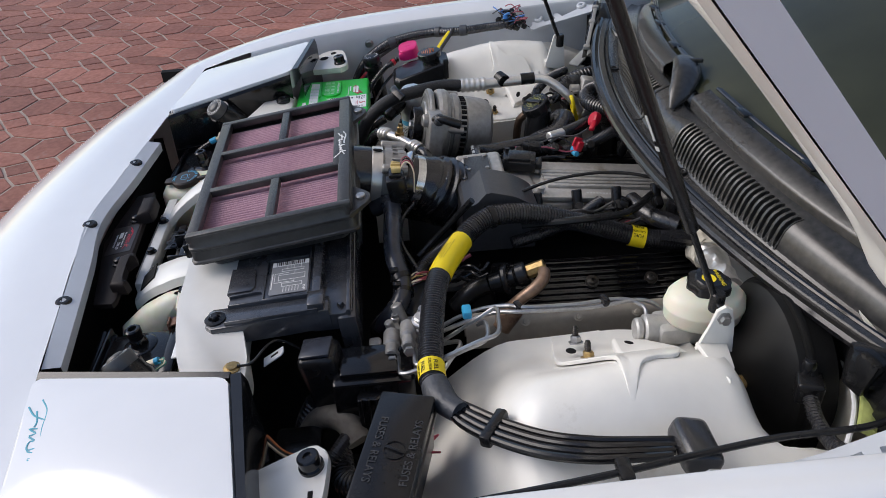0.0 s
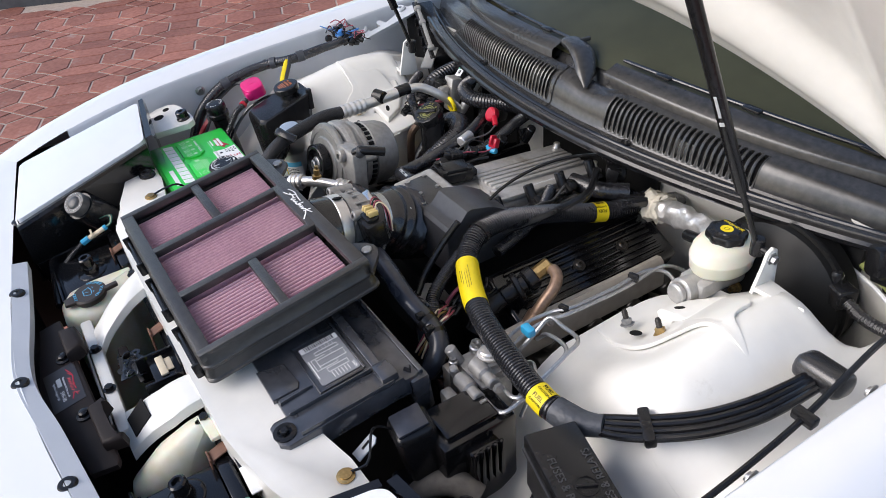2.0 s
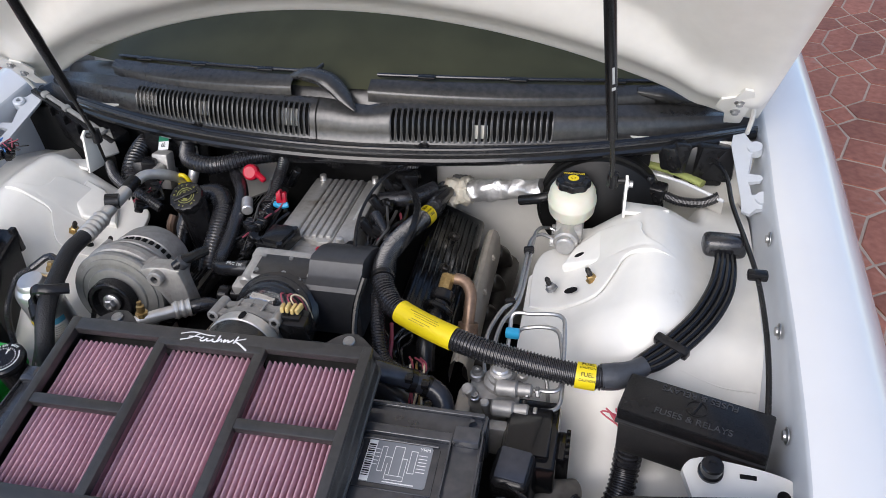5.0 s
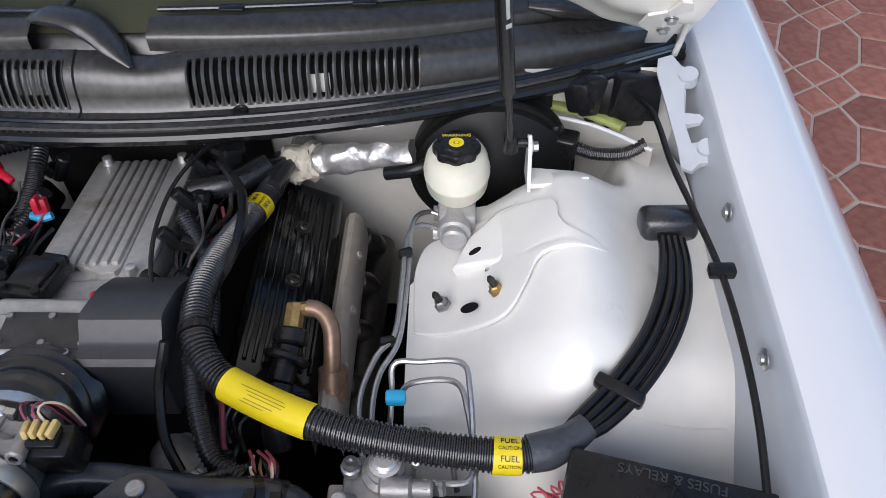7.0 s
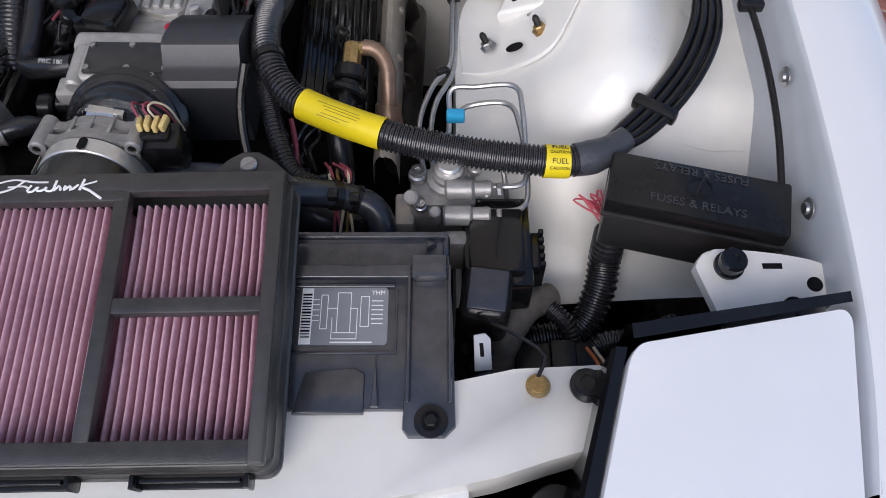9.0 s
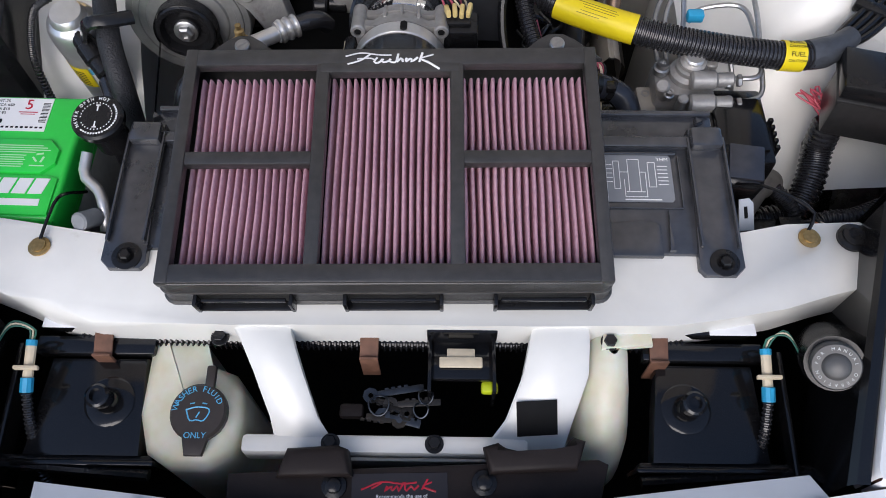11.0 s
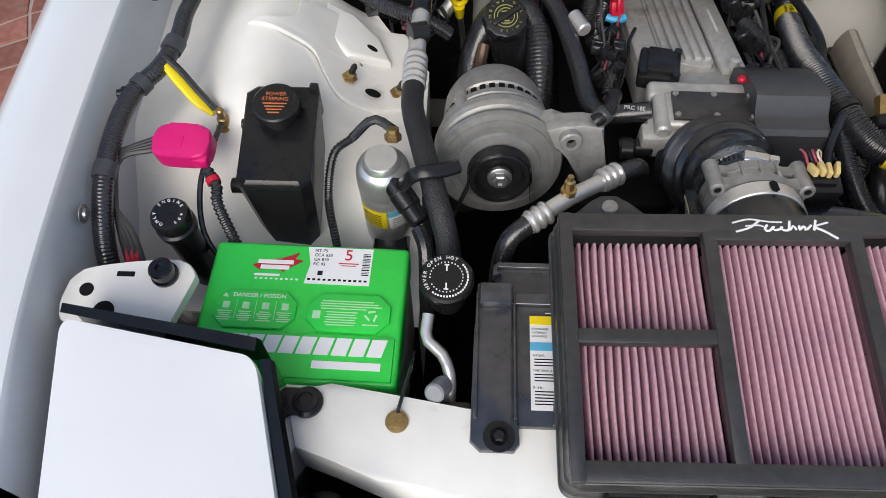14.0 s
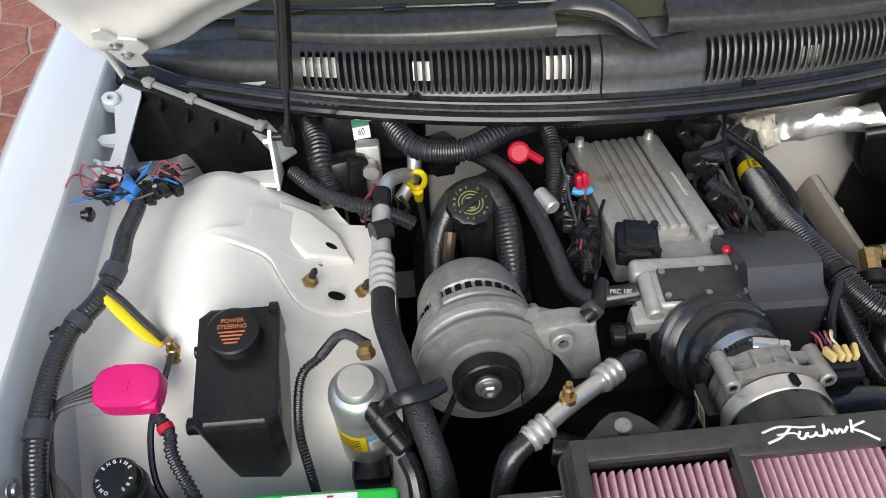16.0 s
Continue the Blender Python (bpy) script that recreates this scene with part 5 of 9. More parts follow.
for x, y, r in ((0.0, -0.09, 0.011), (0.045, -0.095, 0.008), (0.05, -0.08, 0.008)):
    s = Shape()
    s.tube([(x + r * math.cos(a), y + r * math.sin(a), 0.747 + 0.003 * math.cos(2 * a)) for a in np.linspace(0, 6.28, 12)], 0.0010, 6, 0.004)
    part("ring", s, M_KEY, ky)
s = Shape()
s.box((0.026, 0.016, 0.012), (-0.030, -0.094, 0.736), 0.004)
part("remote_fob", s, M_DEFLECT, ky, "black remote fob")
s = Shape()
s.tube([(-0.33, -0.016, 0.738), (-0.1, -0.018, 0.738), (0.1, -0.018, 0.738), (0.33, -0.016, 0.738)], 0.010, 12, pitch=0.006, depth=0.003)
solo("ribbed_seal", s, M_GLOSS, "black ribbed air seal under the support beam", "seal")
for x in (-0.012, -0.30, 0.30):
    s = Shape()
    s.box((0.02, 0.03, 0.003), pose(x, -0.028, 0.752, 20), 0.001)
    s.box((0.02, 0.003, 0.05), (x, -0.042, 0.728), 0.001)
    solo("rusty_bracket", s, material("rusty_steel", (0.16, 0.075, 0.045), 0.7, vary=0.4) if "rusty_steel" not in bpy.data.materials else bpy.data.materials["rusty_steel"], "small rusty steel bracket under the support beam", "bracket", "rusty brackets")
s = Shape()
s.box((0.042, 0.038, 0.002), pose(0.166, -0.104, 0.7480, 41, 0, 4), 0.0)
part("square_hole", s, M_DARK, car, "dark square hole in the brace")
for x, y in ((-0.048, -0.128), (0.06, -0.128), (-0.17, -0.026), (0.245, -0.026)):
    bolt("bolt", pose(x, y, 0.7315 if y < -0.1 else 0.766), car, M_SATIN, 0.007, 0.008, 0.010)
for x, y, z in ((-0.378, 0.068, 0.791), (0.471, 0.09, 0.791)):
    gs = thing("ground_strap", (x, y, z), "bolted ground wire with a ring terminal", "ground wire", "ground wires")
    s = Shape()
    s.lathe([(0, 0), (0.012, 0), (0.012, 0.002), (0.008, 0.003), (0.008, 0.005), (0, 0.005)], pose(x, y, z + 0.0005), 18)
    part("ring_terminal", s, M_BRASS, gs)
    q = Shape()
    q.tube([(x, y + 0.008, z + 0.004), (x + 0.006, y + 0.03, z + 0.012), (x + 0.012 - 0.05 * (x > 0), y + 0.06, z + 0.012), (x + 0.01 - 0.07 * (x > 0), y + 0.1, z - 0.04)], 0.002, 6)
    part("wire", q, M_SATIN, gs)
for x, y in ((-0.472, 0.085), (0.518, 0.09)):
    s = Shape()
    s.lathe([(0, 0), (0.017, 0), (0.017, 0.004), (0.013, 0.006), (0.013, 0.010), (0.008, 0.011), (0.007, 0.008), (0, 0.008)], pose(x, y, 0.7915), 20)
    s.box((0.03, 0.03, 0.004), pose(x + math.copysign(0.02, x), y, 0.7945), 0.001)
    solo("rubber_stop", s, M_SATIN, "black rubber stop pressed into the support beam", "rubber stop", "rubber stops")

# ---- battery ----
bt = thing("battery", (-0.497, 0.2, 0.58), "bright green car battery with printed labels, on its tray", "battery")
BM = frame_at((-0.4975, 0.202, 0.781), (1, -0.02, 0.0), (0.02, 1, 0.03))
s = Shape()
s.box((0.232, 0.178, 0.045), BM @ pose(0, 0, -0.0225), 0.006, 3)
s.box((0.226, 0.172, 0.012), BM @ pose(0, 0, -0.050), 0.003)
part("lid", s, M_GREEN, bt)
s = Shape()
s.box((0.226, 0.172, 0.15), BM @ pose(0, 0, -0.13), 0.004)
part("case", s, material("grey_battery_case", (0.35, 0.37, 0.36), 0.45), bt, "pale grey case below the lid")
for x in (-0.052, 0.055):
    s = Shape()
    c, w, h = 0.014, 0.047, 0.024
    out = [(-w, -h + c), (-w + c, -h), (w - c, -h), (w, -h + c), (w, h - c), (w - c, h), (-w + c, h), (-w, h - c)]
    s.prism(out, 0, 0.0045, BM @ pose(x, -0.004, 0), 0.002)
    vent = part("vent_cover", s, M_GREEN, bt)
    if x < 0:
        text("print", "DANGER / POISON", 0.0072, BM @ pose(x + 0.003, 0.0125, 0.0048), M_WHITEP, vent, 0.0002)
        rows = [(-0.034 + 0.0225 * k, 0.0035, 0.008, 0.0085) for k in range(4)]
        rows += [(-0.034 + 0.0225 * k, -0.0045 - 0.0027 * i, 0.017 - 0.003 * ((i + k) % 3), 0.0013) for k in range(4) for i in range(5)]
        rows += [(-0.0225 + 0.0225 * k, -0.002, 0.0006, 0.024) for k in range(3)]
        bars("print", rows, BM @ pose(x + 0.001, -0.004, 0.0046), M_GREENP, vent, 0.0002)
        s = Shape()
        s.prism([(-0.0035, 0), (0.0035, 0), (0, 0.006)], 0, 0.0003, BM @ pose(x - 0.036, 0.0095, 0.0046))
        part("warning_sign", s, M_GREENP, vent)
    else:
        rows = [(-0.002, 0.015, 0.058, 0.0013), (0.0, 0.0118, 0.066, 0.0013), (0.002, 0.0086, 0.070, 0.0013), (-0.006, 0.0054, 0.052, 0.0013)]
        rows += [(-0.008, 0.001 - 0.0032 * i, 0.036 - 0.004 * (i % 2), 0.0013) for i in range(6)] + [(-0.036, -0.003, 0.009, 0.010), (0.026, -0.0135, 0.018, 0.0016)]
        bars("print", rows, BM @ pose(x, -0.005, 0.0046), M_GREENP, vent, 0.0002)
        for k in range(3):
            s = Shape()
            s.box((0.0085, 0.0024, 0.0003), BM @ pose(x + 0.026, -0.007, 0.0047, 0, 0, 120 * k) @ pose(0, 0.0052, 0, 0, 0, 12))
            part("recycling_arrow", s, M_GREENP, vent)
s = Shape()
s.prism([(-0.003, 0.034), (0.073, 0.034), (0.073, 0.084), (-0.005, 0.084), (0.001, 0.06)], 0, 0.0008, BM)
wl = part("rating_label", s, M_WHITEP, bt, "white rating label")
for i, w in enumerate(("MT-75", "CCA 650", "CA 810", "RC 93")):
    text("print", w, 0.0056, BM @ pose(0.004, 0.079 - 0.0062 * i, 0.0009), M_SATIN, wl, 0.0002, "LEFT")
text("print", "5", 0.021, BM @ pose(0.045, 0.0735, 0.001), M_RED, wl, 0.0003)
bars("print", [(0.046, 0.0625, 0.024, 0.0014), (0.046, 0.0595, 0.018, 0.0011)], BM @ pose(0, 0, 0.0008), M_RED, wl, 0.0002)
bars("print", [(0.0665, 0.0765 - 0.0022 * i, 0.009, 0.0007 + 0.0006 * (i % 3 == 1)) for i in range(14)] + [(0.014, 0.0485, 0.006, 0.006)] + [(0.002 + 0.006 * i, 0.0395, 0.0035, 0.0026) for i in range(12)], BM @ pose(0, 0, 0.0008), M_SATIN, wl, 0.0002)
s = Shape()
s.prism([(-0.067, 0.056), (-0.05, 0.064), (-0.034, 0.066), (-0.014, 0.075), (-0.018, 0.066), (-0.008, 0.064), (-0.02, 0.056), (-0.03, 0.048), (-0.038, 0.053), (-0.058, 0.05)], 0, 0.0009, BM)
em = part("emblem", s, M_RED, bt, "red burst-shaped maker's emblem")
bars("brand_block", [(-0.04, 0.061, 0.042, 0.0055), (-0.04, 0.0535, 0.034, 0.0055)], BM @ pose(0, 0, 0.0009), M_WHITEP, em, 0.0004)
bars("print", [(-0.048, 0.0435, 0.03, 0.003)] + [(-0.06 + 0.006 * i, 0.0385, 0.003, 0.002) for i in range(9)], BM, M_WHITEP, em, 0.0004)
s = Shape()
s.prism([(-0.108, -0.084), (0.110, -0.084), (0.110, -0.034), (0.098, -0.030), (0.012, -0.030), (0.004, -0.036), (-0.004, -0.036), (-0.012, -0.030), (-0.096, -0.030), (-0.108, -0.036)], -0.002, 0.003, BM, 0.002)
part("raised_front", s, M_GREEN, bt)
# maker's word on the front of the lid as slanted plain blocks
for i in range(10):
    m = BM @ pose(-0.083 + 0.0195 * i, -0.042, 0.0) @ Matrix(((1, 0.25, 0, 0), (0, 1, 0, 0), (0, 0, 1, 0), (0, 0, 0, 1)))
    q = Shape()
    q.box((0.0165, 0.021, 0.001), m @ pose(0, -0.004, 0.0032))
    part("brand_block", q, M_WHITEP, bt, "slanted white block lettering")
bars("brand_block", [(0.06, -0.068, 0.075, 0.009)], BM @ pose(0, 0, 0.003), M_WHITEP, bt, 0.0006)
s = Shape()
s.box((0.009, 0.002, 0.001), BM @ pose(0.098, 0.055, 0.0003))
s.box((0.002, 0.009, 0.001), BM @ pose(0.098, 0.055, 0.0004))
part("plus_mark", s, M_GREEN, bt)

# ---- triangular body brackets with rubber bumpers ----
for side, cx, cy, cz in ((-1, -0.648, 0.222, 0.812), (1, 0.673, 0.214, 0.805)):
    br = thing("corner_bracket", (cx, cy, cz), "white sheet metal corner bracket with a black rubber bumper", "bracket", "corner brackets")
    s = Shape()
    m = frame_at((cx, cy, cz), (1, 0, 0.0), (0, 0.98, 0.15))
    s.prism([(side * q.x, q.y) for q in spline([(a, b, 0) for a, b in ((-0.034, 0.0), (-0.024, 0.015), (-0.004, 0.019), (0.05, 0.014), (0.094, 0.004), (0.107, -0.012), (0.107, -0.055), (0.06, -0.066), (0.02, -0.072), (-0.004, -0.080), (-0.014, -0.060), (-0.026, -0.025), (-0.034, 0.0))], 0.006)[:-1]], -0.012, 0.002, m, 0.003)
    part("plate", s, M_BAY, br)
    s = Shape()
    s.lathe([(0, 0), (0.0155, 0), (0.0155, 0.004), (0.0135, 0.006), (0.0135, 0.018), (0.0115, 0.020), (0.0055, 0.020), (0.005, 0.017), (0, 0.017)], m @ pose(0, 0, 0.002), 24)
    part("bumper", s, M_GLOSS, br, "black rubber bumper")
    s = Shape()
    s.box((0.02, 0.006, 0.0008), m @ pose(side * 0.045, 0.0, 0.0022), 0.0)
    part("slot", s, M_DARK, br, "dark punched slot")
    for hr, hx, hy in ((0.008, 0.085, -0.02), (0.012, 0.06, -0.045)):
        s = Shape()
        s.lathe([(0, 0.0028), (hr, 0.0028), (hr, 0.002)], m @ pose(side * hx, hy, 0), 16)
        part("hole", s, M_DARK, br, "dark punched hole")

# ---- filler tube, pink terminal cover, reservoir ----
s = Shape()
s.lathe([(0.020, -0.16), (0.020, -0.036), (0.0245, -0.032), (0.0245, -0.022), (0.021, -0.020), (0.021, -0.014), (0.0235, -0.012), (0.0235, -0.002), (0.0215, 0.002), (0.018, 0.003), (0, 0.003)], pose(-0.657, 0.293, 0.813, 8, 0, 0), 28)
jk = thing("filler_neck", (-0.657, 0.293, 0.66), "tall black capped filler neck with white ring lettering", "filler neck", move=(-0.006, 0.01, 0.006))
part("cap", s, M_SATIN, jk)
ring_text("print", "ONLY ENGINE 600", 0.0165, 0.0054, pose(-0.657, 0.293, 0.8165, 8, 0, 0), M_WHITEP, jk, 250, -300)

pk = thing("terminal_cover", (-0.675, 0.405, 0.80), "bright pink plastic cover over a cable terminal", "terminal cover", move=(0.009, 0.003, 0.009))
PM = frame_at((-0.676, 0.398, 0.832), (1, -0.06, 0), (0.05, 0.97, 0.2))
s = Shape()
out = [(0.036 * math.copysign(abs(math.cos(a)) ** 0.55, math.cos(a)), 0.0245 * math.copysign(abs(math.sin(a)) ** 0.55, math.sin(a))) for a in np.linspace(0, 2 * math.pi, 25)[:-1]]
s.prism(out, -0.026, 0.0, PM, 0.004, 3)
s.box((0.020, 0.020, 0.020), PM @ pose(0.026, -0.016, -0.015), 0.005)
part("cover", s, M_MAGENTA, pk)
s = Shape()
s.box((0.014, 0.002, 0.001), PM @ pose(0.002, 0.0, 0.0))
s.box((0.002, 0.014, 0.001), PM @ pose(0.002, 0.0, 0.0002))
part("plus_mark", s, M_MAGENTA, pk)
s = Shape()
s.tube([PM @ Vector((0.035, -0.03, -0.016)), PM @ Vector((0.05, -0.05, -0.02)), (-0.625, 0.33, 0.79), (-0.60, 0.29, 0.75), (-0.59, 0.27, 0.70)], 0.0075, 10, pitch=0.006, depth=0.0015)
part("cable", s, M_RUBBER, pk)
s = Shape()
s.tube([PM @ Vector((0.043, -0.040, -0.018)), PM @ Vector((0.047, -0.046, -0.019))], 0.009, 10, 0.004)
part("red_sleeve", s, M_RED, pk)
material("grey_wire", (0.06, 0.06, 0.06), 0.5)
for i in range(4):
    q = Shape()
    q.tube([PM @ Vector((-0.04, -0.005 + 0.006 * i, -0.02)), (-0.755 - 0.004 * i, 0.385, 0.81), (-0.757 - 0.004 * i, 0.345, 0.79), (-0.748 + 0.006 * i, 0.30, 0.76), (-0.73 + 0.006 * i, 0.24, 0.68)], 0.0035, 6)
    part("wire", q, bpy.data.materials["grey_wire"], pk, "dark grey wire")
for i in range(3):
    q = Shape()
    q.tube([(-0.745 + 0.006 * i, 0.30, 0.755), (-0.738 + 0.006 * i, 0.262, 0.72), (-0.736 + 0.005 * i, 0.24, 0.67)], 0.004, 6)
    part("red_sleeve", q, M_RED, pk)

rs = thing("steering_reservoir", (-0.553, 0.40, 0.66), "black power steering fluid reservoir with a ribbed cap", "fluid reservoir", move=(-0.001, 0.012, 0.004))
s = Shape()
rows = []
for t, y0, y1, x0, x1 in ((0.64, 0.365, 0.46, -0.585, -0.52), (0.70, 0.355, 0.47, -0.592, -0.512), (0.795, 0.345, 0.482, -0.600, -0.505), (0.803, 0.348, 0.484, -0.599, -0.506)):
    lift = lambda y: 0.035 * (y - 0.345) / 0.137 if t > 0.75 else 0
    r = 0.012
    rows.append([(x0, y0 + r, t + lift(y0)), (x0, y1 - r, t + lift(y1)), (x0 + r, y1, t + lift(y1)), (x1 - r, y1, t + lift(y1)), (x1, y1 - r, t + lift(y1)), (x1, y0 + r, t + lift(y0)), (x1 - r, y0, t + lift(y0)), (x0 + r, y0, t + lift(y0)), (x0, y0 + r, t + lift(y0))])
t = rows[-1]
c = Vector((-0.5525, 0.416, 0.822))
rows.append([Vector(p).lerp(c, 0.06) + Vector((0, 0, 0.003)) for p in t])
rows.append([c] * 9)
s.surface(rows)
bmesh.ops.remove_doubles(s.bm, verts=s.bm.verts, dist=0.0002)
s.box((0.012, 0.012, 0.05), (-0.512, 0.476, 0.825), 0.003)
s.lathe([(0.021, 0), (0.021, 0.02)], pose(-0.553, 0.442, 0.822), 20)
for y in (0.37, 0.46):
    s.lathe([(0, 0), (0.010, 0), (0.010, 0.012), (0.006, 0.014), (0, 0.014)], pose(-0.60, y, 0.775 + 0.2 * (y - 0.37), 0, -90, 0), 14)
part("body", s, M_SATIN, rs, smooth=30)
RC = pose(-0.553, 0.440, 0.842, 10, 0, 0)
s = Shape()
s.lathe([(0.027, 0), (0.029, 0.002), (0.029, 0.014), (0.027, 0.016), (0.02, 0.0165), (0, 0.0165)], RC, 40, 40, 0.012)
cp = part("cap", s, M_SATIN, rs)
for i, w in enumerate(("POWER", "STEERING")):
    text("print", w, 0.0075, RC @ pose(0, 0.011 - 0.0075 * i, 0.0168), M_ORANGE, cp, 0.0002)
bars("print", [(0, -0.003 - 0.0045 * i, 0.03 - 0.005 * i, 0.0018) for i in range(4)], RC @ pose(0, 0, 0.0166), M_ORANGE, cp, 0.0002)

# ground stud with the yellow-sleeved lead
gd = thing("ground_stud", (-0.634, 0.458, 0.785), "brass ground stud with a yellow sleeved lead", "ground stud", move=(-0.004, 0.013, 0.007))
s = Shape()
s.lathe([(0, 0), (0.012, 0), (0.012, 0.003), (0.008, 0.004), (0.008, 0.016), (0.0055, 0.018), (0.0055, 0.03), (0.004, 0.032), (0, 0.032)], pose(-0.634, 0.458, 0.786), 10)
part("stud", s, M_BRASS, gd)
s = Shape()
s.tube([(-0.645, 0.460, 0.806), (-0.665, 0.472, 0.818), (-0.69, 0.492, 0.835), (-0.71, 0.508, 0.85)], 0.008, 10, radii=[(0, 0.004), (0.25, 0.009), (0.7, 0.009), (1, 0.006)], flat=0.7)
part("sleeve", s, M_YELLOW, gd, "crumpled yellow sleeve")
s = Shape()
s.tube([(-0.643, 0.466, 0.81), (-0.665, 0.482, 0.826), (-0.69, 0.503, 0.843), (-0.71, 0.515, 0.855)], 0.005, 8)
s.tube([(-0.634, 0.45, 0.80), (-0.637, 0.41, 0.80), (-0.648, 0.365, 0.78), (-0.645, 0.32, 0.74), (-0.62, 0.29, 0.70)], 0.0038, 8)
part("lead", s, M_RUBBER, gd)

# fender loom with the plug cluster
lm = thing("fender_loom", (-0.73, 0.5, 0.80), "taped black wiring loom along the inner fender ending in plugs", "wiring loom", move=(-0.014, 0.014, 0))
s = Shape()
s.tube([(-0.684, 0.672, 0.876), (-0.684, 0.645, 0.868), (-0.692, 0.60, 0.862), (-0.692, 0.555, 0.858), (-0.705, 0.505, 0.852), (-0.732, 0.462, 0.845), (-0.742, 0.40, 0.835), (-0.742, 0.33, 0.815), (-0.738, 0.27, 0.77), (-0.73, 0.23, 0.70)], 0.0145, 14, pitch=0.0045, depth=0.0006, radii=[(0, 0.010), (0.2, 0.0118), (1, 0.0135)])
part("conduit", s, M_RUBBER, lm)
for p, q in (((-0.693, 0.55, 0.858), (-0.697, 0.532, 0.856)), ((-0.72, 0.482, 0.849), (-0.727, 0.47, 0.847)), ((-0.743, 0.36, 0.825), (-0.743, 0.34, 0.82))):
    s = Shape()
    s.tube([p, q], 0.0142, 14, 0.005)
    part("tape_band", s, M_TAPE, lm)
rng = random.Random(4)
M_PLUG = material("deep_blue_plastic", (0.03, 0.17, 0.48), 0.4, vary=0.1)
for i in range(20):
    s = Shape()
    c = Vector((-0.69 + rng.uniform(-0.045, 0.055), 0.675 + rng.uniform(-0.022, 0.022), 0.878 + rng.uniform(-0.008, 0.014)))
    s.box((0.022, 0.012, 0.012), Matrix.Translation(c) @ pose(0, 0, 0, rng.uniform(-25, 25), rng.uniform(-25, 25), rng.uniform(-90, 90)), 0.002)
    part("plug", s, M_PLUG if i % 5 == 0 else M_SATIN, lm, "blue plug" if i % 5 == 0 else "")
for i in range(18):
    s = Shape()
    a = Vector((-0.69 + rng.uniform(-0.06, 0.06), 0.665 + rng.uniform(-0.025, 0.025), 0.878))
    pts = [a + Vector((rng.uniform(-0.03, 0.03), rng.uniform(-0.02, 0.02), rng.uniform(0, 0.02))) for _ in range(4)]
    s.tube(pts, 0.0014, 5, 0.006)
    part("wire", s, (M_DULLPINK, M_PLUG, M_SATIN, M_DULLPINK, M_SATIN, bpy.data.materials["grey_wire"])[i % 6], lm)
for x, y, z in ((-0.765, 0.475, 0.845), (-0.772, 0.66, 0.86)):
    s = Shape()
    s.lathe([(0.006, 0), (0.006, 0.006), (0.010, 0.007), (0.010, 0.012), (0.006, 0.015), (0, 0.015)], pose(x, y, z, 0, 90, 0), 14)
    solo("loom_clip", s, M_SATIN, "black push-in loom clip in the fender flange", "clip", "loom clips")

# ---- accumulator and air conditioning lines ----
ac = thing("accumulator", (-0.423, 0.39, 0.66), "polished aluminium air conditioning accumulator with a warning label", "accumulator", move=(0.002, 0.018, 0))
AM = pose(-0.423, 0.39, 0.69, 6, 0, 0)
s = Shape()
s.lathe([(0.034, -0.06), (0.034, 0.075), (0.033, 0.078), (0.033, 0.082), (0.0345, 0.085), (0.0345, 0.104), (0.0335, 0.114), (0.030, 0.122), (0.0245, 0.126), (0.023, 0.132), (0.020, 0.136), (0, 0.137)], AM, 36)
part("canister", s, M_CAN, ac)
s = Shape()
for a0, a1, z0, z1 in ((-150, -82, 0.022, 0.062),):
    s.surface([[AM @ Vector((0.0345 * math.cos(radians(a)), 0.0345 * math.sin(radians(a)), z)) for a in range(a0, a1, 5)] for z in (z0, z1)])
lb = part("yellow_label", s, M_YELLOW, ac, "yellow warning label")
s = Shape()
s.surface([[AM @ Vector((0.0347 * math.cos(radians(a)), 0.0347 * math.sin(radians(a)), z)) for a in range(-82, -10, 5)] for z in (0.022, 0.062)])
lw = part("white_label", s, M_WHITEP, ac, "white label with a blue head")
s = Shape()
s.surface([[AM @ Vector((0.035 * math.cos(radians(a)), 0.035 * math.sin(radians(a)), z)) for a in range(-82, -10, 5)] for z in (0.05, 0.062)])
part("blue_band", s, M_BLUEP, lw)
q = Shape()
for k in range(7):
    q.surface([[AM @ Vector((0.0352 * math.cos(radians(a)), 0.0352 * math.sin(radians(a)), z)) for a in range(-142, -94, 5)] for z in (0.026 + 0.0045 * k, 0.0275 + 0.0045 * k)])
    if k < 5:
        q.surface([[AM @ Vector((0.0352 * math.cos(radians(a)), 0.0352 * math.sin(radians(a)), z)) for a in range(-74, -24, 5)] for z in (0.026 + 0.0045 * k, 0.0272 + 0.0045 * k)])
part("print", q, M_SATIN, lb)
s = Shape()
s.lathe([(0, 0), (0.011, 0), (0.011, 0.008), (0.008, 0.010), (0.008, 0.016), (0, 0.016)], pose(-0.412, 0.418, 0.812, -20, 0, 0), 6)
part("fitting", s, M_BRASS, ac, "brass pipe fitting")
s = Shape()
s.rod((-0.415, 0.365, 0.802), (-0.372, 0.315, 0.775), 0.0135, 16, None, 0.003)
s.rod((-0.40, 0.348, 0.795), (-0.385, 0.33, 0.784), 0.0155, 16, None, 0.002)
part("hose_end", s, M_SATIN, ac)
s = Shape()
s.tube([(-0.468, 0.43, 0.80), (-0.49, 0.41, 0.79), (-0.497, 0.37, 0.75), (-0.492, 0.345, 0.69), (-0.488, 0.33, 0.62)], 0.006, 10, pitch=0.005, depth=0.0012)
s.tube([(-0.41, 0.435, 0.81), (-0.44, 0.45, 0.815), (-0.468, 0.43, 0.80)], 0.0065, 10)
part("thin_conduit", s, M_RUBBER, ac)
s = Shape()
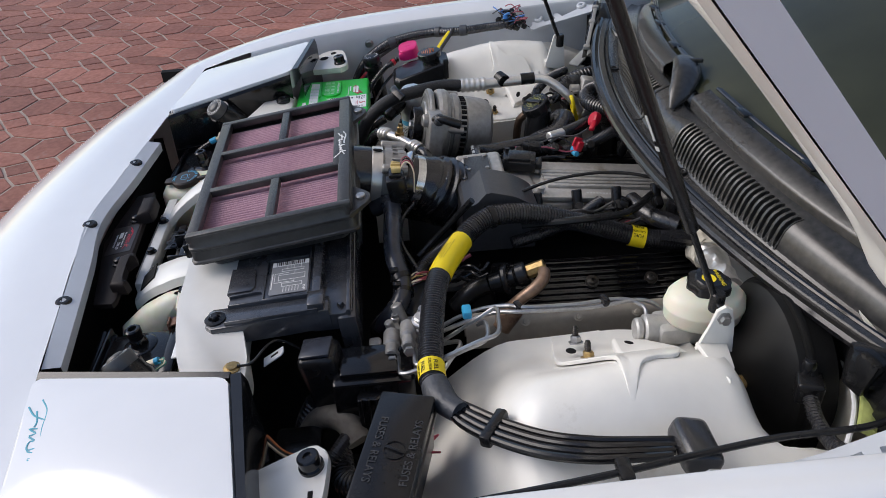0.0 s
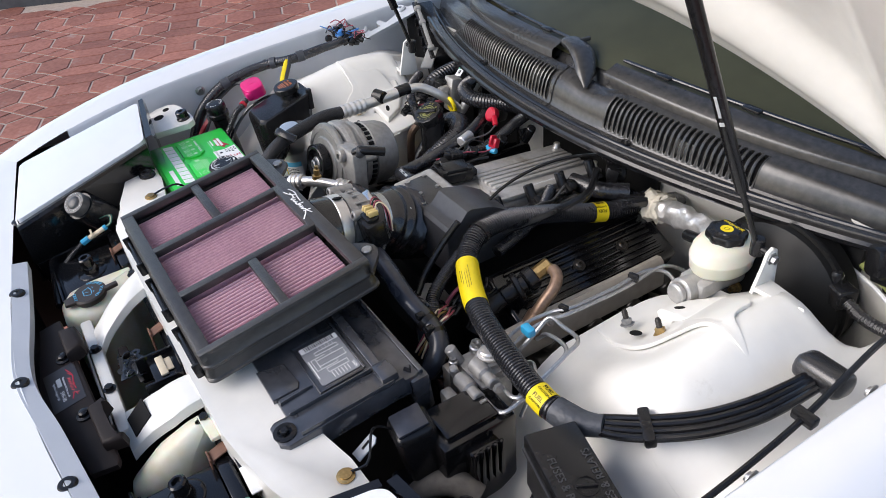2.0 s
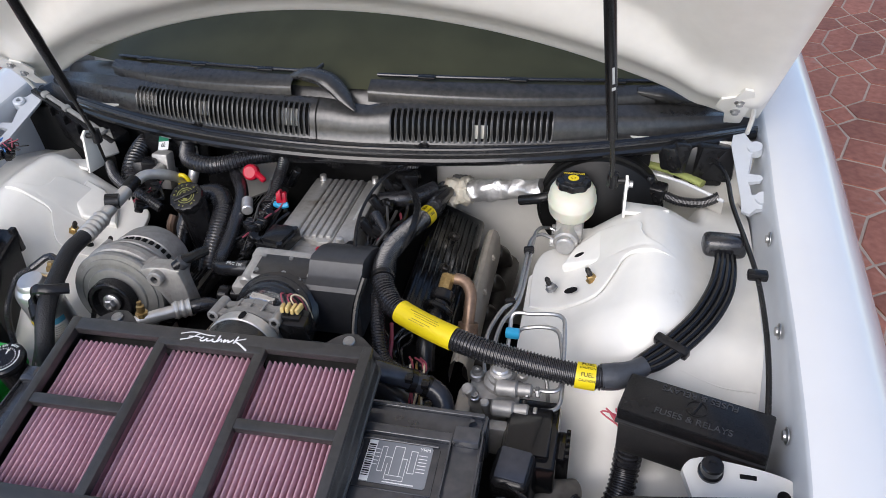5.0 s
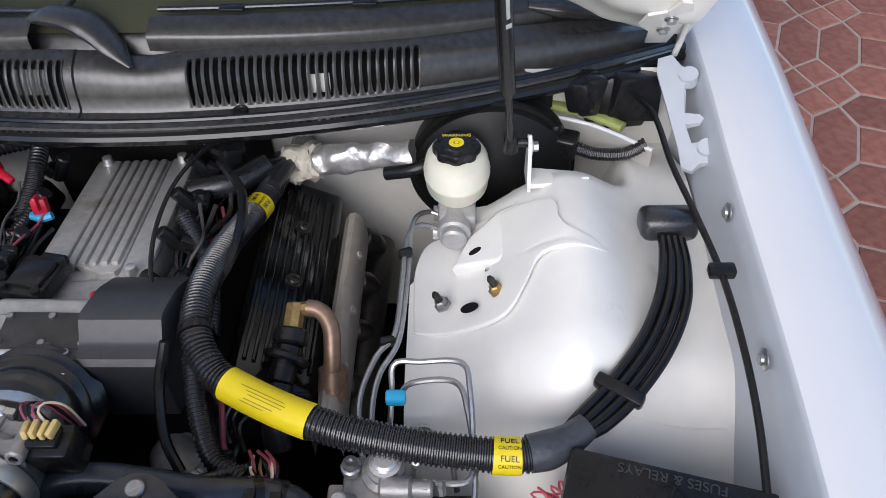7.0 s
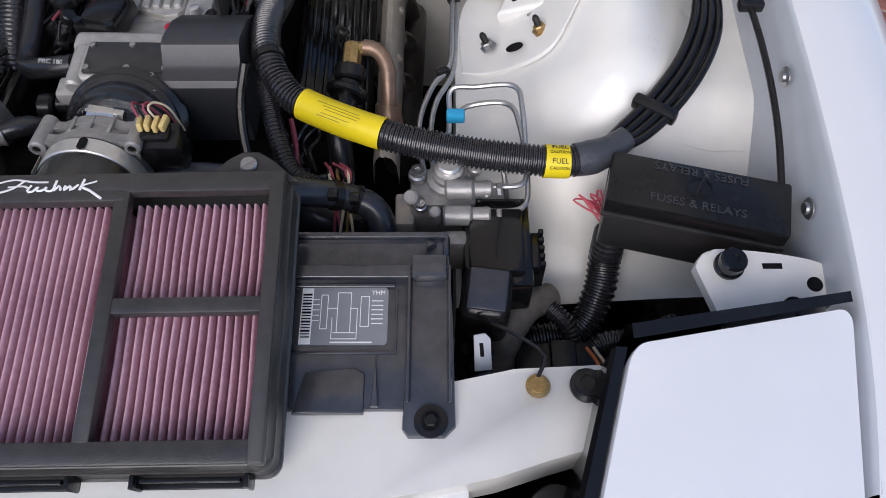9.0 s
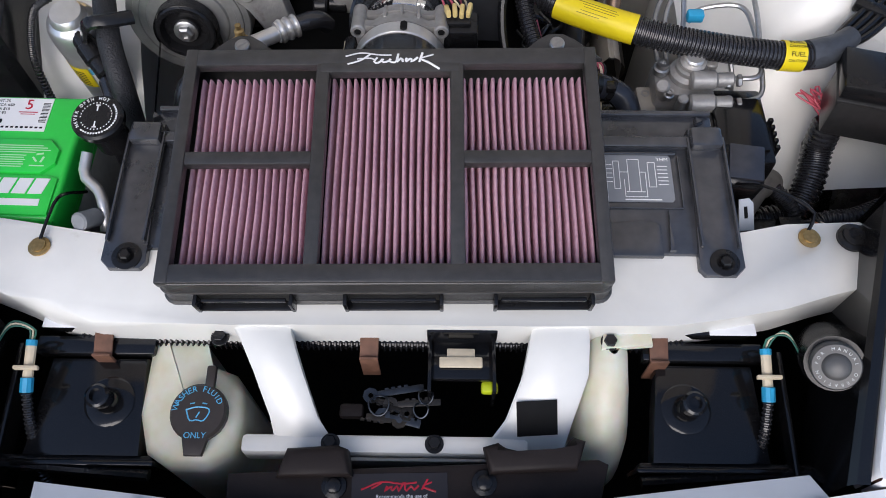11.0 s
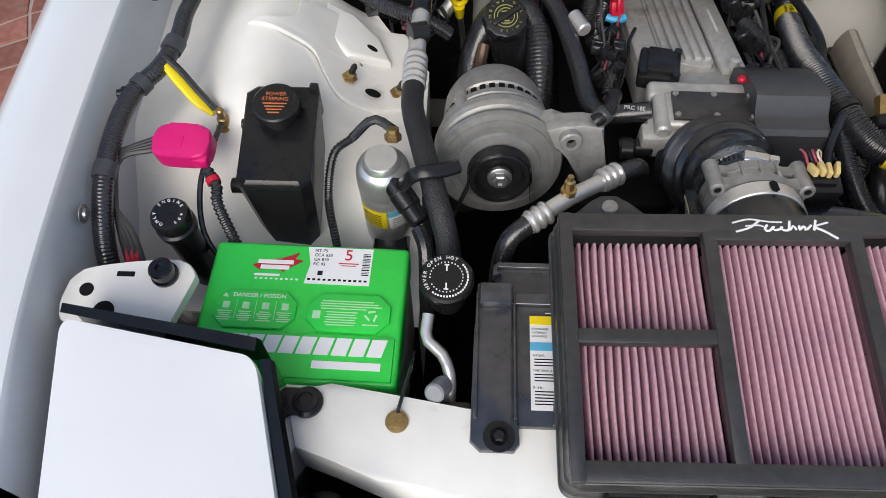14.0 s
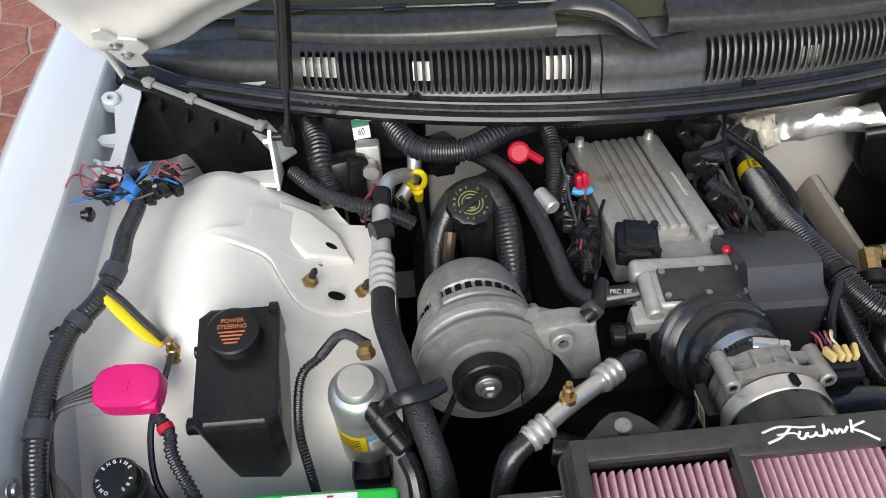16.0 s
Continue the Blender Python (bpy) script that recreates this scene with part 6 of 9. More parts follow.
s.box((0.05, 0.05, 0.04), (-0.42, 0.36, 0.655), 0.01)
part("cradle", s, M_SATIN, ac)

hs = thing("refrigerant_hose", (-0.36, 0.45, 0.80), "braided black refrigerant hose with crimped aluminium ends", "hose", move=(0, 0.012, -0.004))
s = Shape()
s.tube([(-0.388, 0.50, 0.836), (-0.386, 0.455, 0.84), (-0.372, 0.40, 0.838), (-0.352, 0.33, 0.828), (-0.335, 0.28, 0.795), (-0.33, 0.25, 0.74)], 0.0145, 20)
part("hose", s, M_BRAID, hs)
s = Shape()
s.tube([(-0.388, 0.495, 0.836), (-0.388, 0.56, 0.836)], 0.0165, 18, pitch=0.012, depth=0.002)
s.tube([(-0.388, 0.555, 0.836), (-0.388, 0.60, 0.838), (-0.385, 0.66, 0.842)], 0.0125, 14)
s.tube([(-0.385, 0.66, 0.842), (-0.375, 0.70, 0.84), (-0.35, 0.745, 0.81), (-0.345, 0.78, 0.77)], 0.0105, 14)
part("crimped_end", s, M_ALUTUBE, hs, "aluminium crimped pipe end")
s = Shape()
s.tube([(-0.386, 0.64, 0.842), (-0.385, 0.672, 0.844)], 0.0135, 14, 0.006)
part("collar", s, M_SATIN, hs)
s = Shape()
s.tube([(-0.398, 0.59, 0.848), (-0.376, 0.60, 0.845)], 0.0145, 12, 0.005)
part("collar", s, M_SATIN, hs)
s = Shape()
s.tube([(-0.40, 0.355, 0.80), (-0.375, 0.34, 0.848), (-0.345, 0.345, 0.85), (-0.325, 0.36, 0.842)], 0.005, 8, flat=1.8)
part("strap", s, M_SATIN, hs, "black plastic cable strap")
s = Shape()
s.tube([(-0.372, 0.315, 0.775), (-0.362, 0.29, 0.765), (-0.36, 0.25, 0.72), (-0.358, 0.24, 0.66)], 0.0105, 10)
part("lower_hose", s, M_RUBBER, hs)
blk = thing("expansion_block", (-0.365, 0.79, 0.74), "aluminium refrigerant block fitting on the firewall", "pipe fitting", move=(-0.018, 0.022, -0.004))
s = Shape()
s.box((0.036, 0.03, 0.080), pose(-0.388, 0.79, 0.786, -12, 0, 0), 0.004)
part("block", s, M_ALU, blk)
s = Shape()
s.rod((-0.385, 0.775, 0.80), (-0.385, 0.755, 0.80), 0.012, 14)
s.tube([(-0.335, 0.83, 0.82), (-0.32, 0.80, 0.80), (-0.325, 0.775, 0.765), (-0.345, 0.76, 0.74)], 0.011, 12)
part("stub", s, M_ALUTUBE, blk)

pp = thing("service_pipe", (-0.20, 0.33, 0.80), "aluminium refrigerant pipe with a brass service valve", "pipe", move=(0.006, 0.02, -0.008))
s = Shape()
s.tube([(-0.243, 0.302, 0.805), (-0.20, 0.332, 0.812), (-0.15, 0.365, 0.812), (-0.132, 0.378, 0.81)], 0.0105, 14)
for a, b in (((-0.247, 0.299, 0.804), (-0.222, 0.316, 0.809)), ((-0.158, 0.36, 0.813), (-0.135, 0.376, 0.811))):
    s.tube([a, b], 0.0155, 18, pitch=0.010, depth=0.002)
part("pipe", s, M_ALUTUBE, pp)
s = Shape()
s.tube([(-0.244, 0.301, 0.804), (-0.268, 0.285, 0.79), (-0.278, 0.262, 0.75), (-0.275, 0.24, 0.70)], 0.0125, 14)
part("rubber_hose", s, M_RUBBER, pp)
s = Shape()
s.tube([(-0.138, 0.374, 0.811), (-0.11, 0.388, 0.81), (-0.10, 0.40, 0.79)], 0.012, 12)
part("rubber_hose", s, M_RUBBER, pp)
s = Shape()
s.lathe([(0, 0), (0.010, 0), (0.010, 0.008), (0.0065, 0.009), (0.0065, 0.02), (0.004, 0.022), (0.004, 0.028), (0, 0.028)], pose(-0.198, 0.336, 0.818, -8, 0, 0), 8)
part("valve", s, M_BRASS, pp, "brass service valve")

# radiator cap and the bent pipe by the battery
rc = thing("coolant_filler", (-0.333, 0.215, 0.79), "coolant filler with a round black cap in white warning print", "coolant filler")
RM = frame_at((-0.333, 0.216, 0.832), (1, 0, 0), (0, 0.98, 0.12))
s = Shape()
s.lathe([(0.021, -0.05), (0.021, -0.012), (0.028, -0.01), (0.030, -0.006), (0.030, 0.001), (0.0275, 0.004), (0, 0.0045)], RM, 36)
cp = part("cap", s, M_SATIN, rc)
ring_text("print", "NEVER OPEN HOT", 0.0235, 0.0055, RM @ pose(0, 0, 0.0046), M_WHITEP, cp, 215, -150)
bars("print", [(0.0232 * math.cos(a), 0.0232 * math.sin(a), 0.002, 0.0022) for a in np.linspace(-2.2, 0.7, 22)] + [(0.0178 * math.cos(a), 0.0178 * math.sin(a), 0.0013, 0.0015) for a in np.linspace(-2.6, 3.2, 28)] + [(0, 0.011, 0.0016, 0.008), (0, 0.0145, 0.005, 0.0016), (0, -0.011, 0.0016, 0.008), (0, -0.0145, 0.005, 0.0016)], RM @ pose(0, 0, 0.0045), M_WHITEP, cp, 0.0003)
bp = thing("coolant_pipe", (-0.33, 0.15, 0.66), "bent aluminium pipe with a grey cap beside the battery", "pipe")
s = Shape()
s.tube([(-0.352, 0.19, 0.80), (-0.353, 0.165, 0.79), (-0.335, 0.148, 0.785), (-0.326, 0.125, 0.775), (-0.327, 0.095, 0.74), (-0.327, 0.09, 0.66)], 0.0065, 12)
part("pipe", s, M_ALUTUBE, bp)
s = Shape()
s.rod((-0.333, 0.118, 0.775), (-0.342, 0.098, 0.795), 0.011, 16, None, 0.002)
part("valve_cap", s, material("grey_dust_cap", (0.25, 0.26, 0.27), 0.4), bp, "grey dust cap")
s = Shape()
s.box((0.045, 0.03, 0.05), (-0.325, 0.088, 0.745), 0.005)
part("bracket", s, material("dull_brown_steel", (0.13, 0.11, 0.09), 0.5, metal=0.5), bp)

# ---- engine ----
en = thing("engine", (0.0, 0.65, 0.40), "aluminium-topped V8 engine with a ribbed intake plenum", "engine")
# Block is near-black: the depth's shade is in its colour.
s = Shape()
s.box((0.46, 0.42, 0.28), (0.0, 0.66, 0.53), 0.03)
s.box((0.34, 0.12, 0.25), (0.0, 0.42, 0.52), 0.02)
part("block", s, M_DARK, en, "engine block in near-black for the shade of the bay")
PL = frame_at((-0.008, 0.737, 0.763), (1, 0.045, 0.006), (-0.045, 1, -0.14)) @ Matrix.Diagonal((1, 1.07, 1, 1))
s = Shape()
s.box((0.15, 0.27, 0.05), PL @ pose(0, 0.0, -0.03), 0.008, 3)
s.box((0.13, 0.075, 0.035), PL @ pose(0.004, -0.155, -0.018), 0.008, 3)
for dx in (-0.056, 0.058):
    s.box((0.036, 0.262, 0.012), PL @ pose(dx, 0.0, 0.002), 0.004)
part("plenum", s, M_ALU, en, "cast aluminium intake plenum")
s = Shape()
s.prism([(-0.037, 0.13), (-0.037, -0.088), (-0.028, -0.098), (0.014, -0.116), (0.030, -0.114), (0.037, -0.104), (0.037, 0.13)], -0.006, 0.004, PL, 0.002)
cover = part("plenum_cover", s, M_ALU, en)
for i in range(5):
    s = Shape()
    s.box((0.0102, 0.228, 0.009), PL @ pose(-0.028 + 0.014 * i, 0.012, 0.0055), 0.0025)
    part("rib", s, M_ALU, cover)
for dx in (-0.056, 0.058):
    for dy in (-0.122, 0.122):
        s = Shape()
        s.lathe([(0, 0), (0.0085, 0), (0.007, 0.005), (0.007, 0.011), (0.005, 0.012), (0, 0.012)], PL @ pose(dx, dy, 0.008), 12)
        part("plenum_bolt", s, M_ALUTUBE, en)
bars("cast_mark", [(0.058, 0.02 - 0.006 * i, 0.004, 0.004) for i in range(10)], PL @ pose(0, 0, 0.008), M_SILVERP, en, 0.0004)
# throttle body
TB = frame_at((-0.001, 0.500, 0.819), (1, -0.02, 0.0), (0.0, 0.99, 0.06))
s = Shape()
s.box((0.125, 0.06, 0.05), TB @ pose(0, 0, -0.028), 0.008, 3)
s.rod(TB @ Vector((-0.062, 0.025, -0.012)), TB @ Vector((-0.062, -0.038, -0.012)), 0.011, 16, None, 0.003)
s.rod(TB @ Vector((0.0, 0.0, -0.062)), TB @ Vector((0.0, -0.040, -0.074)), 0.056, 32)
s.box((0.155, 0.030, 0.030), TB @ pose(0.0, 0.036, -0.020), 0.008, 3)
s.box((0.05, 0.045, 0.040), TB @ pose(-0.055, -0.020, -0.038), 0.007)
s.box((0.030, 0.030, 0.03), TB @ pose(-0.073, -0.028, -0.034), 0.005)
part("throttle_body", s, M_ALU, en, "cast aluminium throttle body")
s = Shape()
s.box((0.108, 0.048, 0.005), TB @ pose(0.004, 0.0, 0.0), 0.0015)
pl = part("cover_plate", s, M_BLACK, en, "black six-screw cover plate")
for dx in (-0.045, 0.004, 0.05):
    for dy in (-0.018, 0.018):
        s = Shape()
        s.lathe([(0, 0), (0.0042, 0), (0.004, 0.0025), (0.002, 0.003), (0, 0.002)], TB @ pose(dx, dy, 0.0025), 10)
        part("screw", s, M_STEEL, pl)
s = Shape()
s.rod(TB @ Vector((-0.095, -0.035, -0.045)), TB @ Vector((-0.07, -0.035, -0.045)), 0.012, 14, None, 0.002)
s.rod(TB @ Vector((-0.115, -0.04, -0.045)), TB @ Vector((-0.095, -0.04, -0.045)), 0.017, 14, None, 0.003)
part("idle_valve", s, M_SATIN, en)
# black linkage cover
LC = Matrix.Translation((0.094, 0.50, 0.80))
s = Shape()
side_line = [(0.090, -0.03), (0.092, 0.004), (0.084, 0.012), (0.052, 0.032), (0.042, 0.036), (0.006, 0.046), (-0.004, 0.044), (-0.020, 0.026), (-0.026, 0.023), (-0.040, 0.021), (-0.046, 0.015), (-0.050, -0.075)]
s.surface([[LC @ Vector((x, y, z)) for y, z in side_line] for x in (-0.046, -0.044, 0.0, 0.043, 0.046)])
for x in (-0.046, 0.046):
    inner_edge = [(max(-0.044, min(0.086, y)), -0.075 if k not in (0,) else -0.03) for k, (y, z) in enumerate(side_line)]
    s.surface([[LC @ Vector((x, y, z)) for y, z in side_line], [LC @ Vector((x + math.copysign(0.001, x), y, z)) for y, z in inner_edge]])
s.box((0.030, 0.018, 0.005), LC @ pose(-0.058, -0.030, 0.016), 0.002)
s.box((0.004, 0.018, 0.030), LC @ pose(-0.071, -0.030, 0.002), 0.0015)
lc = part("linkage_cover", s, M_GREYP, en, "matt black throttle linkage cover")
s = Shape()
s.lathe([(0, 0), (0.006, 0), (0.006, 0.004), (0.004, 0.006), (0, 0.006)], LC @ pose(-0.050, 0.045, 0.024), 16)
part("red_plug", s, M_RED, lc)
s = Shape()
s.lathe([(0, 0), (0.004, 0), (0.004, 0.003), (0, 0.003)], LC @ pose(-0.060, -0.030, 0.0185), 12)
part("screw", s, M_STEEL, lc)
s = Shape()
MS = frame_at((-0.054, 0.590, 0.800), (1, -0.2, 0), (0.2, 1, -0.05))
s.box((0.056, 0.066, 0.022), MS, 0.004)
s.box((0.040, 0.046, 0.008), MS @ pose(0.002, 0.0, 0.013), 0.003)
s.box((0.034, 0.014, 0.014), MS @ pose(0, 0.038, -0.002), 0.003)
for dx, dy in ((-0.022, -0.026), (0.022, -0.026), (0.022, 0.026)):
    s.cyl(0.0055, 0.008, MS @ pose(dx, dy, 0.009), 12)
part("map_sensor", s, M_SATIN, en, "black pressure sensor")
# throttle cable arc
s = Shape()
s.tube([(0.108, 0.545, 0.815), (0.094, 0.60, 0.828), (0.090, 0.66, 0.838), (0.100, 0.73, 0.845), (0.128, 0.80, 0.842), (0.175, 0.86, 0.828)], 0.0030, 8)
part("throttle_cable", s, M_SATIN, en)

# valve covers
for side in (1, -1):
    VC = frame_at((side * 0.236 - 0.006, 0.690, 0.695), (0.88 * 1, 0, -side * 0.42), (0, 1, -0.06))
    s = Shape()
    s.box((0.115, 0.39, 0.05), VC @ pose(0, 0, -0.02), 0.012, 3)
    vc = part("valve_cover", s, M_GLOSS, en, "glossy black ribbed valve cover")
    for i in range(8):
        s = Shape()
        s.box((0.0055, 0.33, 0.006), VC @ pose(-0.042 + 0.012 * i, 0.0, 0.007), 0.0018)
        part("rib", s, M_GLOSS, vc)
    for dy in (-0.125, -0.02, 0.088):
        s = Shape()
        s.lathe([(0, 0), (0.012, 0), (0.012, 0.008), (0, 0.008)], VC @ pose(0, dy, 0.003), 18)
        s.lathe([(0.0, 0.008), (0.0085, 0.008), (0.0085, 0.010), (0.0065, 0.012), (0.0035, 0.0125), (0.003, 0.009), (0, 0.009)], VC @ pose(0, dy, 0.003), 16)
        part("cover_bolt", s, M_DULLSTEEL, vc)
    # Dark steel puts the shade beside the heat shield into the manifold's colour.
    s = Shape()
    s.tube([(side * 0.322, 0.50, 0.61), (side * 0.325, 0.68, 0.60), (side * 0.328, 0.86, 0.57)], 0.026, 14)
    ex = part("exhaust_manifold", s, M_DULLSTEEL, en, "dull exhaust manifold darkened to look shaded")
    for i in range(4):
        s = Shape()
        s.tube([(side * 0.285, 0.54 + 0.09 * i, 0.63), (side * 0.315, 0.545 + 0.09 * i, 0.635), (side * 0.325, 0.56 + 0.09 * i, 0.60)], 0.02, 12)
        part("runner", s, M_DULLSTEEL, ex)
s = Shape()
s.surface([[(0.312, y, 0.66), (0.312, y, 0.69), (0.316, y, 0.708 + 0.004 * math.sin(14 * y)), (0.323, y, 0.7185 + 0.003 * math.sin(14 * y)), (0.327, y, 0.716), (0.331, y, 0.718), (0.339, y, 0.713), (0.344, y, 0.70), (0.346, y, 0.66)] for y in np.linspace(0.45, 0.815, 18)])
hsd = part("heat_shield", s, M_MANIF, en, "dull steel heat shield over the manifold", smooth=50)
hsd.location = (-0.024, -0.014, -0.010)
for y in (0.55, 0.64, 0.74):
    bolt("shield_bolt", pose(0.341, y, 0.706, 0, 50), hsd, M_MANIF, 0.005, 0.005, 0.008)
# check valve, brass elbow and stained tube
ev = thing("check_valve", (0.255, 0.53, 0.70), "black check valve with a brass elbow and heat-stained tube", "check valve", move=(-0.008, -0.004, -0.004))
s = Shape()
s.rod((0.258, 0.49, 0.735), (0.266, 0.535, 0.752), 0.016, 18, None, 0.003)
s.rod((0.262, 0.515, 0.744), (0.265, 0.525, 0.748), 0.028, 22, None, 0.003)
s.rod((0.266, 0.535, 0.752), (0.268, 0.553, 0.760), 0.021, 18, None, 0.003)
s.tube([(0.258, 0.49, 0.735), (0.255, 0.46, 0.72), (0.258, 0.43, 0.69)], 0.017, 14)
part("valve_body", s, M_SATIN, ev)
s = Shape()
s.rod((0.268, 0.552, 0.760), (0.271, 0.582, 0.773), 0.0125, 8, None, 0.002)
s.rod((0.268, 0.574, 0.770), (0.29, 0.577, 0.771), 0.009, 8)
part("elbow", s, M_BRASS, ev, "brass pipe elbow")
s = Shape()
s.tube([(0.285, 0.577, 0.771), (0.302, 0.573, 0.77), (0.315, 0.556, 0.76), (0.317, 0.53, 0.74), (0.316, 0.51, 0.715), (0.316, 0.50, 0.69)], 0.0105, 14)
part("stained_tube", s, M_COPPER, ev)
s = Shape()
s.rod((0.316, 0.522, 0.722), (0.316, 0.50, 0.69), 0.0175, 18, 0.02)
part("collar", s, M_COPPER, ev)

# ---- intake duct: bellows, meter, clamps ----
du = thing("intake_duct", (0.01, 0.40, 0.76), "glossy black rubber intake bellows with a steel clamp", "intake duct")
AX = [(-0.004, 0.484, 0.750), (0.001, 0.452, 0.764), (0.006, 0.418, 0.786), (0.010, 0.386, 0.808), (0.0125, 0.350, 0.820)]
ribs = [(0.08 + 0.055 * i, 0.0670 + 0.0025 * (i in (5, 7)) if i % 2 else 0.0580) for i in range(11)]
s = Shape()
s.tube(AX, 0.06, 36, step=0.0026, radii=[(0, 0.054), (0.05, 0.057)] + ribs + [(0.68, 0.0575), (0.74, 0.051), (0.80, 0.0485), (1, 0.048)])
bel = part("bellows", s, M_BELLOWS, du, smooth=40)
bars("faded_print", [(0.0, 0.0, 0.003, 0.002), (0.006, 0.0, 0.003, 0.002), (0.011, 0.0006, 0.002, 0.002), (0.017, 0.0, 0.004, 0.002), (0.024, -0.0006, 0.003, 0.002)],
     frame_at((0.026, 0.440, 0.8375), (0.95, -0.2, -0.28), (0.2, 0.75, -0.5)), M_SILVERP, bel, 0.0003)
s = Shape()
s.tube([(0.0103, 0.382, 0.8085), (0.0116, 0.368, 0.814)], 0.0503, 36, 0.004)
cl = part("hose_clamp", s, M_SHINY, du, "bright steel worm-drive clamp")
for i in range(12):
    a = radians(98 + 6 * i)
    s = Shape()
    s.box((0.0016, 0.008, 0.0012), Matrix.Translation((0.011 + 0.0508 * math.cos(a), 0.375 - 0.0008 + 0.018 * (1 - math.sin(a)) * 0.4, 0.8112 + 0.0508 * math.sin(a))) @ pose(0, 0, 0, 22, 90 - math.degrees(a), 0))
    part("clamp_slot", s, M_DARK, cl)
s = Shape()
s.box((0.030, 0.014, 0.011), pose(0.016, 0.371, 0.864, 20, 4, -8), 0.003)
s.rod((0.030, 0.369, 0.864), (0.041, 0.3675, 0.863), 0.0065, 6, None, 0.001)
part("clamp_screw", s, M_SHINY, cl)
mf = thing("air_flow_meter", (0.014, 0.325, 0.76), "cast aluminium air flow meter with bolted ears and plug", "air flow meter")
MF = frame_at((0.012, 0.356, 0.820), (1, 0, 0), (0, 0.17, 0.985))


def eared(z0, z1, r, ear, at):
    """A round flange with two ears, across the duct."""
    pts = []
    for i in range(60):
        a = 2 * math.pi * i / 60
        q = r + sum(ear * math.exp(-((math.degrees(a) - c) / 9.0) ** 2) for c in (40, 140, 232, 308))
        pts.append((q * math.cos(a), q * math.sin(a)))
    return Shape().prism(pts, z0, z1, MF @ pose(*at), 0.002)


s = Shape()
s.lathe([(0.046, 0.0), (0.050, 0.0), (0.050, 0.062), (0.046, 0.062), (0.046, 0.0)], MF, 40)
part("body", s, M_ALUDULL, mf)
for z0, z1, r, ear in ((0.004, 0.016, 0.0525, 0.015), (0.026, 0.040, 0.0535, 0.017)):
    part("flange", eared(z0, z1, r, ear, (0, 0, 0)), M_ALUDULL, mf)
for a in (40, 140):
    c = Vector((0.064 * math.cos(radians(a)), 0.064 * math.sin(radians(a)), 0))
    s = Shape()
    s.lathe([(0.0, 0.0), (0.0088, 0.0), (0.0088, 0.044), (0.0072, 0.046), (0.0045, 0.046), (0.0045, 0.041), (0, 0.041)], MF @ Matrix.Translation(c), 18)
    part("bolt_boss", s, M_ALUDULL, mf)
    s = Shape()
    s.lathe([(0, 0.038), (0.0042, 0.038), (0.0042, 0.0445), (0, 0.0445)], MF @ Matrix.Translation(c), 6)
    part("bolt", s, M_DARK, mf)
for x in (-0.018, 0.002, 0.022):
    s = Shape()
    s.box((0.004, 0.004, 0.024), MF @ pose(x, 0.0515 - 6 * x * x, 0.016), 0.001)
    part("casting_rib", s, M_ALUDULL, mf)
s = Shape()
s.lathe([(0.050, 0.044), (0.0555, 0.044), (0.0555, 0.0625), (0.0545, 0.0635), (0.050, 0.0635), (0.050, 0.044)], MF, 44)
bc = part("band_clamp", s, M_ALUTUBE, mf, "wide bright steel band clamp")
s = Shape()
s.prism([(-0.004, -0.006), (0, -0.009), (0.004, -0.006), (0.004, 0.006), (0, 0.009), (-0.004, 0.006)], 0, 0.002, MF @ pose(0.006, 0.0560, 0.054, -90), 0.0005)
part("band_notch", s, M_DARK, bc)
s = Shape()
s.lathe([(0.049, 0.060), (0.0535, 0.0605), (0.0545, 0.070), (0.0545, 0.098), (0.052, 0.100), (0.049, 0.100)], MF, 40)
part("rubber_collar", s, M_BELLOWS, mf, "black rubber collar to the filter box")
s = Shape()
s.box((0.014, 0.040, 0.046), MF @ pose(-0.060, -0.012, 0.026, 0, 0, 12), 0.003)
sb = part("side_block", s, M_SATIN, mf)
SL = MF @ pose(-0.0675, -0.012, 0.026, 0, 0, 12) @ pose(0, 0, 0, 0, -90)
s = Shape()
s.box((0.030, 0.034, 0.0006), SL, 0.0)
part("label", s, M_CREAM, sb, "pale label with a bar code")
bars("label_print", [(-0.010, -0.012 + 0.0028 * i, 0.008, 0.0008 + 0.0005 * (i % 3)) for i in range(9)] + [(0.006, -0.010 + 0.005 * i, 0.012, 0.0012) for i in range(5)], SL @ pose(0, 0, 0.0004), M_DARK, sb, 0.0003)
s = Shape()
s.box((0.044, 0.034, 0.050), pose(0.083, 0.342, 0.842, 8), 0.005)
s.box((0.030, 0.022, 0.012), pose(0.081, 0.340, 0.868, 8), 0.003)
part("plug_body", s, M_SATIN, mf)
M_AMBER = material("amber_plastic", (0.66, 0.50, 0.20), 0.4)
for i in range(4):
    s = Shape()
    s.box((0.0055, 0.017, 0.010), pose(0.068 + 0.0085 * i, 0.342, 0.8795 + 0.0015 * (i % 2), -16 + 7 * i, 0, 12 - 8 * i), 0.0018)
    part("amber_lock", s, M_AMBER, mf, "amber plug lock")
for i in range(4):
    s = Shape()
    q = 0.0062 * i
    s.tube([(0.066 + q, 0.349, 0.876), (0.060 + q * 0.8, 0.358, 0.888 - 0.001 * i), (0.058 + q * 1.1, 0.368, 0.884), (0.070 + q * 1.0, 0.374, 0.868), (0.085 + q * 0.6, 0.372, 0.835)], 0.0013, 5, 0.005)
    part("wire", s, (M_DULLPINK, M_SATIN, M_DULLPINK, M_CREAM)[i], mf)

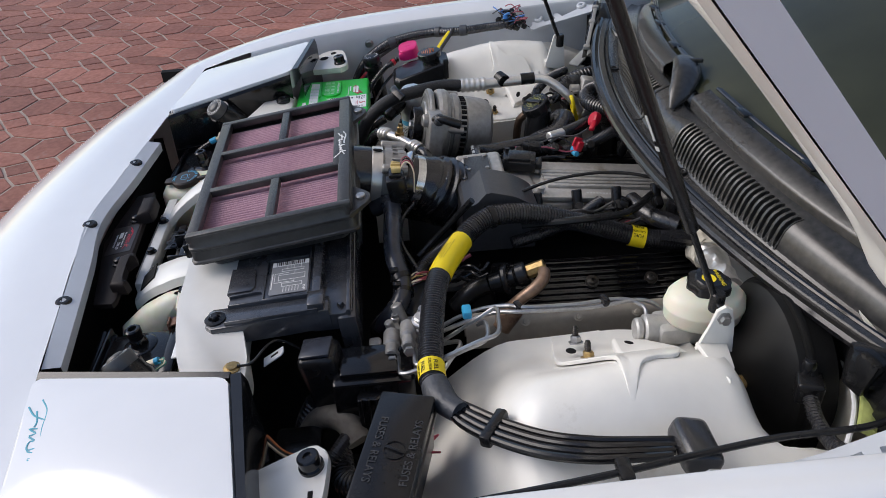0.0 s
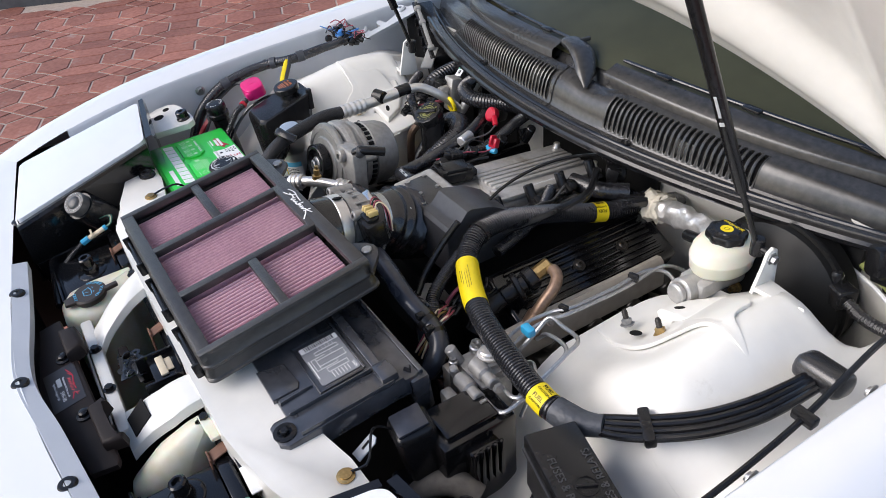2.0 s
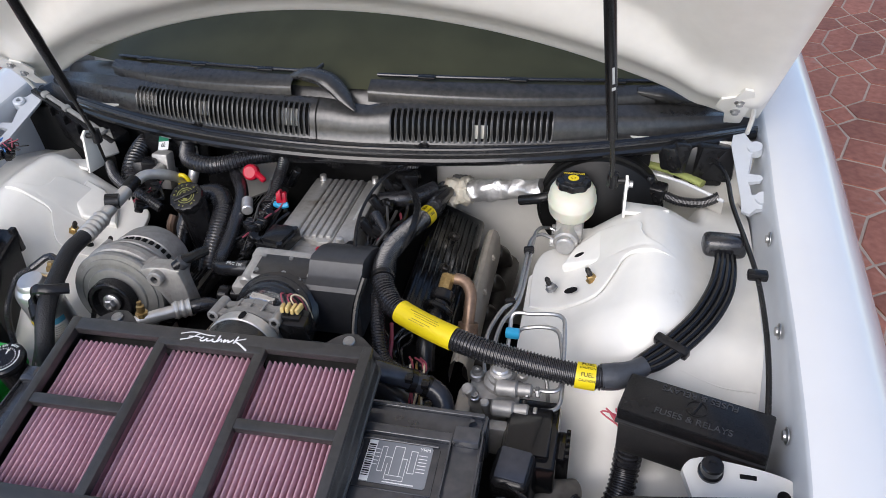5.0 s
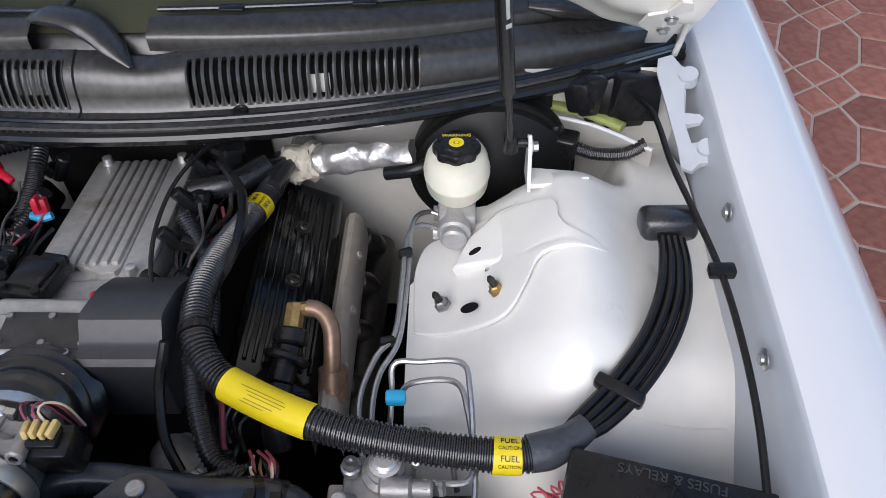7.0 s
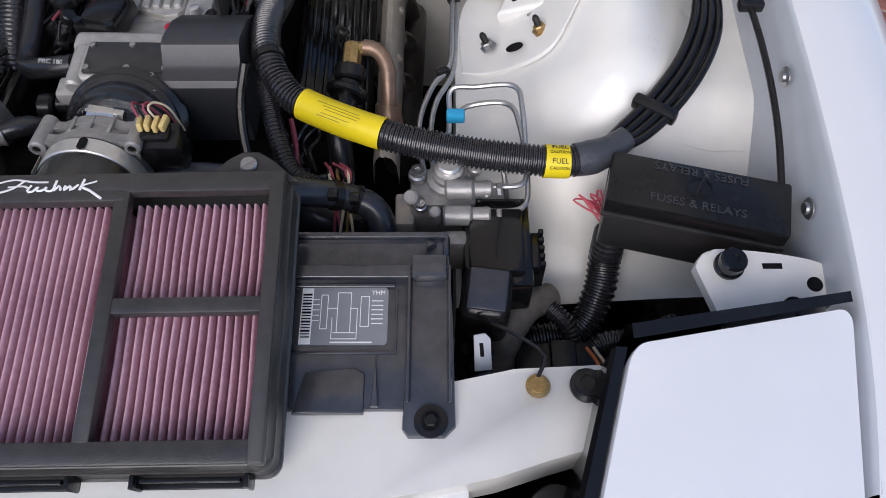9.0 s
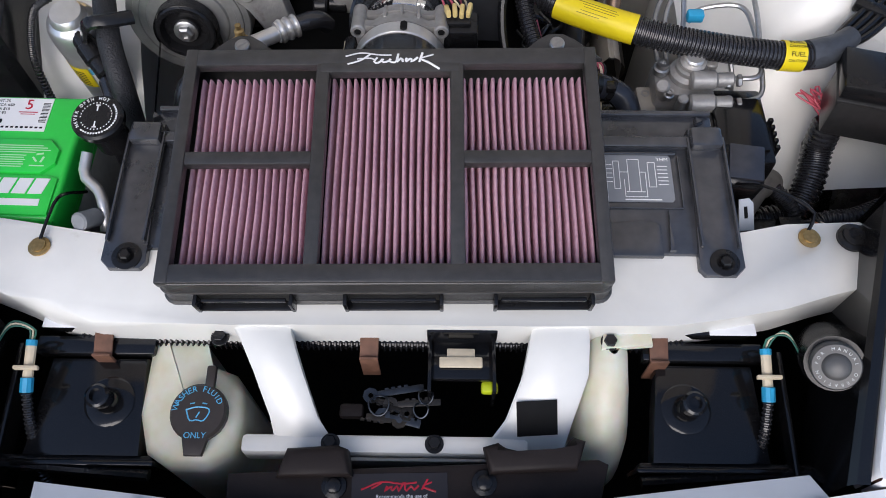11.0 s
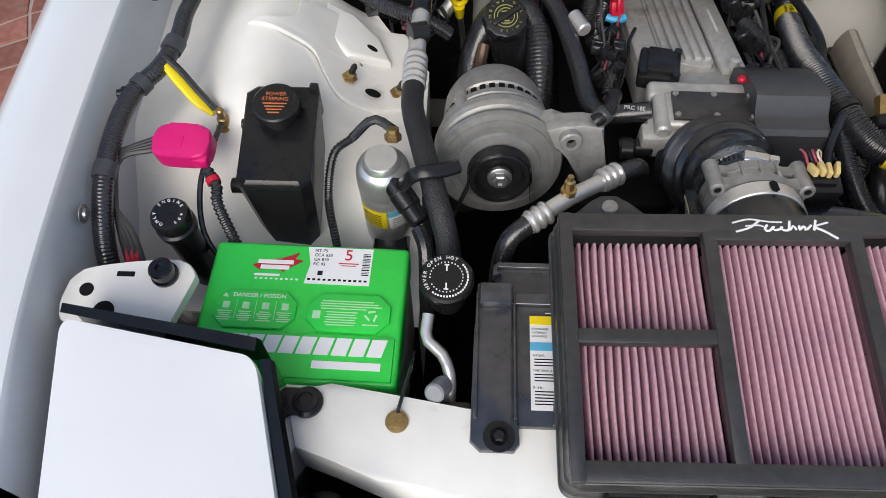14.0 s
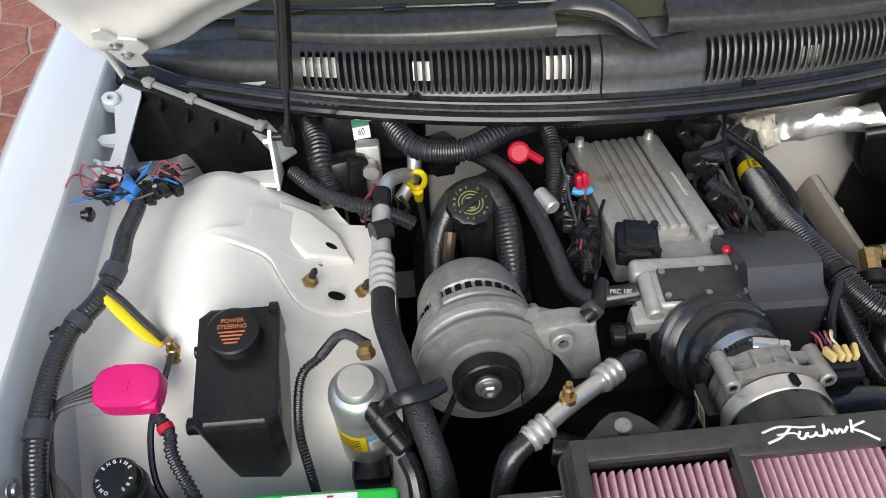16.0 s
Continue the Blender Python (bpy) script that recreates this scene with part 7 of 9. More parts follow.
# ---- alternator ----
al = thing("alternator", (-0.285, 0.45, 0.70), "dull cast aluminium alternator with a black belt pulley", "alternator", move=(0.008, 0.013, 0.006))
AD = Vector((0.05, -0.98, 0.16)).normalized()
ALM = Matrix.Translation((-0.283, 0.40, 0.786)) @ AD.to_track_quat("Z", "Y").to_matrix().to_4x4()
s = Shape()
s.lathe([(0.03, -0.150), (0.052, -0.148), (0.062, -0.140), (0.067, -0.126), (0.069, -0.104), (0.070, -0.088), (0.0665, -0.086), (0.0665, -0.072)], ALM, 44)
part("rear_shell", s, M_ALUDULL, al, "dull cast rear shell", smooth=22)
# Near-black blocks imitate the shade in the recessed cooling slots.
for i in range(34):
    a = 2 * math.pi * i / 34
    s = Shape()
    s.box((0.005, 0.0078, 0.0115), ALM @ pose(0.0665 * math.cos(a), 0.0665 * math.sin(a), -0.0795, 0, 0, math.degrees(a)), 0.001)
    part("cooling_slot", s, M_DARK, al)
s = Shape()
s.lathe([(0.066, -0.072), (0.071, -0.071), (0.0745, -0.066), (0.0745, -0.058), (0.072, -0.056), (0.072, -0.050), (0.079, -0.047), (0.082, -0.040), (0.082, -0.030), (0.079, -0.023), (0.070, -0.018), (0.05, -0.016), (0, -0.016)], ALM, 48)
part("front_shell", s, M_ALUDULL, al, "dull cast front shell", smooth=22)
for a in (18, 128, 205, 300):
    m = ALM @ pose(0.0745 * math.cos(radians(a)), 0.0745 * math.sin(radians(a)), -0.07)
    s = Shape()
    s.lathe([(0, -0.006), (0.0075, -0.006), (0.0075, 0.028), (0.006, 0.030), (0, 0.030)], m, 14)
    part("through_bolt", s, M_ALUDULL, al)
s = Shape()
s.lathe([(0.074, -0.014), (0.0805, -0.012), (0.0815, -0.006), (0.0795, -0.002), (0.072, -0.0008), (0.0712, 0.0012), (0.064, 0.0022), (0.0632, 0.0006), (0.054, 0.0012), (0.052, 0.0042), (0.044, 0.0055), (0, 0.0055)], ALM, 56)
part("fan_plate", s, M_FAN, al, "spun aluminium front fan plate", smooth=14)
s = Shape()
s.lathe([(0.034, 0.0055), (0.0385, 0.0075)] + [(0.0385 if i % 2 else 0.0355, 0.009 + 0.0018 * i) for i in range(9)] + [(0.0385, 0.025), (0.0365, 0.027), (0.032, 0.027), (0.028, 0.016), (0.018, 0.015), (0.017, 0.020), (0, 0.020)], ALM, 40)
part("pulley", s, M_SATIN, al)
s = Shape()
s.lathe([(0.0, 0.020), (0.0155, 0.020), (0.0155, 0.0235), (0.013, 0.025), (0, 0.025)], ALM, 24)
part("washer", s, M_STEEL, al)
s = Shape()
s.lathe([(0, 0.025), (0.0105, 0.025), (0.0105, 0.031), (0.008, 0.033), (0.005, 0.033), (0.005, 0.030), (0, 0.030)], ALM, 6)
part("nut", s, M_STEEL, al)
BK = frame_at((-0.198, 0.400, 0.836), (0.99, 0.05, -0.03), (0.0, 0.16, 0.987))
s = Shape()
s.prism([(-0.030, 0.010), (-0.012, 0.016), (0.014, 0.018), (0.040, 0.014), (0.044, -0.012), (0.056, -0.062), (0.052, -0.074), (0.020, -0.072), (0.004, -0.030), (-0.016, -0.020)], -0.034, -0.006, BK, 0.004)
br = part("mount_bracket", s, M_ALUDULL, al, "cast aluminium mounting bracket")
s = Shape()
s.lathe([(0, -0.03), (0.0135, -0.03), (0.0135, 0.004), (0.0115, 0.006), (0.0062, 0.006), (0.0062, -0.004), (0, -0.004)], BK, 22)
part("boss", s, M_ALUDULL, br)
s = Shape()
s.lathe([(0, -0.0038), (0.0060, -0.0038), (0.0060, -0.003), (0, -0.003)], BK, 14)
part("bolt_hole", s, M_DARK, br)
s = Shape()
s.prism([(-0.075, -0.052), (-0.050, 0.006), (-0.020, 0.014), (0.000, 0.006), (-0.012, -0.014), (-0.034, -0.020), (-0.056, -0.060)], -0.046, -0.024, BK, 0.004)
part("bracket_arm", s, M_ALUDULL, al, "cast arm round the front shell")
s = Shape()
s.tube([(-0.17, 0.42, 0.848), (-0.155, 0.43, 0.856), (-0.14, 0.47, 0.846)], 0.009, 12)
part("plug", s, M_SATIN, al)
s = Shape()
s.rod((-0.166, 0.425, 0.846), (-0.154, 0.43, 0.858), 0.012, 14, None, 0.003)
part("plug_collar", s, M_GREYP, al)
db = thing("drive_belt", (-0.285, 0.39, 0.70), "flat black ribbed drive belt from the alternator pulley", "drive belt", move=(0.008, 0.013, 0.006))
wrap = [Vector((0.0405 * math.cos(a), 0.0405 * math.sin(a), 0)) for a in np.linspace(radians(-20), radians(200), 24)]
wrap = [Vector((0.055, -0.17, 0)), *wrap, Vector((-0.095, -0.17, 0))]
mb = Matrix.Translation(ALM.translation) @ frame_at((0, 0, 0), (1, 0.05, 0), AD.cross(Vector((1, 0.05, 0))) * -1)
if (mb @ Vector((0, 1, 0)) - mb.translation).z < 0:
    mb = mb @ pose(0, 0, 0, 180)
off = 0.017 if (mb.to_3x3() @ Vector((0, 0, 1))).dot(AD) > 0 else -0.017
s = Shape()
s.surface([[mb @ Vector((p.x, p.y, off + w)) for w in (-0.009, -0.003, 0.003, 0.009)] for p in wrap], thick=0.0035)
part("belt", s, M_RUBBER, db)

# ---- oil filler, dipstick, hoses behind the alternator ----
of = thing("oil_filler", (-0.275, 0.655, 0.70), "black oil filler neck with a round yellow-printed cap", "oil filler", move=(0.009, 0.013, -0.010))
s = Shape()
s.tube([(-0.275, 0.66, 0.825), (-0.27, 0.655, 0.79), (-0.262, 0.65, 0.74), (-0.258, 0.65, 0.68)], 0.027, 20)
part("neck", s, M_SATIN, of)
OM = frame_at((-0.276, 0.652, 0.832), (1, 0.1, 0), (0.1, 0.88, 0.45))
s = Shape()
s.lathe([(0.028, -0.014), (0.0315, -0.010), (0.0325, 0.004), (0.0305, 0.009), (0.026, 0.0105), (0, 0.0105)], OM, 48, 12, 0.03)
cp = part("cap", s, M_SATIN, of)
s = Shape()
s.box((0.046, 0.009, 0.006), OM @ pose(0, 0, 0.012, 0, 0, 30), 0.002)
part("grip", s, M_SATIN, cp)
ring_text("print", "ENGINE OIL 5W-30", 0.0225, 0.0052, OM @ pose(0, 0, 0.0112), M_OLIVEP, cp, 200, -310)
for r0 in (0.0165, 0.012):
    s = Shape()
    s.lathe([(r0 - 0.0006, 0.0106), (r0 + 0.0006, 0.0106), (r0 + 0.0006, 0.0112), (r0 - 0.0006, 0.0112), (r0 - 0.0006, 0.0106)], OM, 32)
    part("print_ring", s, M_OLIVEP, cp)
bars("print", [(0, 0.007, 0.012, 0.0014), (0, -0.007, 0.010, 0.0014), (0.001, -0.0095, 0.008, 0.0012)], OM @ pose(0, 0, 0.0106), M_OLIVEP, cp, 0.0005)
s = Shape()
s.tube([(-0.305, 0.635, 0.80), (-0.309, 0.62, 0.78), (-0.312, 0.615, 0.72), (-0.312, 0.61, 0.66)], 0.009, 10)
part("drain_tube", s, material("brown_stained_tube", (0.12, 0.075, 0.05), 0.45, metal=0.5, vary=0.3), of, "brown stained tube")
s = Shape()
s.tube([(-0.228, 0.69, 0.785), (-0.25, 0.715, 0.80), (-0.29, 0.71, 0.79), (-0.318, 0.68, 0.745), (-0.325, 0.64, 0.69)], 0.0215, 20, pitch=0.0)
s.tube([(-0.228, 0.69, 0.785), (-0.222, 0.65, 0.772), (-0.222, 0.59, 0.735), (-0.225, 0.55, 0.68)], 0.0215, 20, pitch=0.006, depth=0.0008)
part("breather_hose", s, M_RUBBER, of)
dp = thing("dipstick", (-0.335, 0.76, 0.72), "bright yellow dipstick loop handle", "dipstick", move=(0.001, 0.022, -0.026))
s = Shape()
s.tube([(-0.337 + 0.012 * math.cos(a), 0.745 - 0.004 * math.sin(a), 0.812 + 0.020 * math.sin(a)) for a in np.linspace(0, 6.283, 14)], 0.0045, 10, 0.004)
s.rod((-0.337, 0.748, 0.79), (-0.336, 0.756, 0.765), 0.009, 12, 0.007)
part("handle", s, M_YELLOW, dp)
s = Shape()
s.tube([(-0.336, 0.755, 0.766), (-0.332, 0.77, 0.72), (-0.328, 0.78, 0.64)], 0.005, 8)
part("tube", s, M_STEEL, dp)
rk = thing("red_valve_cap", (-0.184, 0.775, 0.79), "bright red plastic cap on a coolant hose", "valve cap", move=(0.006, 0.01, -0.008))
s = Shape()
s.lathe([(0, 0), (0.016, 0), (0.017, 0.004), (0.016, 0.012), (0.012, 0.015), (0, 0.015)], frame_at((-0.190, 0.772, 0.822), (1, 0, 0), (0, 0.5, 0.86)), 20)
s.box((0.03, 0.012, 0.01), pose(-0.168, 0.758, 0.822, 0, 20, -30), 0.004)
part("cap", s, M_RED, rk)

# loose hoses, conduits and wiring of the engine bay
LOOSE = [
    ("heater_hose", [(-0.075, 0.508, 0.800), (-0.11, 0.508, 0.795), (-0.138, 0.515, 0.787), (-0.152, 0.55, 0.780), (-0.162, 0.62, 0.784), (-0.182, 0.71, 0.792), (-0.205, 0.76, 0.798), (-0.235, 0.80, 0.795), (-0.25, 0.83, 0.78)], 0.0135, 0, M_RUBBER, "black rubber heater hose with pale print"),
    ("corrugated_conduit", [(-0.41, 0.94, 0.80), (-0.375, 0.88, 0.815), (-0.335, 0.805, 0.818), (-0.265, 0.785, 0.822), (-0.20, 0.82, 0.825), (-0.145, 0.842, 0.825)], 0.018, 0.007, M_RUBBER, "thick corrugated black wiring conduit"),
    ("corrugated_conduit", [(-0.15, 0.842, 0.825), (-0.10, 0.836, 0.828), (-0.04, 0.836, 0.832), (0.03, 0.845, 0.830), (0.09, 0.855, 0.815), (0.13, 0.885, 0.79)], 0.0165, 0.006, M_RUBBER, "corrugated black wiring conduit across the plenum"),
    ("corrugated_conduit", [(-0.135, 0.845, 0.82), (-0.13, 0.80, 0.81), (-0.132, 0.76, 0.79), (-0.14, 0.72, 0.77)], 0.0125, 0.005, M_RUBBER, "short corrugated black conduit"),
    ("corrugated_conduit", [(-0.50, 0.93, 0.79), (-0.485, 0.86, 0.80), (-0.475, 0.80, 0.79), (-0.46, 0.75, 0.76)], 0.021, 0.008, M_RUBBER, "thick corrugated black conduit by the firewall"),
    ("wiring_conduit", [(-0.52, 0.79, 0.80), (-0.48, 0.745, 0.80), (-0.43, 0.71, 0.80), (-0.385, 0.69, 0.80), (-0.345, 0.68, 0.78)], 0.011, 0.005, M_RUBBER, "thin corrugated conduit beside the strut tower"),
    ("upper_radiator_hose", [(0.058, 0.296, 0.785), (0.068, 0.322, 0.802), (0.105, 0.330, 0.806), (0.157, 0.328, 0.800), (0.215, 0.326, 0.785), (0.265, 0.338, 0.758), (0.300, 0.330, 0.744), (0.309, 0.308, 0.722), (0.295, 0.292, 0.69), (0.27, 0.29, 0.64)], 0.0165, 0, M_HOSE, "thick black radiator hose"),
    ("lower_radiator_hose", [(0.30, 0.33, 0.70), (0.27, 0.36, 0.66), (0.22, 0.38, 0.62)], 0.021, 0.008, M_RUBBER, "corrugated black hose in the depth of the bay"),
    ("wiring_conduit", [(0.165, 0.48, 0.80), (0.18, 0.42, 0.77), (0.20, 0.38, 0.75), (0.235, 0.36, 0.745)], 0.012, 0.005, M_RUBBER, "corrugated conduit under the fuel lines"),
    ("wiring_conduit", [(0.06, 0.37, 0.79), (0.09, 0.345, 0.775), (0.15, 0.34, 0.765), (0.21, 0.36, 0.755), (0.24, 0.375, 0.745)], 0.0055, 0.004, M_RUBBER, "thin corrugated wire conduit"),
    ("vacuum_line", [(0.15, 0.47, 0.84), (0.14, 0.44, 0.80), (0.145, 0.40, 0.76), (0.165, 0.37, 0.74)], 0.006, 0, M_SATIN, "thin black vacuum line"),
    ("vacuum_line", [(0.15, 0.56, 0.78), (0.18, 0.64, 0.80), (0.17, 0.74, 0.80), (0.13, 0.80, 0.81)], 0.007, 0, M_SATIN, "thin black vacuum line beside the plenum"),
    ("wiring_conduit", [(0.09, 0.72, 0.78), (0.13, 0.66, 0.77), (0.15, 0.60, 0.76), (0.16, 0.54, 0.75)], 0.012, 0.005, M_RUBBER, "corrugated injector conduit beside the plenum"),
    ("wiring_conduit", [(-0.11, 0.76, 0.79), (-0.13, 0.69, 0.78), (-0.115, 0.62, 0.79), (-0.12, 0.57, 0.77)], 0.010, 0.005, M_RUBBER, "corrugated injector conduit beside the plenum"),
    ("dark_hose", [(0.08, 0.78, 0.77), (0.14, 0.80, 0.77), (0.18, 0.84, 0.77)], 0.017, 0, M_RUBBER, "black vacuum booster hose"),
    ("dark_hose", [(-0.02, 0.40, 0.72), (-0.06, 0.36, 0.71), (-0.12, 0.34, 0.70), (-0.2, 0.36, 0.70)], 0.022, 0, M_RUBBER, "black coolant hose below the duct"),
    ("fender_cable", [(0.70, 0.93, 0.84), (0.730, 0.85, 0.848), (0.735, 0.74, 0.850), (0.747, 0.64, 0.850), (0.757, 0.55, 0.846), (0.760, 0.46, 0.836), (0.758, 0.38, 0.822), (0.752, 0.30, 0.80)], 0.0042, 0, M_SATIN, "thin black release cable along the fender"),
    ("wiring_conduit", [(0.628, 0.845, 0.792), (0.66, 0.840, 0.784), (0.70, 0.838, 0.786), (0.728, 0.842, 0.800)], 0.010, 0.005, M_RUBBER, "corrugated conduit under the cowl"),
    ("thick_conduit", [(0.585, 0.322, 0.71), (0.582, 0.306, 0.67), (0.575, 0.272, 0.645), (0.55, 0.232, 0.62), (0.49, 0.22, 0.61)], 0.021, 0.008, M_RUBBER, "thick corrugated conduit below the fuse box"),
    ("thick_conduit", [(0.66, 0.22, 0.66), (0.61, 0.20, 0.66), (0.565, 0.195, 0.65), (0.53, 0.15, 0.62)], 0.014, 0.006, M_RUBBER, "corrugated conduit behind the headlamp"),
    ("thick_conduit", [(0.42, 0.19, 0.66), (0.425, 0.17, 0.62), (0.43, 0.15, 0.55)], 0.02, 0.008, M_RUBBER, "corrugated black drain hose beside the shroud"),
]
for nm, pts, r, pitch, mat, label in LOOSE:
    s = Shape()
    if pitch:
        s.tube(pts, r, 14 if r > 0.01 else 9, pitch=pitch, depth=min(0.0022, r * 0.12))
    else:
        s.tube(pts, r, 16 if r > 0.01 else 9)
    solo(nm, s, mat, label, "hose" if r > 0.009 else "cable")
for a, b in (((0.252, 0.334, 0.7655), (0.260, 0.3365, 0.761)), ((0.276, 0.338, 0.753), (0.283, 0.337, 0.750))):
    s = Shape()
    s.tube([a, b], 0.0182, 20, 0.005)
    s.box((0.012, 0.014, 0.010), Matrix.Translation(Vector(a).lerp(Vector(b), 0.5) + Vector((0, -0.010, 0.016))), 0.002)
    part("hose_clamp", s, M_SATIN, bpy.data.objects["upper_radiator_hose"], "steel worm-drive clamp")
text("hose_print", "PRC 180", 0.008, frame_at((-0.098, 0.502, 0.8115), (1, 0.0, -0.1), (0, 0.9, 0.4)), M_SILVERP, None)
bpy.data.objects["hose_print"].parent = bpy.data.objects["heater_hose"]
for p in ((0.776, 0.50, 0.832),):
    s = Shape()
    s.box((0.03, 0.016, 0.014), Matrix.Translation((0.757, 0.560, 0.848)), 0.003)
    solo("cable_clip", s, M_SATIN, "black plastic clip holding the fender cable", "clip")

# red and blue sensor plugs, wires
for nm, c, mat, mat2 in (("sensor_plug", (-0.10, 0.722, 0.795), M_RED, M_BLUE),):
    t = thing(nm, c, "red and light blue sensor plug", "connector")
    s = Shape()
    s.box((0.020, 0.014, 0.022), Matrix.Translation(c) @ pose(0, 0, 0.006, -20, 0, 10), 0.003)
    s.box((0.006, 0.018, 0.02), Matrix.Translation(c) @ pose(0.0, -0.003, 0.014, -20, 0, 10), 0.002)
    part("lock", s, mat, t)
    s = Shape()
    s.tube([Vector(c) + Vector((-0.014, -0.006, -0.006)), Vector(c) + Vector((0, -0.01, -0.008)), Vector(c) + Vector((0.014, -0.006, -0.006))], 0.006, 8, 0.004)
    part("seal", s, mat2, t)
    s = Shape()
    s.tube([Vector(c) + Vector((0, -0.01, -0.01)), Vector(c) + Vector((-0.004, -0.05, -0.02)), Vector(c) + Vector((0.0, -0.11, -0.02)), Vector(c) + Vector((-0.01, -0.16, -0.05))], 0.004, 7)
    part("wire", s, M_SATIN, t)
s = Shape()
s.rod((-0.165, 0.705, 0.80), (-0.15, 0.67, 0.80), 0.011, 12, None, 0.002)
t = solo("coolant_sensor", s, M_ALUTUBE, "bright metal sensor with a wire", "sensor")
rng = random.Random(9)
wp = thing("wire_pigtail", (0.245, 0.375, 0.72), "bare pigtail of coloured wires", "wires")
for i in range(9):
    s = Shape()
    a = Vector((0.24 + 0.003 * i, 0.385 - 0.003 * (i % 3), 0.76))
    s.tube([a, a + Vector((0.008 + rng.uniform(-0.006, 0.012), -0.02, 0.006)), a + Vector((0.016 + rng.uniform(-0.012, 0.014), -0.045, -0.012)), a + Vector((0.01, -0.07, -0.05))], 0.0018, 5, 0.006)
    part("wire", s, (M_DULLPINK, M_SATIN, M_CREAM, M_DULLPINK, M_SATIN, M_BRASS)[i % 6], wp)
wp = thing("wire_tangle", (0.59, 0.33, 0.68), "loose tangle of pink wires by the fuse box", "wires")
pink = material("pink_wire", (0.62, 0.10, 0.14), 0.45)
for i in range(8):
    s = Shape()
    a = Vector((0.588 + 0.004 * (i % 4), 0.335, 0.70))
    s.tube([a, a + Vector((rng.uniform(-0.04, 0.005), rng.uniform(0.01, 0.03), 0.02)), a + Vector((rng.uniform(-0.05, 0.01), rng.uniform(0.0, 0.04), 0.028)), a + Vector((rng.uniform(-0.02, 0.01), -0.01, 0.01))], 0.0014, 5, 0.005)
    part("wire", s, pink, wp)

# water pump neck and clamps in the depth in front of the engine
s = Shape()
s.tube([(0.13, 0.43, 0.60), (0.125, 0.425, 0.67), (0.14, 0.40, 0.70), (0.17, 0.38, 0.70)], 0.026, 16, 0.008)
s.lathe([(0.02, 0), (0.034, 0), (0.034, 0.008), (0.02, 0.008)], pose(0.127, 0.427, 0.655), 20)
solo("water_neck", s, M_ALUDULL, "dull cast aluminium water neck below the fuel hose", "pipe")
s = Shape()
s.tube([(0.165, 0.384, 0.70), (0.20, 0.365, 0.695), (0.25, 0.35, 0.67), (0.28, 0.36, 0.60)], 0.024, 16, 0.01)
solo("bypass_hose", s, M_HOSE, "black coolant hose on the water neck", "hose")
s = Shape()
s.tube([(0.172, 0.381, 0.70), (0.182, 0.376, 0.699)], 0.0255, 20, 0.004)
s.box((0.018, 0.01, 0.012), pose(0.178, 0.372, 0.726, 0, 0, -30), 0.003)
solo("spring_clamp", s, M_STEEL, "steel spring clamp on the coolant hose", "hose clamp")
# ---- fuel hose with its labels and the four cables ----
fh = thing("fuel_line_conduit", (0.3, 0.45, 0.80), "corrugated black fuel line conduit with yellow caution labels", "fuel hose")
HP = [(0.195, 0.88, 0.745), (0.188, 0.81, 0.748), (0.176, 0.76, 0.753), (0.160, 0.66, 0.782), (0.158, 0.57, 0.808), (0.168, 0.505, 0.816), (0.186, 0.468, 0.808), (0.216, 0.442, 0.800), (0.312, 0.396, 0.800), (0.41, 0.376, 0.792), (0.513, 0.367, 0.785), (0.553, 0.373, 0.785)]
s = Shape()
s.tube(HP, 0.0185, 18, pitch=0.0052, depth=0.0024)
part("conduit", s, M_RUBBER, fh, smooth=50)


def along(pts, a, b, k=7):
    """Points on a smooth line between two shares of its length."""
    line = spline(pts, 0.004)
    n = len(line) - 1
    return [line[round(n * (a + (b - a) * i / (k - 1)))] for i in range(k)]


material("olive_print", (0.30, 0.22, 0.02), 0.5)
for a, b, nm in ((0.569, 0.702, "long_label"), (0.934, 0.967, "short_label"), (0.128, 0.161, "short_label")):
    s = Shape()
    pts = along(HP, a, b)
    s.tube(pts, 0.0195, 24, 0.008, cap=False)
    lab = part(nm, s, M_YELLOW, fh, "yellow caution label wrapped round the hose", smooth=60)
    mid = pts[3]
    d = (pts[4] - pts[2]).normalized()
    up = Vector((0.0, -0.45, 0.89))
    if nm == "long_label":
        m = frame_at(mid, d, up.cross(d)) @ pose(0, 0, 0.0197)
        for k, y in enumerate((0.008, 0.0045, 0.001, -0.004, -0.0075)):
            bars("print", [(0.008 * math.sin(k), y, 0.055 - 0.006 * k % 3, 0.0008)], frame_at(mid, d, up.cross(d)) @ pose(0, 0, math.sqrt(0.0195 ** 2 - y * y) + 0.0002), bpy.data.materials["olive_print"], lab, 0.0002)
    else:
        side = d.cross(up).normalized()
        for w, ang, sz in (("CAUTION", 34, 0.0052), ("FUEL", 10, 0.0088), ("CAUTION", -22, 0.0052), ("FUEL", -46, 0.0088)):
            nrm = Matrix.Rotation(radians(ang), 3, d) @ (up - d * up.dot(d)).normalized()
            yy = nrm.cross(d)
            m = frame_at(mid + nrm * 0.0198, d, nrm.cross(d))
            text("print", w, sz, m, M_SATIN, lab, 0.0002)
for a, b in ((0.473, 0.485),):
    s = Shape()
    s.tube(along(HP, a, b, 3), 0.021, 18, 0.004)
    part("tie", s, M_SATIN, fh)
s = Shape()
s.tube([(0.534, 0.3695, 0.785), (0.554, 0.374, 0.785), (0.576, 0.384, 0.787), (0.596, 0.398, 0.791)], 0.019, 18, 0.004, radii=[(0, 0.0195), (0.3, 0.0205), (0.7, 0.0165), (1, 0.0145)])
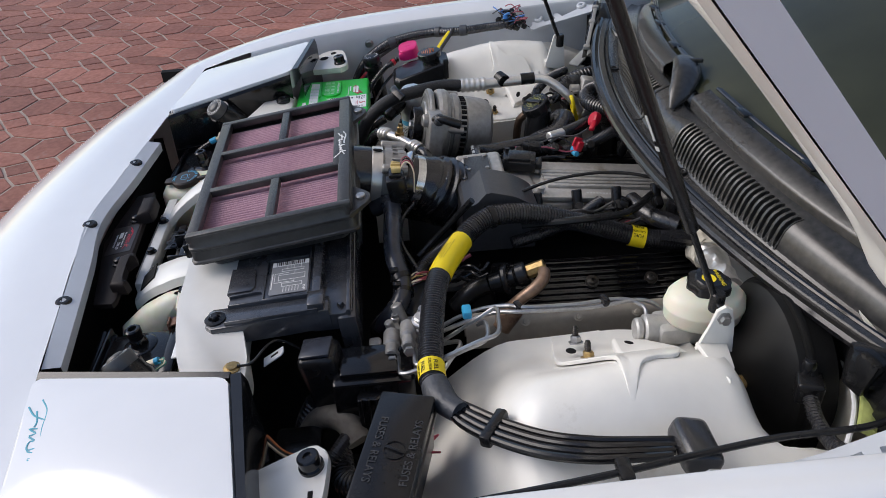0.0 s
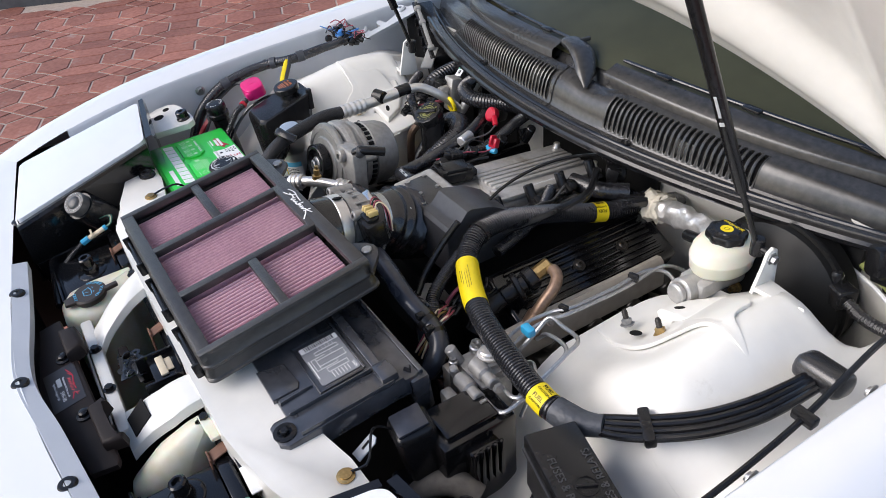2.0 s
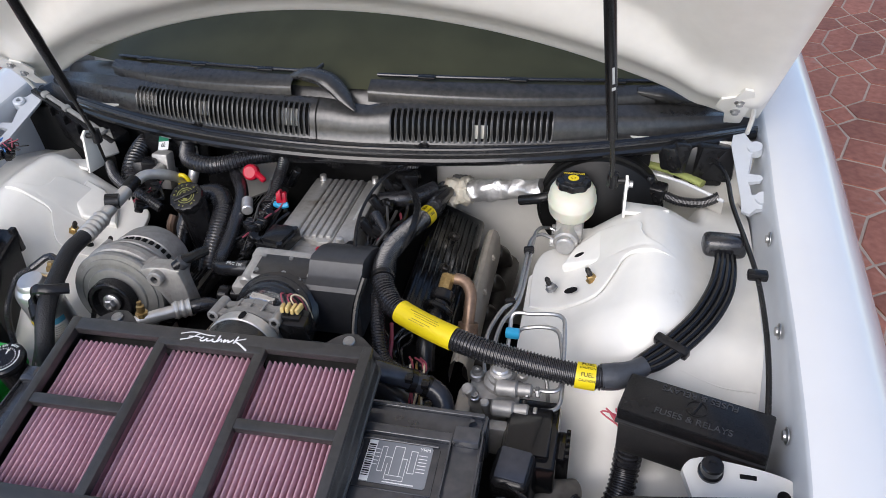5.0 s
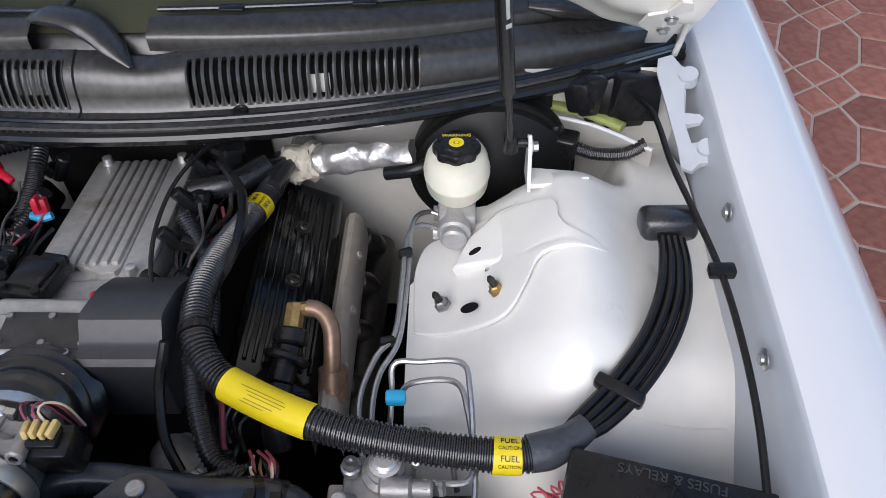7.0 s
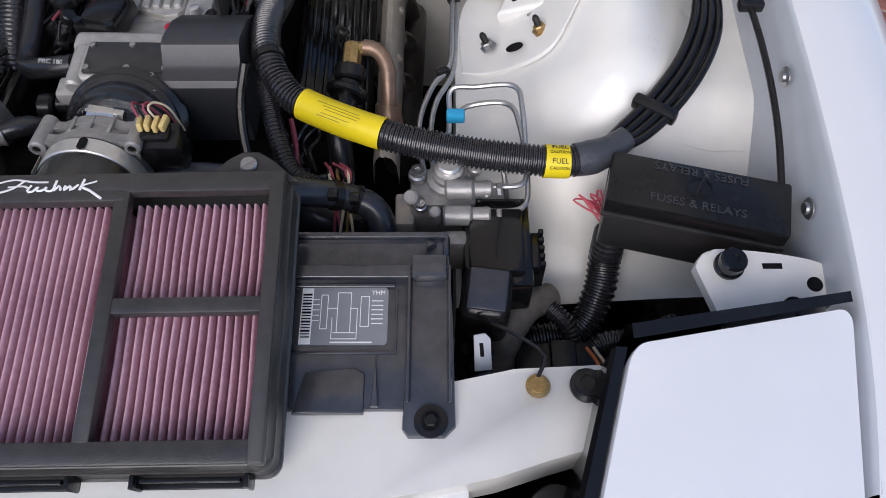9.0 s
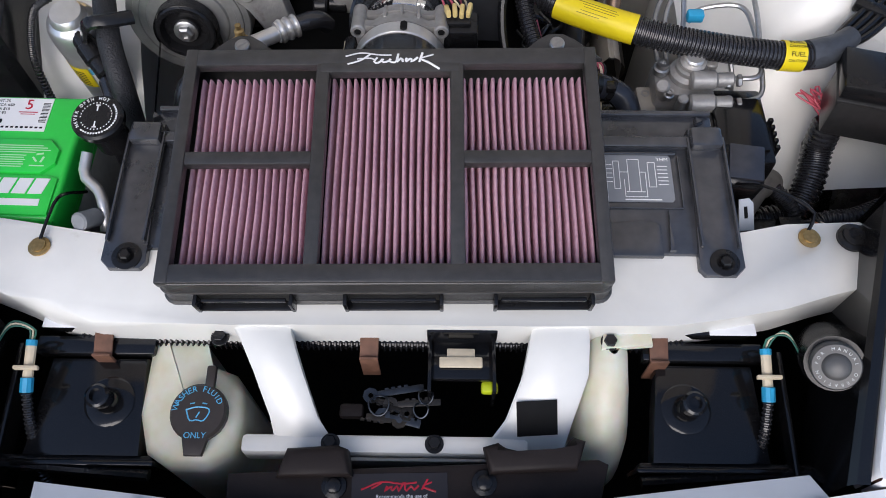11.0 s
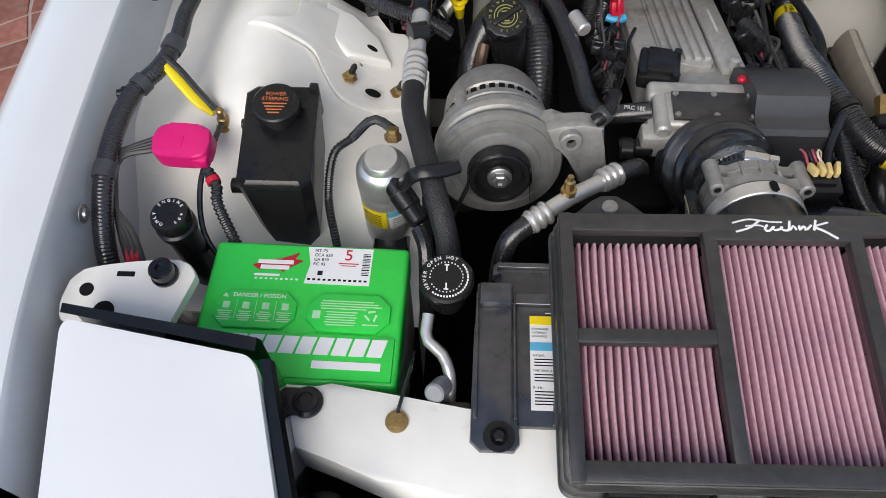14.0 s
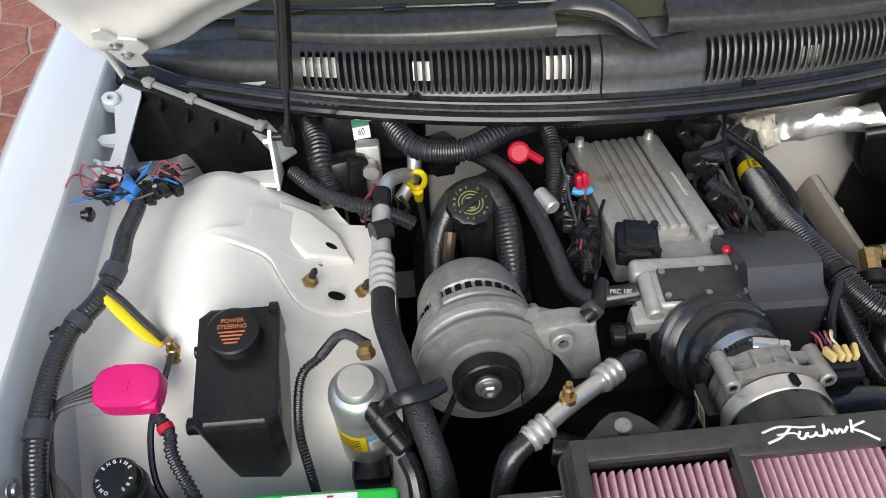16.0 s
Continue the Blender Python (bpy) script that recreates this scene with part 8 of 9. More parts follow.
part("tape_wrap", s, M_TAPE, fh, "crumpled grey-black tape")
for i in range(4):
    s = Shape()
    o = Vector((0.0088, -0.0062, 0)) * (i - 1.5)
    s.tube([Vector(p) + o * k for p, k in (((0.578, 0.388, 0.788), 0.5), ((0.603, 0.405, 0.792), 0.9), ((0.638, 0.437, 0.800), 1), ((0.678, 0.487, 0.812), 1), ((0.704, 0.540, 0.824), 1.0), ((0.715, 0.592, 0.830), 0.9), ((0.718, 0.632, 0.830), 0.8))], 0.0055, 10)
    part("cable", s, M_GLOSS, fh)
s = Shape()
s.box((0.056, 0.016, 0.018), frame_at((0.633, 0.436, 0.798), (0.83, -0.56, 0.0), (0.56, 0.83, 0.2)), 0.004)
part("cable_clamp", s, M_SATIN, fh)
s = Shape()
s.box((0.07, 0.045, 0.035), pose(0.718, 0.655, 0.829, -15, 0, 0), 0.012, 3)
part("grommet", s, M_RUBBER, fh, "rubber grommet block")
for i in range(3):
    s = Shape()
    pts = [(0.195 - 0.012 * i, 0.80 + 0.02 * i, 0.762), (0.210, 0.87, 0.752), (0.205 + 0.01 * i, 0.94, 0.73)]
    s.tube(pts, 0.011, 10)
    part("branch_hose", s, M_RUBBER, fh)

# ---- brake system ----
bk = thing("brake_master_cylinder", (0.482, 0.72, 0.74), "milky brake fluid reservoir on an aluminium master cylinder", "brake cylinder", move=(-0.022, 0.01, 0))
RB = frame_at((0.482, 0.757, 0.812), (0.90, 0, 0), (0, 0.90, -0.03))
s = Shape()
rows = []
for z, rx, ry in ((-0.020, 0.03, 0.045), (-0.017, 0.042, 0.058), (-0.010, 0.048, 0.064), (0.006, 0.0495, 0.066), (0.008, 0.051, 0.0675), (0.012, 0.051, 0.0675), (0.014, 0.0495, 0.066), (0.025, 0.048, 0.064), (0.034, 0.042, 0.055), (0.038, 0.034, 0.036), (0.044, 0.02, 0.02)):
    rows.append([RB @ Vector((rx * 0.88 * math.cos(a), ry * 0.88 * math.sin(a), z)) for a in np.linspace(0, 2 * math.pi, 33)])
s.surface(rows)
part("reservoir", s, M_RESV, bk, smooth=60)
s = Shape()
s.lathe([(0.027, 0.036), (0.0305, 0.039), (0.0305, 0.048), (0.029, 0.051), (0.021, 0.0525), (0.019, 0.0545), (0, 0.0545)], RB, 40, 8, 0.05)
cp = part("cap", s, M_SATIN, bk, "scalloped black cap with yellow print")
text("print", "WARNING", 0.008, RB @ pose(0, 0.013, 0.0546), M_YELLOW, cp, 0.0002)
s = Shape()
s.lathe([(0.004, 0), (0.010, 0), (0.010, 0.0006), (0.004, 0.0006), (0.004, 0)], RB @ pose(0, -0.002, 0.0543), 20)
s.lathe([(0, 0), (0.003, 0), (0.003, 0.0006), (0, 0.0006)], RB @ pose(0, -0.002, 0.0543), 10)
part("symbol", s, M_YELLOW, cp)
s = Shape()
s.rod((0.478, 0.672, 0.780), (0.485, 0.80, 0.772), 0.022, 20, None, 0.003)
s.rod((0.478, 0.672, 0.780), (0.4775, 0.660, 0.7805), 0.017, 20, None, 0.003)
s.box((0.05, 0.09, 0.03), (0.482, 0.735, 0.782), 0.006)
s.rod((0.45, 0.69, 0.77), (0.478, 0.69, 0.77), 0.011, 12)
s.rod((0.45, 0.73, 0.765), (0.478, 0.73, 0.765), 0.011, 12)
part("cylinder", s, M_ALU, bk)
s = Shape()
s.lathe([(0, 0), (0.04, 0), (0.06, 0.012), (0.09, 0.022), (0.115, 0.04), (0.118, 0.055), (0.118, 0.09), (0, 0.09)], Matrix.Translation((0.51, 0.80, 0.745)) @ Vector((0, 1, 0)).to_track_quat("Z", "Y").to_matrix().to_4x4(), 40)
solo("brake_booster", s, M_BOOST, "round glossy black brake booster behind the cylinder", "brake booster")
booster = bpy.data.objects["brake_booster"]
BO = Matrix.Translation((0.51, 0.80, 0.745)) @ Vector((0, 1, 0)).to_track_quat("Z", "Y").to_matrix().to_4x4()
s = Shape()
s.lathe([(0.117, 0.050), (0.1225, 0.051), (0.1235, 0.055), (0.1225, 0.060), (0.117, 0.061)], BO, 48)
part("crimped_rim", s, M_BOOST, booster)
for sx in (-0.036, 0.036):
    s = Shape()
    s.lathe([(0, 0.004), (0.010, 0.004), (0.010, -0.003), (0.007, -0.004), (0.007, -0.010), (0.004, -0.011), (0.004, -0.018), (0, -0.018)], BO @ pose(sx, 0, 0), 12)
    part("mounting_nut", s, M_BRASS, booster, "yellow zinc nut on a stud")
s = Shape()
s.tube([(0.43, 0.825, 0.80), (0.425, 0.80, 0.805), (0.40, 0.79, 0.80), (0.36, 0.80, 0.785)], 0.010, 12)
part("check_valve", s, M_SATIN, booster)
s = Shape()
s.tube([(0.23, 0.86, 0.752), (0.28, 0.855, 0.765), (0.33, 0.845, 0.78), (0.38, 0.835, 0.792), (0.42, 0.825, 0.80)], 0.021, 20, 0.005, radii=[(0, 0.020), (0.3, 0.024), (0.7, 0.020), (1, 0.022)])
fo = thing("insulated_pipe", (0.3, 0.85, 0.74), "pipe wrapped in crinkled foil and frayed white fibre", "insulated pipe", move=(-0.022, 0.012, -0.012))
for v in s.bm.verts:
    v.co += Vector([0.006 * noise.noise(v.co * 42 + Vector((k * 5, 0, 0))) + 0.002 * noise.noise(v.co * 130 + Vector((k * 5, 0, 0))) for k in range(3)])
part("foil_wrap", s, M_FOIL, fo)
s = Shape()
s.tube([(0.218, 0.862, 0.75), (0.245, 0.86, 0.757), (0.275, 0.856, 0.764)], 0.027, 22, 0.004, radii=[(0, 0.018), (0.2, 0.031), (0.5, 0.026), (0.8, 0.030), (1, 0.026)])
for v in s.bm.verts:
    v.co += Vector([0.007 * noise.noise(v.co * 75 + Vector((k * 9, 0, 0))) + 0.005 * noise.noise(v.co * 210 + Vector((k * 9, 0, 0))) for k in range(3)])
part("frayed_end", s, M_BATT, fo, "frayed white fibre wrap")

ab = thing("abs_unit", (0.43, 0.34, 0.60), "cast aluminium brake hydraulic unit with a black control box", "abs unit", move=(-0.017, -0.012, 0.018))
s = Shape()
s.box((0.078, 0.056, 0.07), (0.398, 0.368, 0.70), 0.006)
part("valve_block", s, M_ALUDULL, ab)
s = Shape()
s.lathe([(0, 0), (0.026, 0), (0.026, 0.012), (0.02, 0.016), (0.02, 0.022), (0.012, 0.026), (0, 0.026)], pose(0.405, 0.375, 0.731), 22)
part("solenoid", s, M_ALUDULL, ab)
for x, y, z in ((0.43, 0.352, 0.75), (0.428, 0.326, 0.735)):
    s = Shape()
    s.rod((x - 0.03, y, z), (x + 0.004, y - 0.001, z + 0.002), 0.0125, 16, None, 0.003)
    s.rod((x + 0.003, y - 0.001, z + 0.002), (x + 0.025, y - 0.002, z + 0.004), 0.0095, 16, None, 0.002)
    part("valve_cylinder", s, M_ALUDULL, ab)
for a, b, r in (((0.372, 0.35, 0.72), (0.36, 0.335, 0.76), 0.009), ((0.39, 0.33, 0.72), (0.388, 0.322, 0.75), 0.007)):
    s = Shape()
    s.rod(a, b, r, 12, None, 0.002)
    part("bleed_screw", s, M_ALUDULL, ab)
for x, y, z, r, h, mat in ((0.368, 0.378, 0.738, 0.011, 0.016, M_STEEL), (0.436, 0.388, 0.738, 0.009, 0.014, M_ALUTUBE), (0.372, 0.333, 0.738, 0.007, 0.012, M_STEEL), (0.352, 0.362, 0.699, 0.008, 0.014, M_ALUDULL), (0.345, 0.338, 0.699, 0.007, 0.012, M_STEEL)):
    s = Shape()
    s.lathe([(0, 0), (r, 0), (r, h * 0.5), (r * 0.75, h * 0.6), (r * 0.75, h), (r * 0.4, h), (r * 0.35, h * 0.8), (0, h * 0.8)], pose(x, y, z), 12)
    part("fitting", s, mat, ab)
for y in (0.352, 0.326):
    for x in (0.445, 0.46):
        s = Shape()
        s.rod((x, y - 0.001, 0.751 - (0.352 - y) * 0.6), (x + 0.006, y - 0.001, 0.752 - (0.352 - y) * 0.6), 0.0085 + 0.003 * (x < 0.45), 6, None, 0.001)
        part("line_nut", s, M_STEEL, ab)
s = Shape()
s.box((0.024, 0.046, 0.075), (0.352, 0.352, 0.675), 0.004)
part("side_block", s, M_MANIF, ab, "stained steel side block")
s = Shape()
s.lathe([(0, 0), (0.017, 0), (0.017, 0.004), (0.0135, 0.005), (0.0135, 0.010), (0.011, 0.012), (0, 0.012)], pose(0.405, 0.375, 0.757), 24)
part("accumulator_cap", s, M_ALUTUBE, ab)
s = Shape()
s.box((0.030, 0.020, 0.060), (0.412, 0.300, 0.700), 0.005)
part("pump_neck", s, M_ALUDULL, ab)
s = Shape()
s.box((0.078, 0.120, 0.15), (0.460, 0.296, 0.655), 0.006)
cb = part("control_box", s, M_GLOSS, ab)
s = Shape()
s.box((0.062, 0.085, 0.012), (0.458, 0.290, 0.735), 0.004)
part("box_step", s, M_GLOSS, cb)
s = Shape()
s.box((0.018, 0.05, 0.07), (0.503, 0.295, 0.675), 0.004)
part("plug_socket", s, M_GLOSS, cb)
for i in range(5):
    s = Shape()
    s.box((0.006, 0.006, 0.07), (0.513, 0.275 + 0.011 * i, 0.678), 0.001)
    part("cooling_rib", s, M_GLOSS, ab)
s = Shape()
s.tube([(0.50, 0.27, 0.65), (0.525, 0.25, 0.65), (0.55, 0.225, 0.635), (0.555, 0.19, 0.60)], 0.012, 10, pitch=0.005, depth=0.0015)
part("loom", s, M_RUBBER, ab)
s = Shape()
s.box((0.022, 0.014, 0.014), (0.413, 0.442, 0.775), 0.003)
bc = part("blue_plug", s, M_BLUE, ab, "light blue plug")
bl = thing("brake_lines", (0.43, 0.45, 0.70), "bent plain steel brake lines", "brake lines", move=(-0.019, -0.004, 0.006))
for pts in ([(0.455, 0.352, 0.757), (0.492, 0.352, 0.762), (0.497, 0.38, 0.77), (0.494, 0.44, 0.795), (0.485, 0.47, 0.80), (0.44, 0.478, 0.79), (0.41, 0.478, 0.785), (0.408, 0.45, 0.765), (0.404, 0.39, 0.72)],
            [(0.45, 0.326, 0.742), (0.492, 0.328, 0.748), (0.499, 0.36, 0.76), (0.492, 0.42, 0.78), (0.478, 0.455, 0.785), (0.43, 0.46, 0.775), (0.415, 0.45, 0.76)],
            [(0.382, 0.375, 0.72), (0.372, 0.42, 0.74), (0.372, 0.46, 0.755), (0.388, 0.50, 0.77), (0.408, 0.525, 0.78), (0.412, 0.60, 0.78), (0.415, 0.67, 0.785), (0.43, 0.70, 0.78), (0.455, 0.70, 0.772)],
            [(0.39, 0.37, 0.72), (0.385, 0.44, 0.745), (0.392, 0.48, 0.762), (0.413, 0.52, 0.776), (0.418, 0.62, 0.776), (0.422, 0.70, 0.785), (0.44, 0.735, 0.77), (0.46, 0.73, 0.766)],
            [(0.42, 0.38, 0.73), (0.44, 0.42, 0.75), (0.47, 0.40, 0.74), (0.48, 0.37, 0.70)]):
    s = Shape()
    s.tube(pts, 0.0034, 8, 0.006)
    part("line", s, M_STEEL, bl)
for p in ((0.4, 0.515, 0.776), (0.415, 0.645, 0.785)):
    s = Shape()
    s.box((0.018, 0.01, 0.014), pose(*p, 0, 0, 20), 0.003)
    part("line_clip", s, M_SATIN, bl)

# ---- fuse box ----
fb = thing("fuse_box", (0.68, 0.31, 0.70), "black lidded fuse box with a round turn knob", "fuse box")
FB = frame_at((0.6605, 0.308, 0.808), (0.965, -0.26, 0.02), (0.26, 0.96, -0.02))
s = Shape()
s.box((0.196, 0.072, 0.024), FB @ pose(0, 0, -0.012), 0.004)
part("lid", s, M_SATIN, fb)
s = Shape()
s.box((0.198, 0.075, 0.006), FB @ pose(0, 0, -0.027), 0.002)
part("lid_rim", s, M_BLACK, fb)
s = Shape()
s.box((0.19, 0.066, 0.065), FB @ pose(0, 0, -0.06), 0.004)
part("base", s, M_BLACK, fb)
s = Shape()
s.lathe([(0.013, 0), (0.0145, 0), (0.0145, 0.0015), (0.013, 0.0015), (0.013, 0)], FB @ pose(0, 0.004, 0), 24)
s.box((0.004, 0.026, 0.004), FB @ pose(0, 0.004, 0.001, 0, 0, -15), 0.001)
part("turn_knob", s, M_SATIN, fb)
# Greyer than the lid: the embossing's highlight is put into the lettering.
text("raised_print", "FUSES & RELAYS", 0.0145, FB @ pose(0.0, 0.025, 0.0004) @ pose(0, 0, 0, 0, 0, 180), M_GREYP, fb, 0.0007)
text("raised_print", "FUSES & RELAYS", 0.0145, FB @ pose(0.0, -0.020, 0.0004), M_GREYP, fb, 0.0007)
s = Shape()
s.prism([(0.580, 0.325), (0.602, 0.325), (0.602, 0.34), (0.580, 0.34)], 0.60, 0.76)
part("mounting_leg", s, M_SATIN, fb)

# fender bolts, heater box and cowl details
for x, y, z in ((0.7825, 0.645, 0.856), (0.776, 0.447, 0.840), (0.77, 0.28, 0.815), (-0.765, 0.30, 0.82)):
    sd = 1 if x > 0 else -1
    s = Shape()
    s.lathe([(0, 0), (0.012, 0), (0.012, 0.0015), (0.007, 0.003), (0.0065, 0.006), (0, 0.006)], Matrix.Translation((x, y, z)) @ Vector((-sd, 0, 0)).to_track_quat("Z", "Y").to_matrix().to_4x4(), 14)
    part("flange_bolt", s, M_STEEL, car)
for side in (1, -1):
    HA = frame_at((side * 0.766, 0.755, 0.830), (side * -0.011, 0.17, 0.047), (side * 1.0, 0.05, 0.25))
    s = Shape()
    s.prism([(u, side * v) for u, v in ((-0.008, 0.0), (0.0, -0.012), (0.03, -0.010), (0.10, -0.012), (0.16, -0.014), (0.185, -0.008), (0.187, 0.012), (0.165, 0.020), (0.152, 0.034), (0.135, 0.036), (0.13, 0.018), (0.085, 0.008), (0.078, 0.028), (0.070, 0.032), (0.064, 0.026), (0.066, 0.006), (0.035, 0.008), (0.034, 0.030), (0.012, 0.040), (0.0, 0.030), (0.002, 0.012))], -0.004, 0.004, HA if side > 0 else HA @ pose(0, 0, 0, 180), 0.002)
    arm = part("hinge_arm", s, M_FLANGE, car, "white stamped hinge arm on the fender")
    for u in (0.022, 0.144):
        s = Shape()
        s.lathe([(0, -0.010), (0.013, -0.010), (0.013, 0.008), (0.010, 0.011), (0.005, 0.011), (0.005, 0.004), (0, 0.004)], HA @ pose(u, 0.026, 0), 18)
        part("boss", s, M_FLANGE, arm)
    s = Shape()
    s.tube([(side * x, 0.43, tower_z(x, 0.43) + 0.0005) for x in np.linspace(0.655, 0.770, 9)], 0.0012, 6, 0.01)
    seam = part("panel_seam", s, M_BAY, car)
    seam.location = (-0.004, 0.004, -0.006) if side > 0 else (0.004, 0.012, 0.0)
# pressed dash end with foam strip, plug and added dark panels on the firewall
curve = spline([(0.52, 0.928, 0), (0.588, 0.912, 0), (0.66, 0.885, 0), (0.735, 0.828, 0)], 0.02)
s = Shape()
s.surface([[(p.x, p.y, z) for p in curve] for z in (0.60, 0.70, 0.797)], thick=0.003)
part("dash_end", s, M_BAY, car, "white pressed dash end panel", smooth=40)
s = Shape()
s.tube([(p.x, p.y, 0.799) for p in curve], 0.0035, 8, 0.02)
part("rolled_lip", s, M_PAINT, car)
s = Shape()
s.tube([(0.575, 0.930, 0.808), (0.62, 0.918, 0.808), (0.66, 0.902, 0.806), (0.70, 0.876, 0.803)], 0.012, 10, 0.012, flat=0.6)
solo("foam_strip", s, material("olive_foam", (0.34, 0.38, 0.12), 0.9, vary=0.25, bump=0.5), "faded olive foam strip under the cowl end", "foam strip")
cn = thing("bulkhead_plug", (0.605, 0.852, 0.77), "black bulkhead plug with a round boot", "connector")
s = Shape()
s.box((0.052, 0.034, 0.034), pose(0.607, 0.852, 0.795, 0, 0, -20), 0.005, 3)
part("body", s, M_SATIN, cn)
s = Shape()
s.lathe([(0, 0), (0.010, 0), (0.010, 0.016), (0.007, 0.021), (0, 0.022)], pose(0.600, 0.852, 0.808), 16)
part("boot", s, M_SATIN, cn)
# Added near-black panels stand in for the firewall's shade behind the engine parts.
for x0, x1, y, z1 in ((-0.80, -0.47, 0.920, 0.855), (-0.468, -0.315, 0.944, 0.86), (-0.21, 0.16, 0.944, 0.83), (0.455, 0.60, 0.918, 0.845)):
    s = Shape()
    s.box((x1 - x0, 0.012, z1 - 0.40), ((x0 + x1) / 2, y, (z1 + 0.40) / 2), 0.004)
    part("sound_mat", s, M_PANELDARK, car, "near-black panel added to put the firewall in shade")
hv = thing("heater_case", (-0.56, 0.85, 0.70), "black ribbed heater case under the cowl", "heater case")
s = Shape()
HV = frame_at((-0.629, 0.934, 0.866), (0.159, -0.06, -0.047), (0.35, 0.93, 0.05))
s.box((0.25, 0.05, 0.10), HV @ pose(0, -0.03, -0.055), 0.006)
part("case", s, M_SATIN, hv)
s = Shape()
s.box((0.26, 0.014, 0.012), HV @ pose(0, -0.053, -0.010), 0.003)
part("flange", s, M_SATIN, hv)
for i in range(6):
    s = Shape()
    s.box((0.006, 0.014, 0.026), HV @ pose(-0.11 + 0.044 * i, -0.058, -0.028), 0.002)
    part("rib", s, M_SATIN, hv)
s = Shape()
s.box((0.20, 0.010, 0.007), HV @ pose(0.0, -0.050, 0.0), 0.002)
strip = part("edge_strip", s, M_STRIP, hv, "grey edge strip")
for x in (-0.088, -0.02, 0.092):
    s = Shape()
    s.box((0.014, 0.017, 0.011), HV @ pose(x, -0.051, 0.001), 0.003)
    part("clip", s, M_STRIP, strip)
s = Shape()
s.box((0.075, 0.030, 0.006), frame_at((-0.546, 0.838, 0.822), (0.041, -0.046, -0.022), (0.7, 0.7, 0.1)), 0.002)
part("end_plate", s, M_STRIP, hv)
bx = thing("module_box", (-0.43, 0.92, 0.72), "black module with a green and white label", "control module")
s = Shape()
s.box((0.13, 0.08, 0.10), pose(-0.41, 0.90, 0.80, -10), 0.01)
part("case", s, M_SATIN, bx)
ML = frame_at((-0.419, 0.853, 0.832), (0.98, -0.17, 0.1), (0.1, 0.7, 0.7)) @ pose(0.004, 0, 0, 0, 0, 8) @ Matrix.Diagonal((0.66, 0.92, 1, 1))
s = Shape()
s.box((0.04, 0.05, 0.001), ML, 0.0)
lb = part("label", s, M_WHITEP, bx, "green and white label")
s = Shape()
s.box((0.04, 0.03, 0.001), ML @ pose(0, 0.01, 0.001), 0.0)
part("green_field", s, material("dark_green_print", (0.02, 0.22, 0.12), 0.4), lb)
text("print", "60", 0.016, ML @ pose(0, -0.014, 0.001), M_SATIN, lb, 0.0003)
for i, (x, y, z, sz) in enumerate(((0.70, 0.925, 0.825, (0.11, 0.05, 0.07)), (-0.44, 0.80, 0.77, (0.05, 0.05, 0.08)), (-0.30, 0.86, 0.76, (0.06, 0.05, 0.05)), (-0.05, 0.90, 0.79, (0.05, 0.04, 0.03)), (0.12, 0.86, 0.78, (0.04, 0.05, 0.03)), (0.64, 0.90, 0.85, (0.05, 0.04, 0.05)))):
    s = Shape()
    s.box(sz, pose(x, y, z, -15, 0, 12 * i), 0.008)
    s.box((sz[0] * 0.6, sz[1] * 0.6, sz[2] * 1.2), pose(x + 0.01, y - 0.01, z, 0, 10, 20), 0.005)
    solo("relay_block", s, M_SATIN, "small black relay block by the firewall", "relay", "relay blocks")
for i in range(4):
    for side in (1, -1):
        s = Shape()
        y = 0.60 + 0.075 * i
        s.rod((side * 0.115 - 0.015, y, 0.76), (side * 0.09 - 0.015, y, 0.80), 0.010, 12, None, 0.002)
        s.box((0.02, 0.014, 0.02), pose(side * 0.12 - 0.015, y, 0.775, 0, side * 30, 0), 0.003)
        part("injector", s, M_SATIN, en)

# driver-side odds behind the headlamp
s = Shape()
s.box((0.055, 0.06, 0.10), pose(0.428, 0.212, 0.725, 10, 0, -8), 0.012, 3)
md = thing("ignition_module", (0.428, 0.212, 0.67), "glossy black module box beside the radiator shroud", "control module")
part("case", s, M_SATIN, md)
s = Shape()
s.box((0.042, 0.046, 0.006), pose(0.428, 0.203, 0.777, 10, 0, -8), 0.0025)
part("face_plate", s, M_HOSE, md, "smooth blue-black face plate")
s = Shape()
s.prism([(-0.009, -0.020), (0.009, -0.020), (0.010, 0.012), (0.005, 0.018), (-0.007, 0.017)], 0, 0.002, frame_at((0.42, 0.14, 0.762), (1, 0.1, 0), (0, 0.8, 0.5)), 0.0006)
tb_ = solo("slotted_tab", s, M_FLANGE, "pale grey slotted metal tab beside the shroud", "metal tab")
s = Shape()
s.box((0.004, 0.014, 0.0008), frame_at((0.42, 0.14, 0.7645), (1, 0.1, 0), (0, 0.8, 0.5)))
part("slot", s, M_DARK, tb_, "dark slot")
s = Shape()
s.tube([(0.51, 0.255, 0.66), (0.48, 0.235, 0.675), (0.455, 0.20, 0.66), (0.445, 0.17, 0.61), (0.445, 0.16, 0.54)], 0.019, 16)
solo("dusty_hose", s, material("dusty_grey_rubber", (0.16, 0.145, 0.125), 0.7, vary=0.3, bump=0.3), "dusty grey-brown rubber hose", "hose")
s = Shape()
s.box((0.10, 0.07, 0.10), (0.515, 0.165, 0.61), 0.008)
s.box((0.03, 0.05, 0.012), (0.52, 0.17, 0.665), 0.003)
solo("horn_relay_box", s, M_SATIN, "black moulded box deep behind the headlamp", "relay box")
